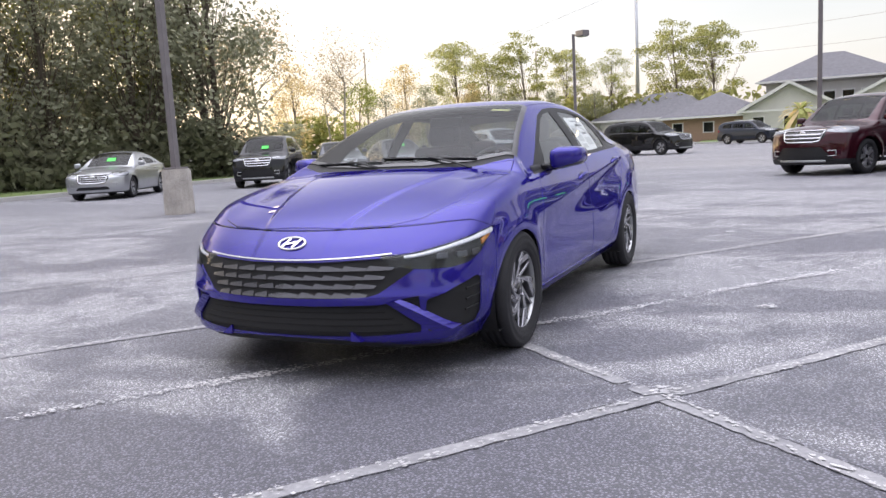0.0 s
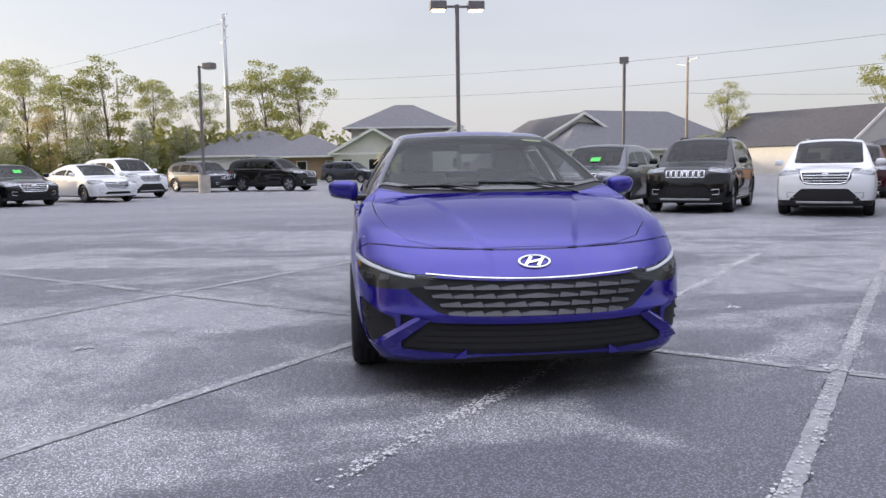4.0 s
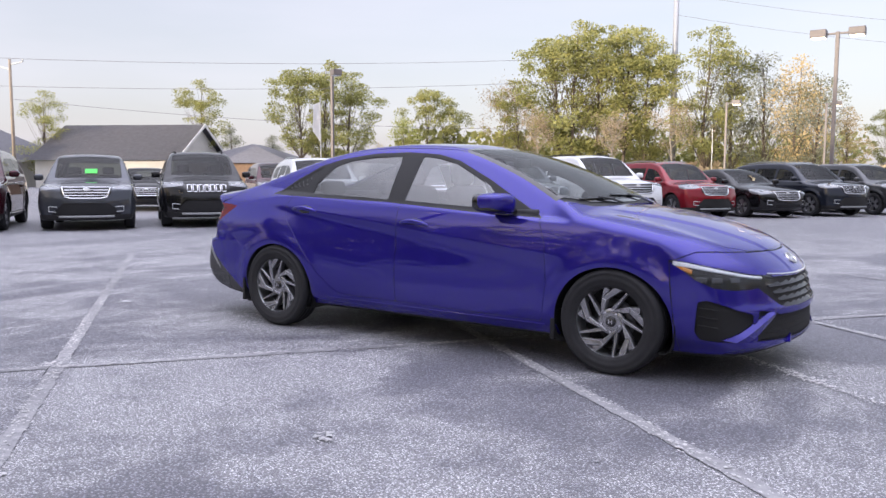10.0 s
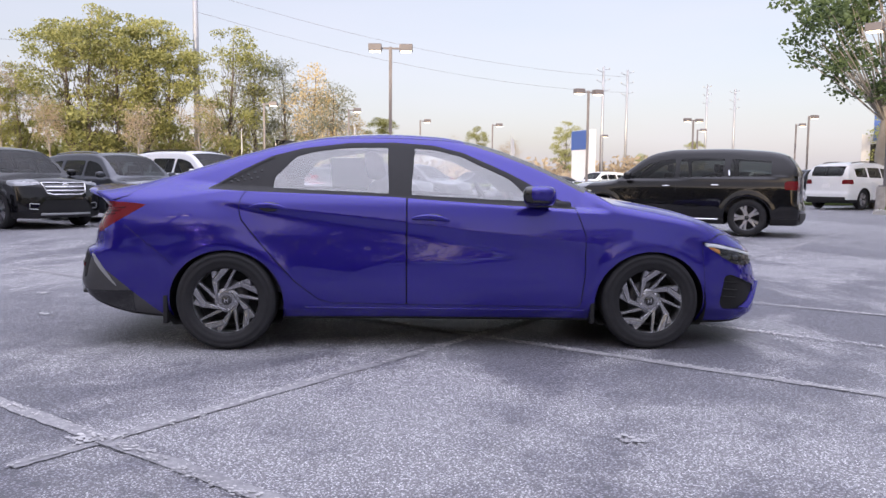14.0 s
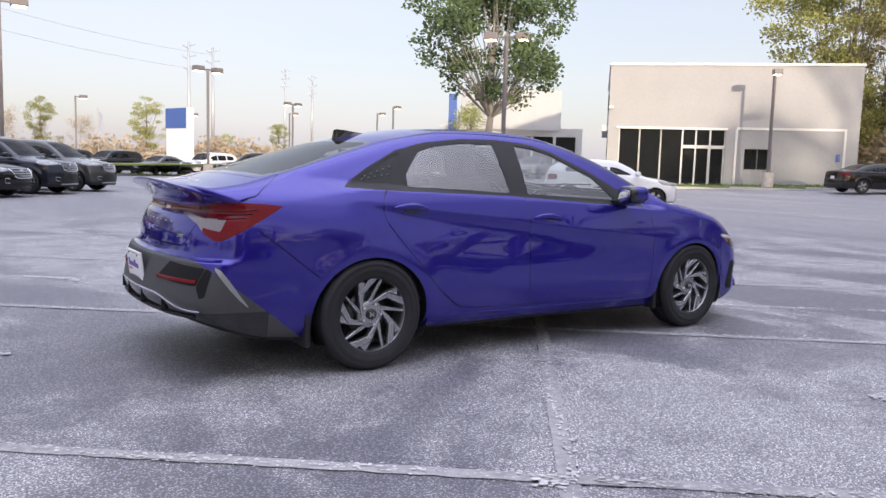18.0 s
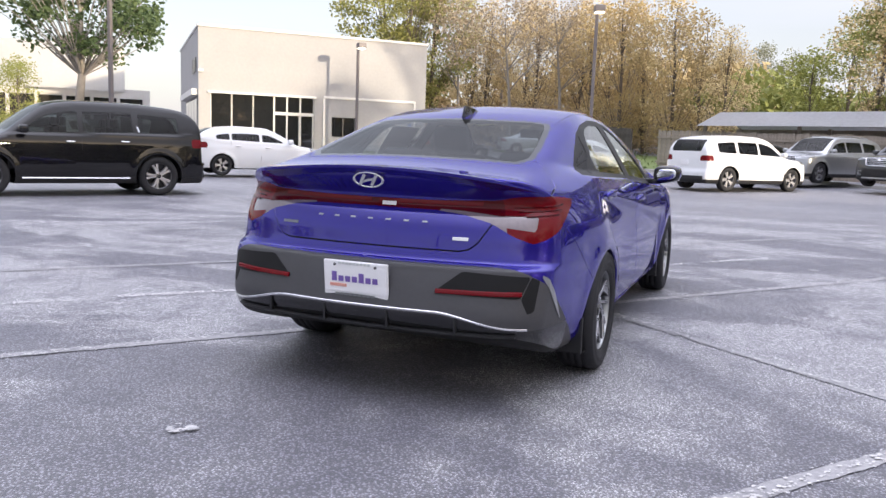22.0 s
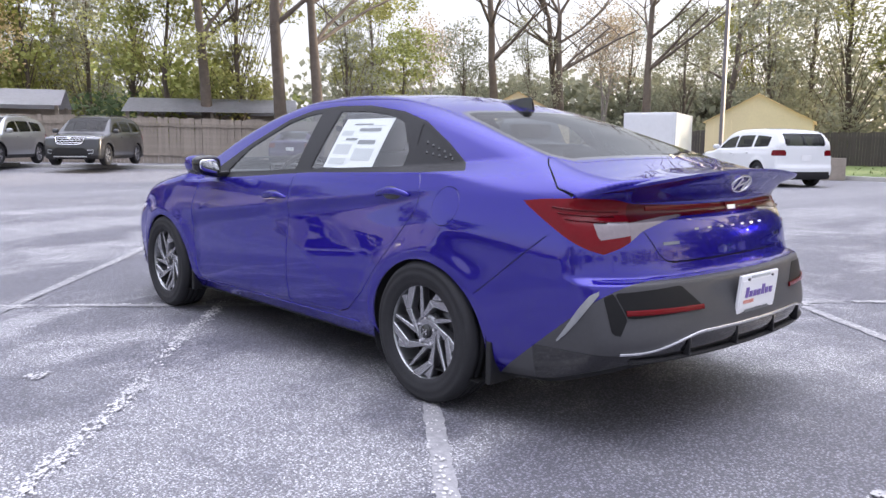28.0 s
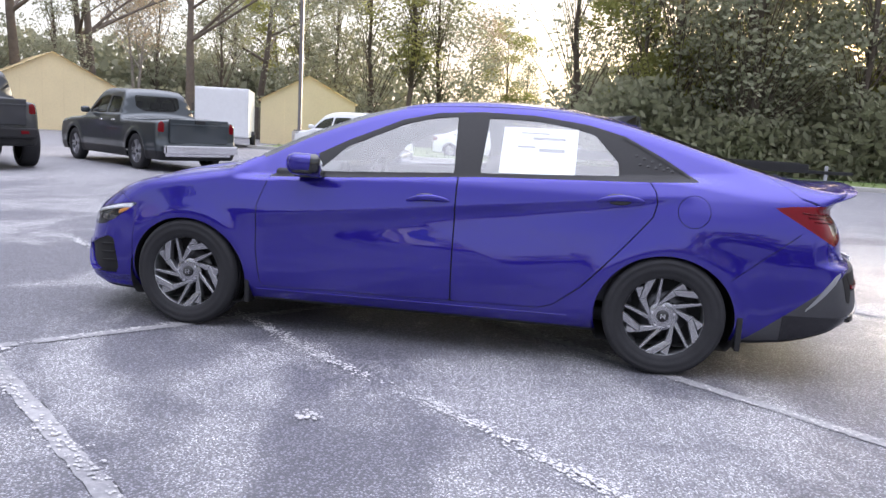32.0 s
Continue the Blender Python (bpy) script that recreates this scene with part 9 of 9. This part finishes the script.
shrub_bank("hedge_far", [polar(0.6, -5.95, a, 74) for a in (122, 116, 110, 104, 98, 93)], 2.6, "leaf_brown", "dry brush under the northern trees", 2, 6000, 4.0, 0.25)
shrub_bank("brush_far", [polar(0.6, -5.95, a, 105) for a in (92, 86, 80, 74, 68)], 4.0, "leaf_brown", "distant dry woods along the road", 3, 5000, 6.0, 0.4)
shrub_bank("woods_west", [polar(5.26, 2.27, a, 92) for a in (-143, -150, -157, -164, -170, -176)], 6.0, "leaf_pine", "hazy far woods beyond the lot", 11, 9000, 6.0, 0.42)
shrub_bank("woods_north", [polar(0.6, -5.95, a, 84) for a in (124, 118, 112, 106, 100, 95)], 6.5, "leaf_pine", "green undergrowth between the northern pines", 12, 9000, 6.0, 0.36)
shrub_bank("woods_east", [polar(-5, 0, a, 70) for a in (27, 18, 9, 0)], 8.5, "leaf_yellow", "yellowing woods behind the fence", 13, 11000, 6.0, 0.36)
shrub_bank("woods_corner", [polar(-5, 0, a, 66) for a in (2, -8, -18, -28)], 6.5, "leaf_spring", "green woods behind the board fence", 14, 11000, 6.0, 0.34)
shrub_bank("woods_south", [polar(-3, 3, a, 66) for a in (-34, -44, -54, -64, -75)], 8.0, "leaf_veiled", "dark woods behind the sheds", 15, 14000, 6.0, 0.38)
# oak beside the showroom, trees behind it
plant("oak", 18.2, 24.2, 1.0)
plant("spring", *polar(-4.12, -4.03, 53.4, 60), 0.62)
for az_, d, kind, s in ((24.8, 56, "pine", 1.0), (26.4, 58, "pine", 1.05), (22.8, 60, "pine", 0.98), (21.0, 55, "brown", 1.1), (19.2, 58, "yellow", 1.08), (17.2, 54, "brown", 1.1), (15.3, 57, "yellow", 1.1), (13.4, 54, "brown", 1.12), (11.5, 56, "yellow", 1.1), (9.5, 52, "brown", 1.1), (7.6, 54, "yellow", 1.0), (5.8, 50, "yellow", 1.0), (4.0, 50, "yellow", 0.9), (2.2, 48, "yellow", 0.78), (8.6, 60, "brown", 1.1), (12.4, 62, "yellow", 1.1), (16.2, 62, "yellow", 1.1), (20.2, 64, "yellow", 1.1), (18.2, 66, "brown", 1.15), (14.2, 66, "brown", 1.1), (10.4, 66, "yellow", 1.0)):
    plant("yellow" if kind == "brown" and int(az_ * 10) % 2 else kind, *polar(-5.3, -1.0, az_, d), s * (0.80 if kind != "pine" else 0.95))
for az_, d, kind, s in ((0.2, 75, "dense", 0.72), (-1.6, 78, "dense", 0.75), (-3.4, 76, "dense", 0.7), (-5.4, 58, "spring", 0.8), (-7.4, 60, "spring", 1.0), (-9.6, 52, "yellow", 0.95), (-11.2, 54, "pine", 0.85), (-12.6, 52, "spring", 1.2), (-14.4, 56, "pine", 0.88), (-16.4, 52, "dense", 0.9), (-18.6, 46, "pine", 0.82), (-20.8, 44, "spring", 1.25), (-23.2, 40, "bare", 1.0), (-25.6, 42, "pine", 0.9), (-28.0, 36, "bare", 1.08), (-30.6, 36, "bare", 0.95), (-33.0, 40, "dense", 0.62), (-35.2, 52, "pine", 0.8), (-37.4, 46, "spring", 0.85), (-39.8, 58, "brown", 0.8), (-42.0, 50, "dense", 0.68), (-44.2, 48, "bare", 1.05), (-46.6, 50, "dense", 0.7), (-49.0, 52, "bare", 1.0), (-52.2, 56, "brown", 0.85)):
    plant(kind, *polar(-4.7, 1.6, az_, d), s * (0.98 if kind != "bare" else 1.1))
for az_, d, kind, s in ((-52.5, 54, "bare", 1.0), (-55.5, 60, "brown", 0.8), (-58.6, 50, "bare", 1.0), (-60.8, 56, "dense", 0.62), (-63.4, 58, "bare", 0.95), (-66.4, 54, "dense", 0.72), (-68.8, 56, "dense", 0.78), (-71.2, 52, "dense", 0.85), (-73.8, 50, "pine", 0.82), (-76.2, 52, "dense", 0.8), (-79.0, 60, "brown", 0.75), (-81.4, 64, "pine", 0.55), (-83.0, 66, "dense", 0.45), (-85.6, 40, "dense", 0.9), (-57.0, 64, "dense", 0.7), (-62.0, 66, "dense", 0.72), (-65.0, 68, "pine", 0.7)):
    plant(kind, *polar(-2.5, 4.0, az_, d), s * (1.25 if kind in ("dense", "pine") else 1.1))
shrub_bank("understorey_east", [polar(-5, 0, a, 56) for a in (26, 20, 14, 8, 2)], 3.5, "leaf_brown", "dry understorey behind the dark fence", 4, 6000, 5.0, 0.2)
shrub_bank("understorey_fence", [polar(-5, 0, a, 46) for a in (-2, -10, -18, -26)], 3.2, "leaf_oak", "green understorey behind the board fence", 5, 6000, 4.0, 0.16)
shrub_bank("understorey_south", [polar(-3, 3, a, 52) for a in (-30, -38, -46, -54, -62, -70, -76)], 3.0, "leaf_veiled", "dark understorey behind the sheds", 6, 8000, 4.0, 0.18)
# palm by the houses
pm_ = thing("palm", pose(*polar(5.26, 2.27, -179.5, 60), 0), "small palm by the lawn", "palm tree")
bm = bmesh.new()
b_tube(bm, (0, 0, 0), (0, 0, 2.0), 0.28, 0.22, 10)
part("trunk", bm, M["bark"], pm_)
rr_ = random.Random(9)
for i in range(46):
    a, e = rr_.uniform(0, 6.28), rr_.uniform(-0.5, 1.2)
    bm = bmesh.new()
    prev = None
    d = Vector((math.cos(a) * math.cos(e), math.sin(a) * math.cos(e), math.sin(e)))
    sd = d.cross(Vector((0, 0, 1))).normalized()
    for j in range(5):
        q = Vector((0, 0, 2.1)) + d * (0.38 * j) - Vector((0, 0, 0.05 * j * j))
        w_ = 0.20 * (1 - abs(j - 2.4) / 3.2)
        cur = (bm.verts.new(q + sd * w_), bm.verts.new(q - sd * w_))
        if prev:
            bm.faces.new((prev[0], prev[1], cur[1], cur[0]))
        prev = cur
    part("frond", bm, M["leaf_spring"] if i % 3 else M["leaf_yellow"], pm_)
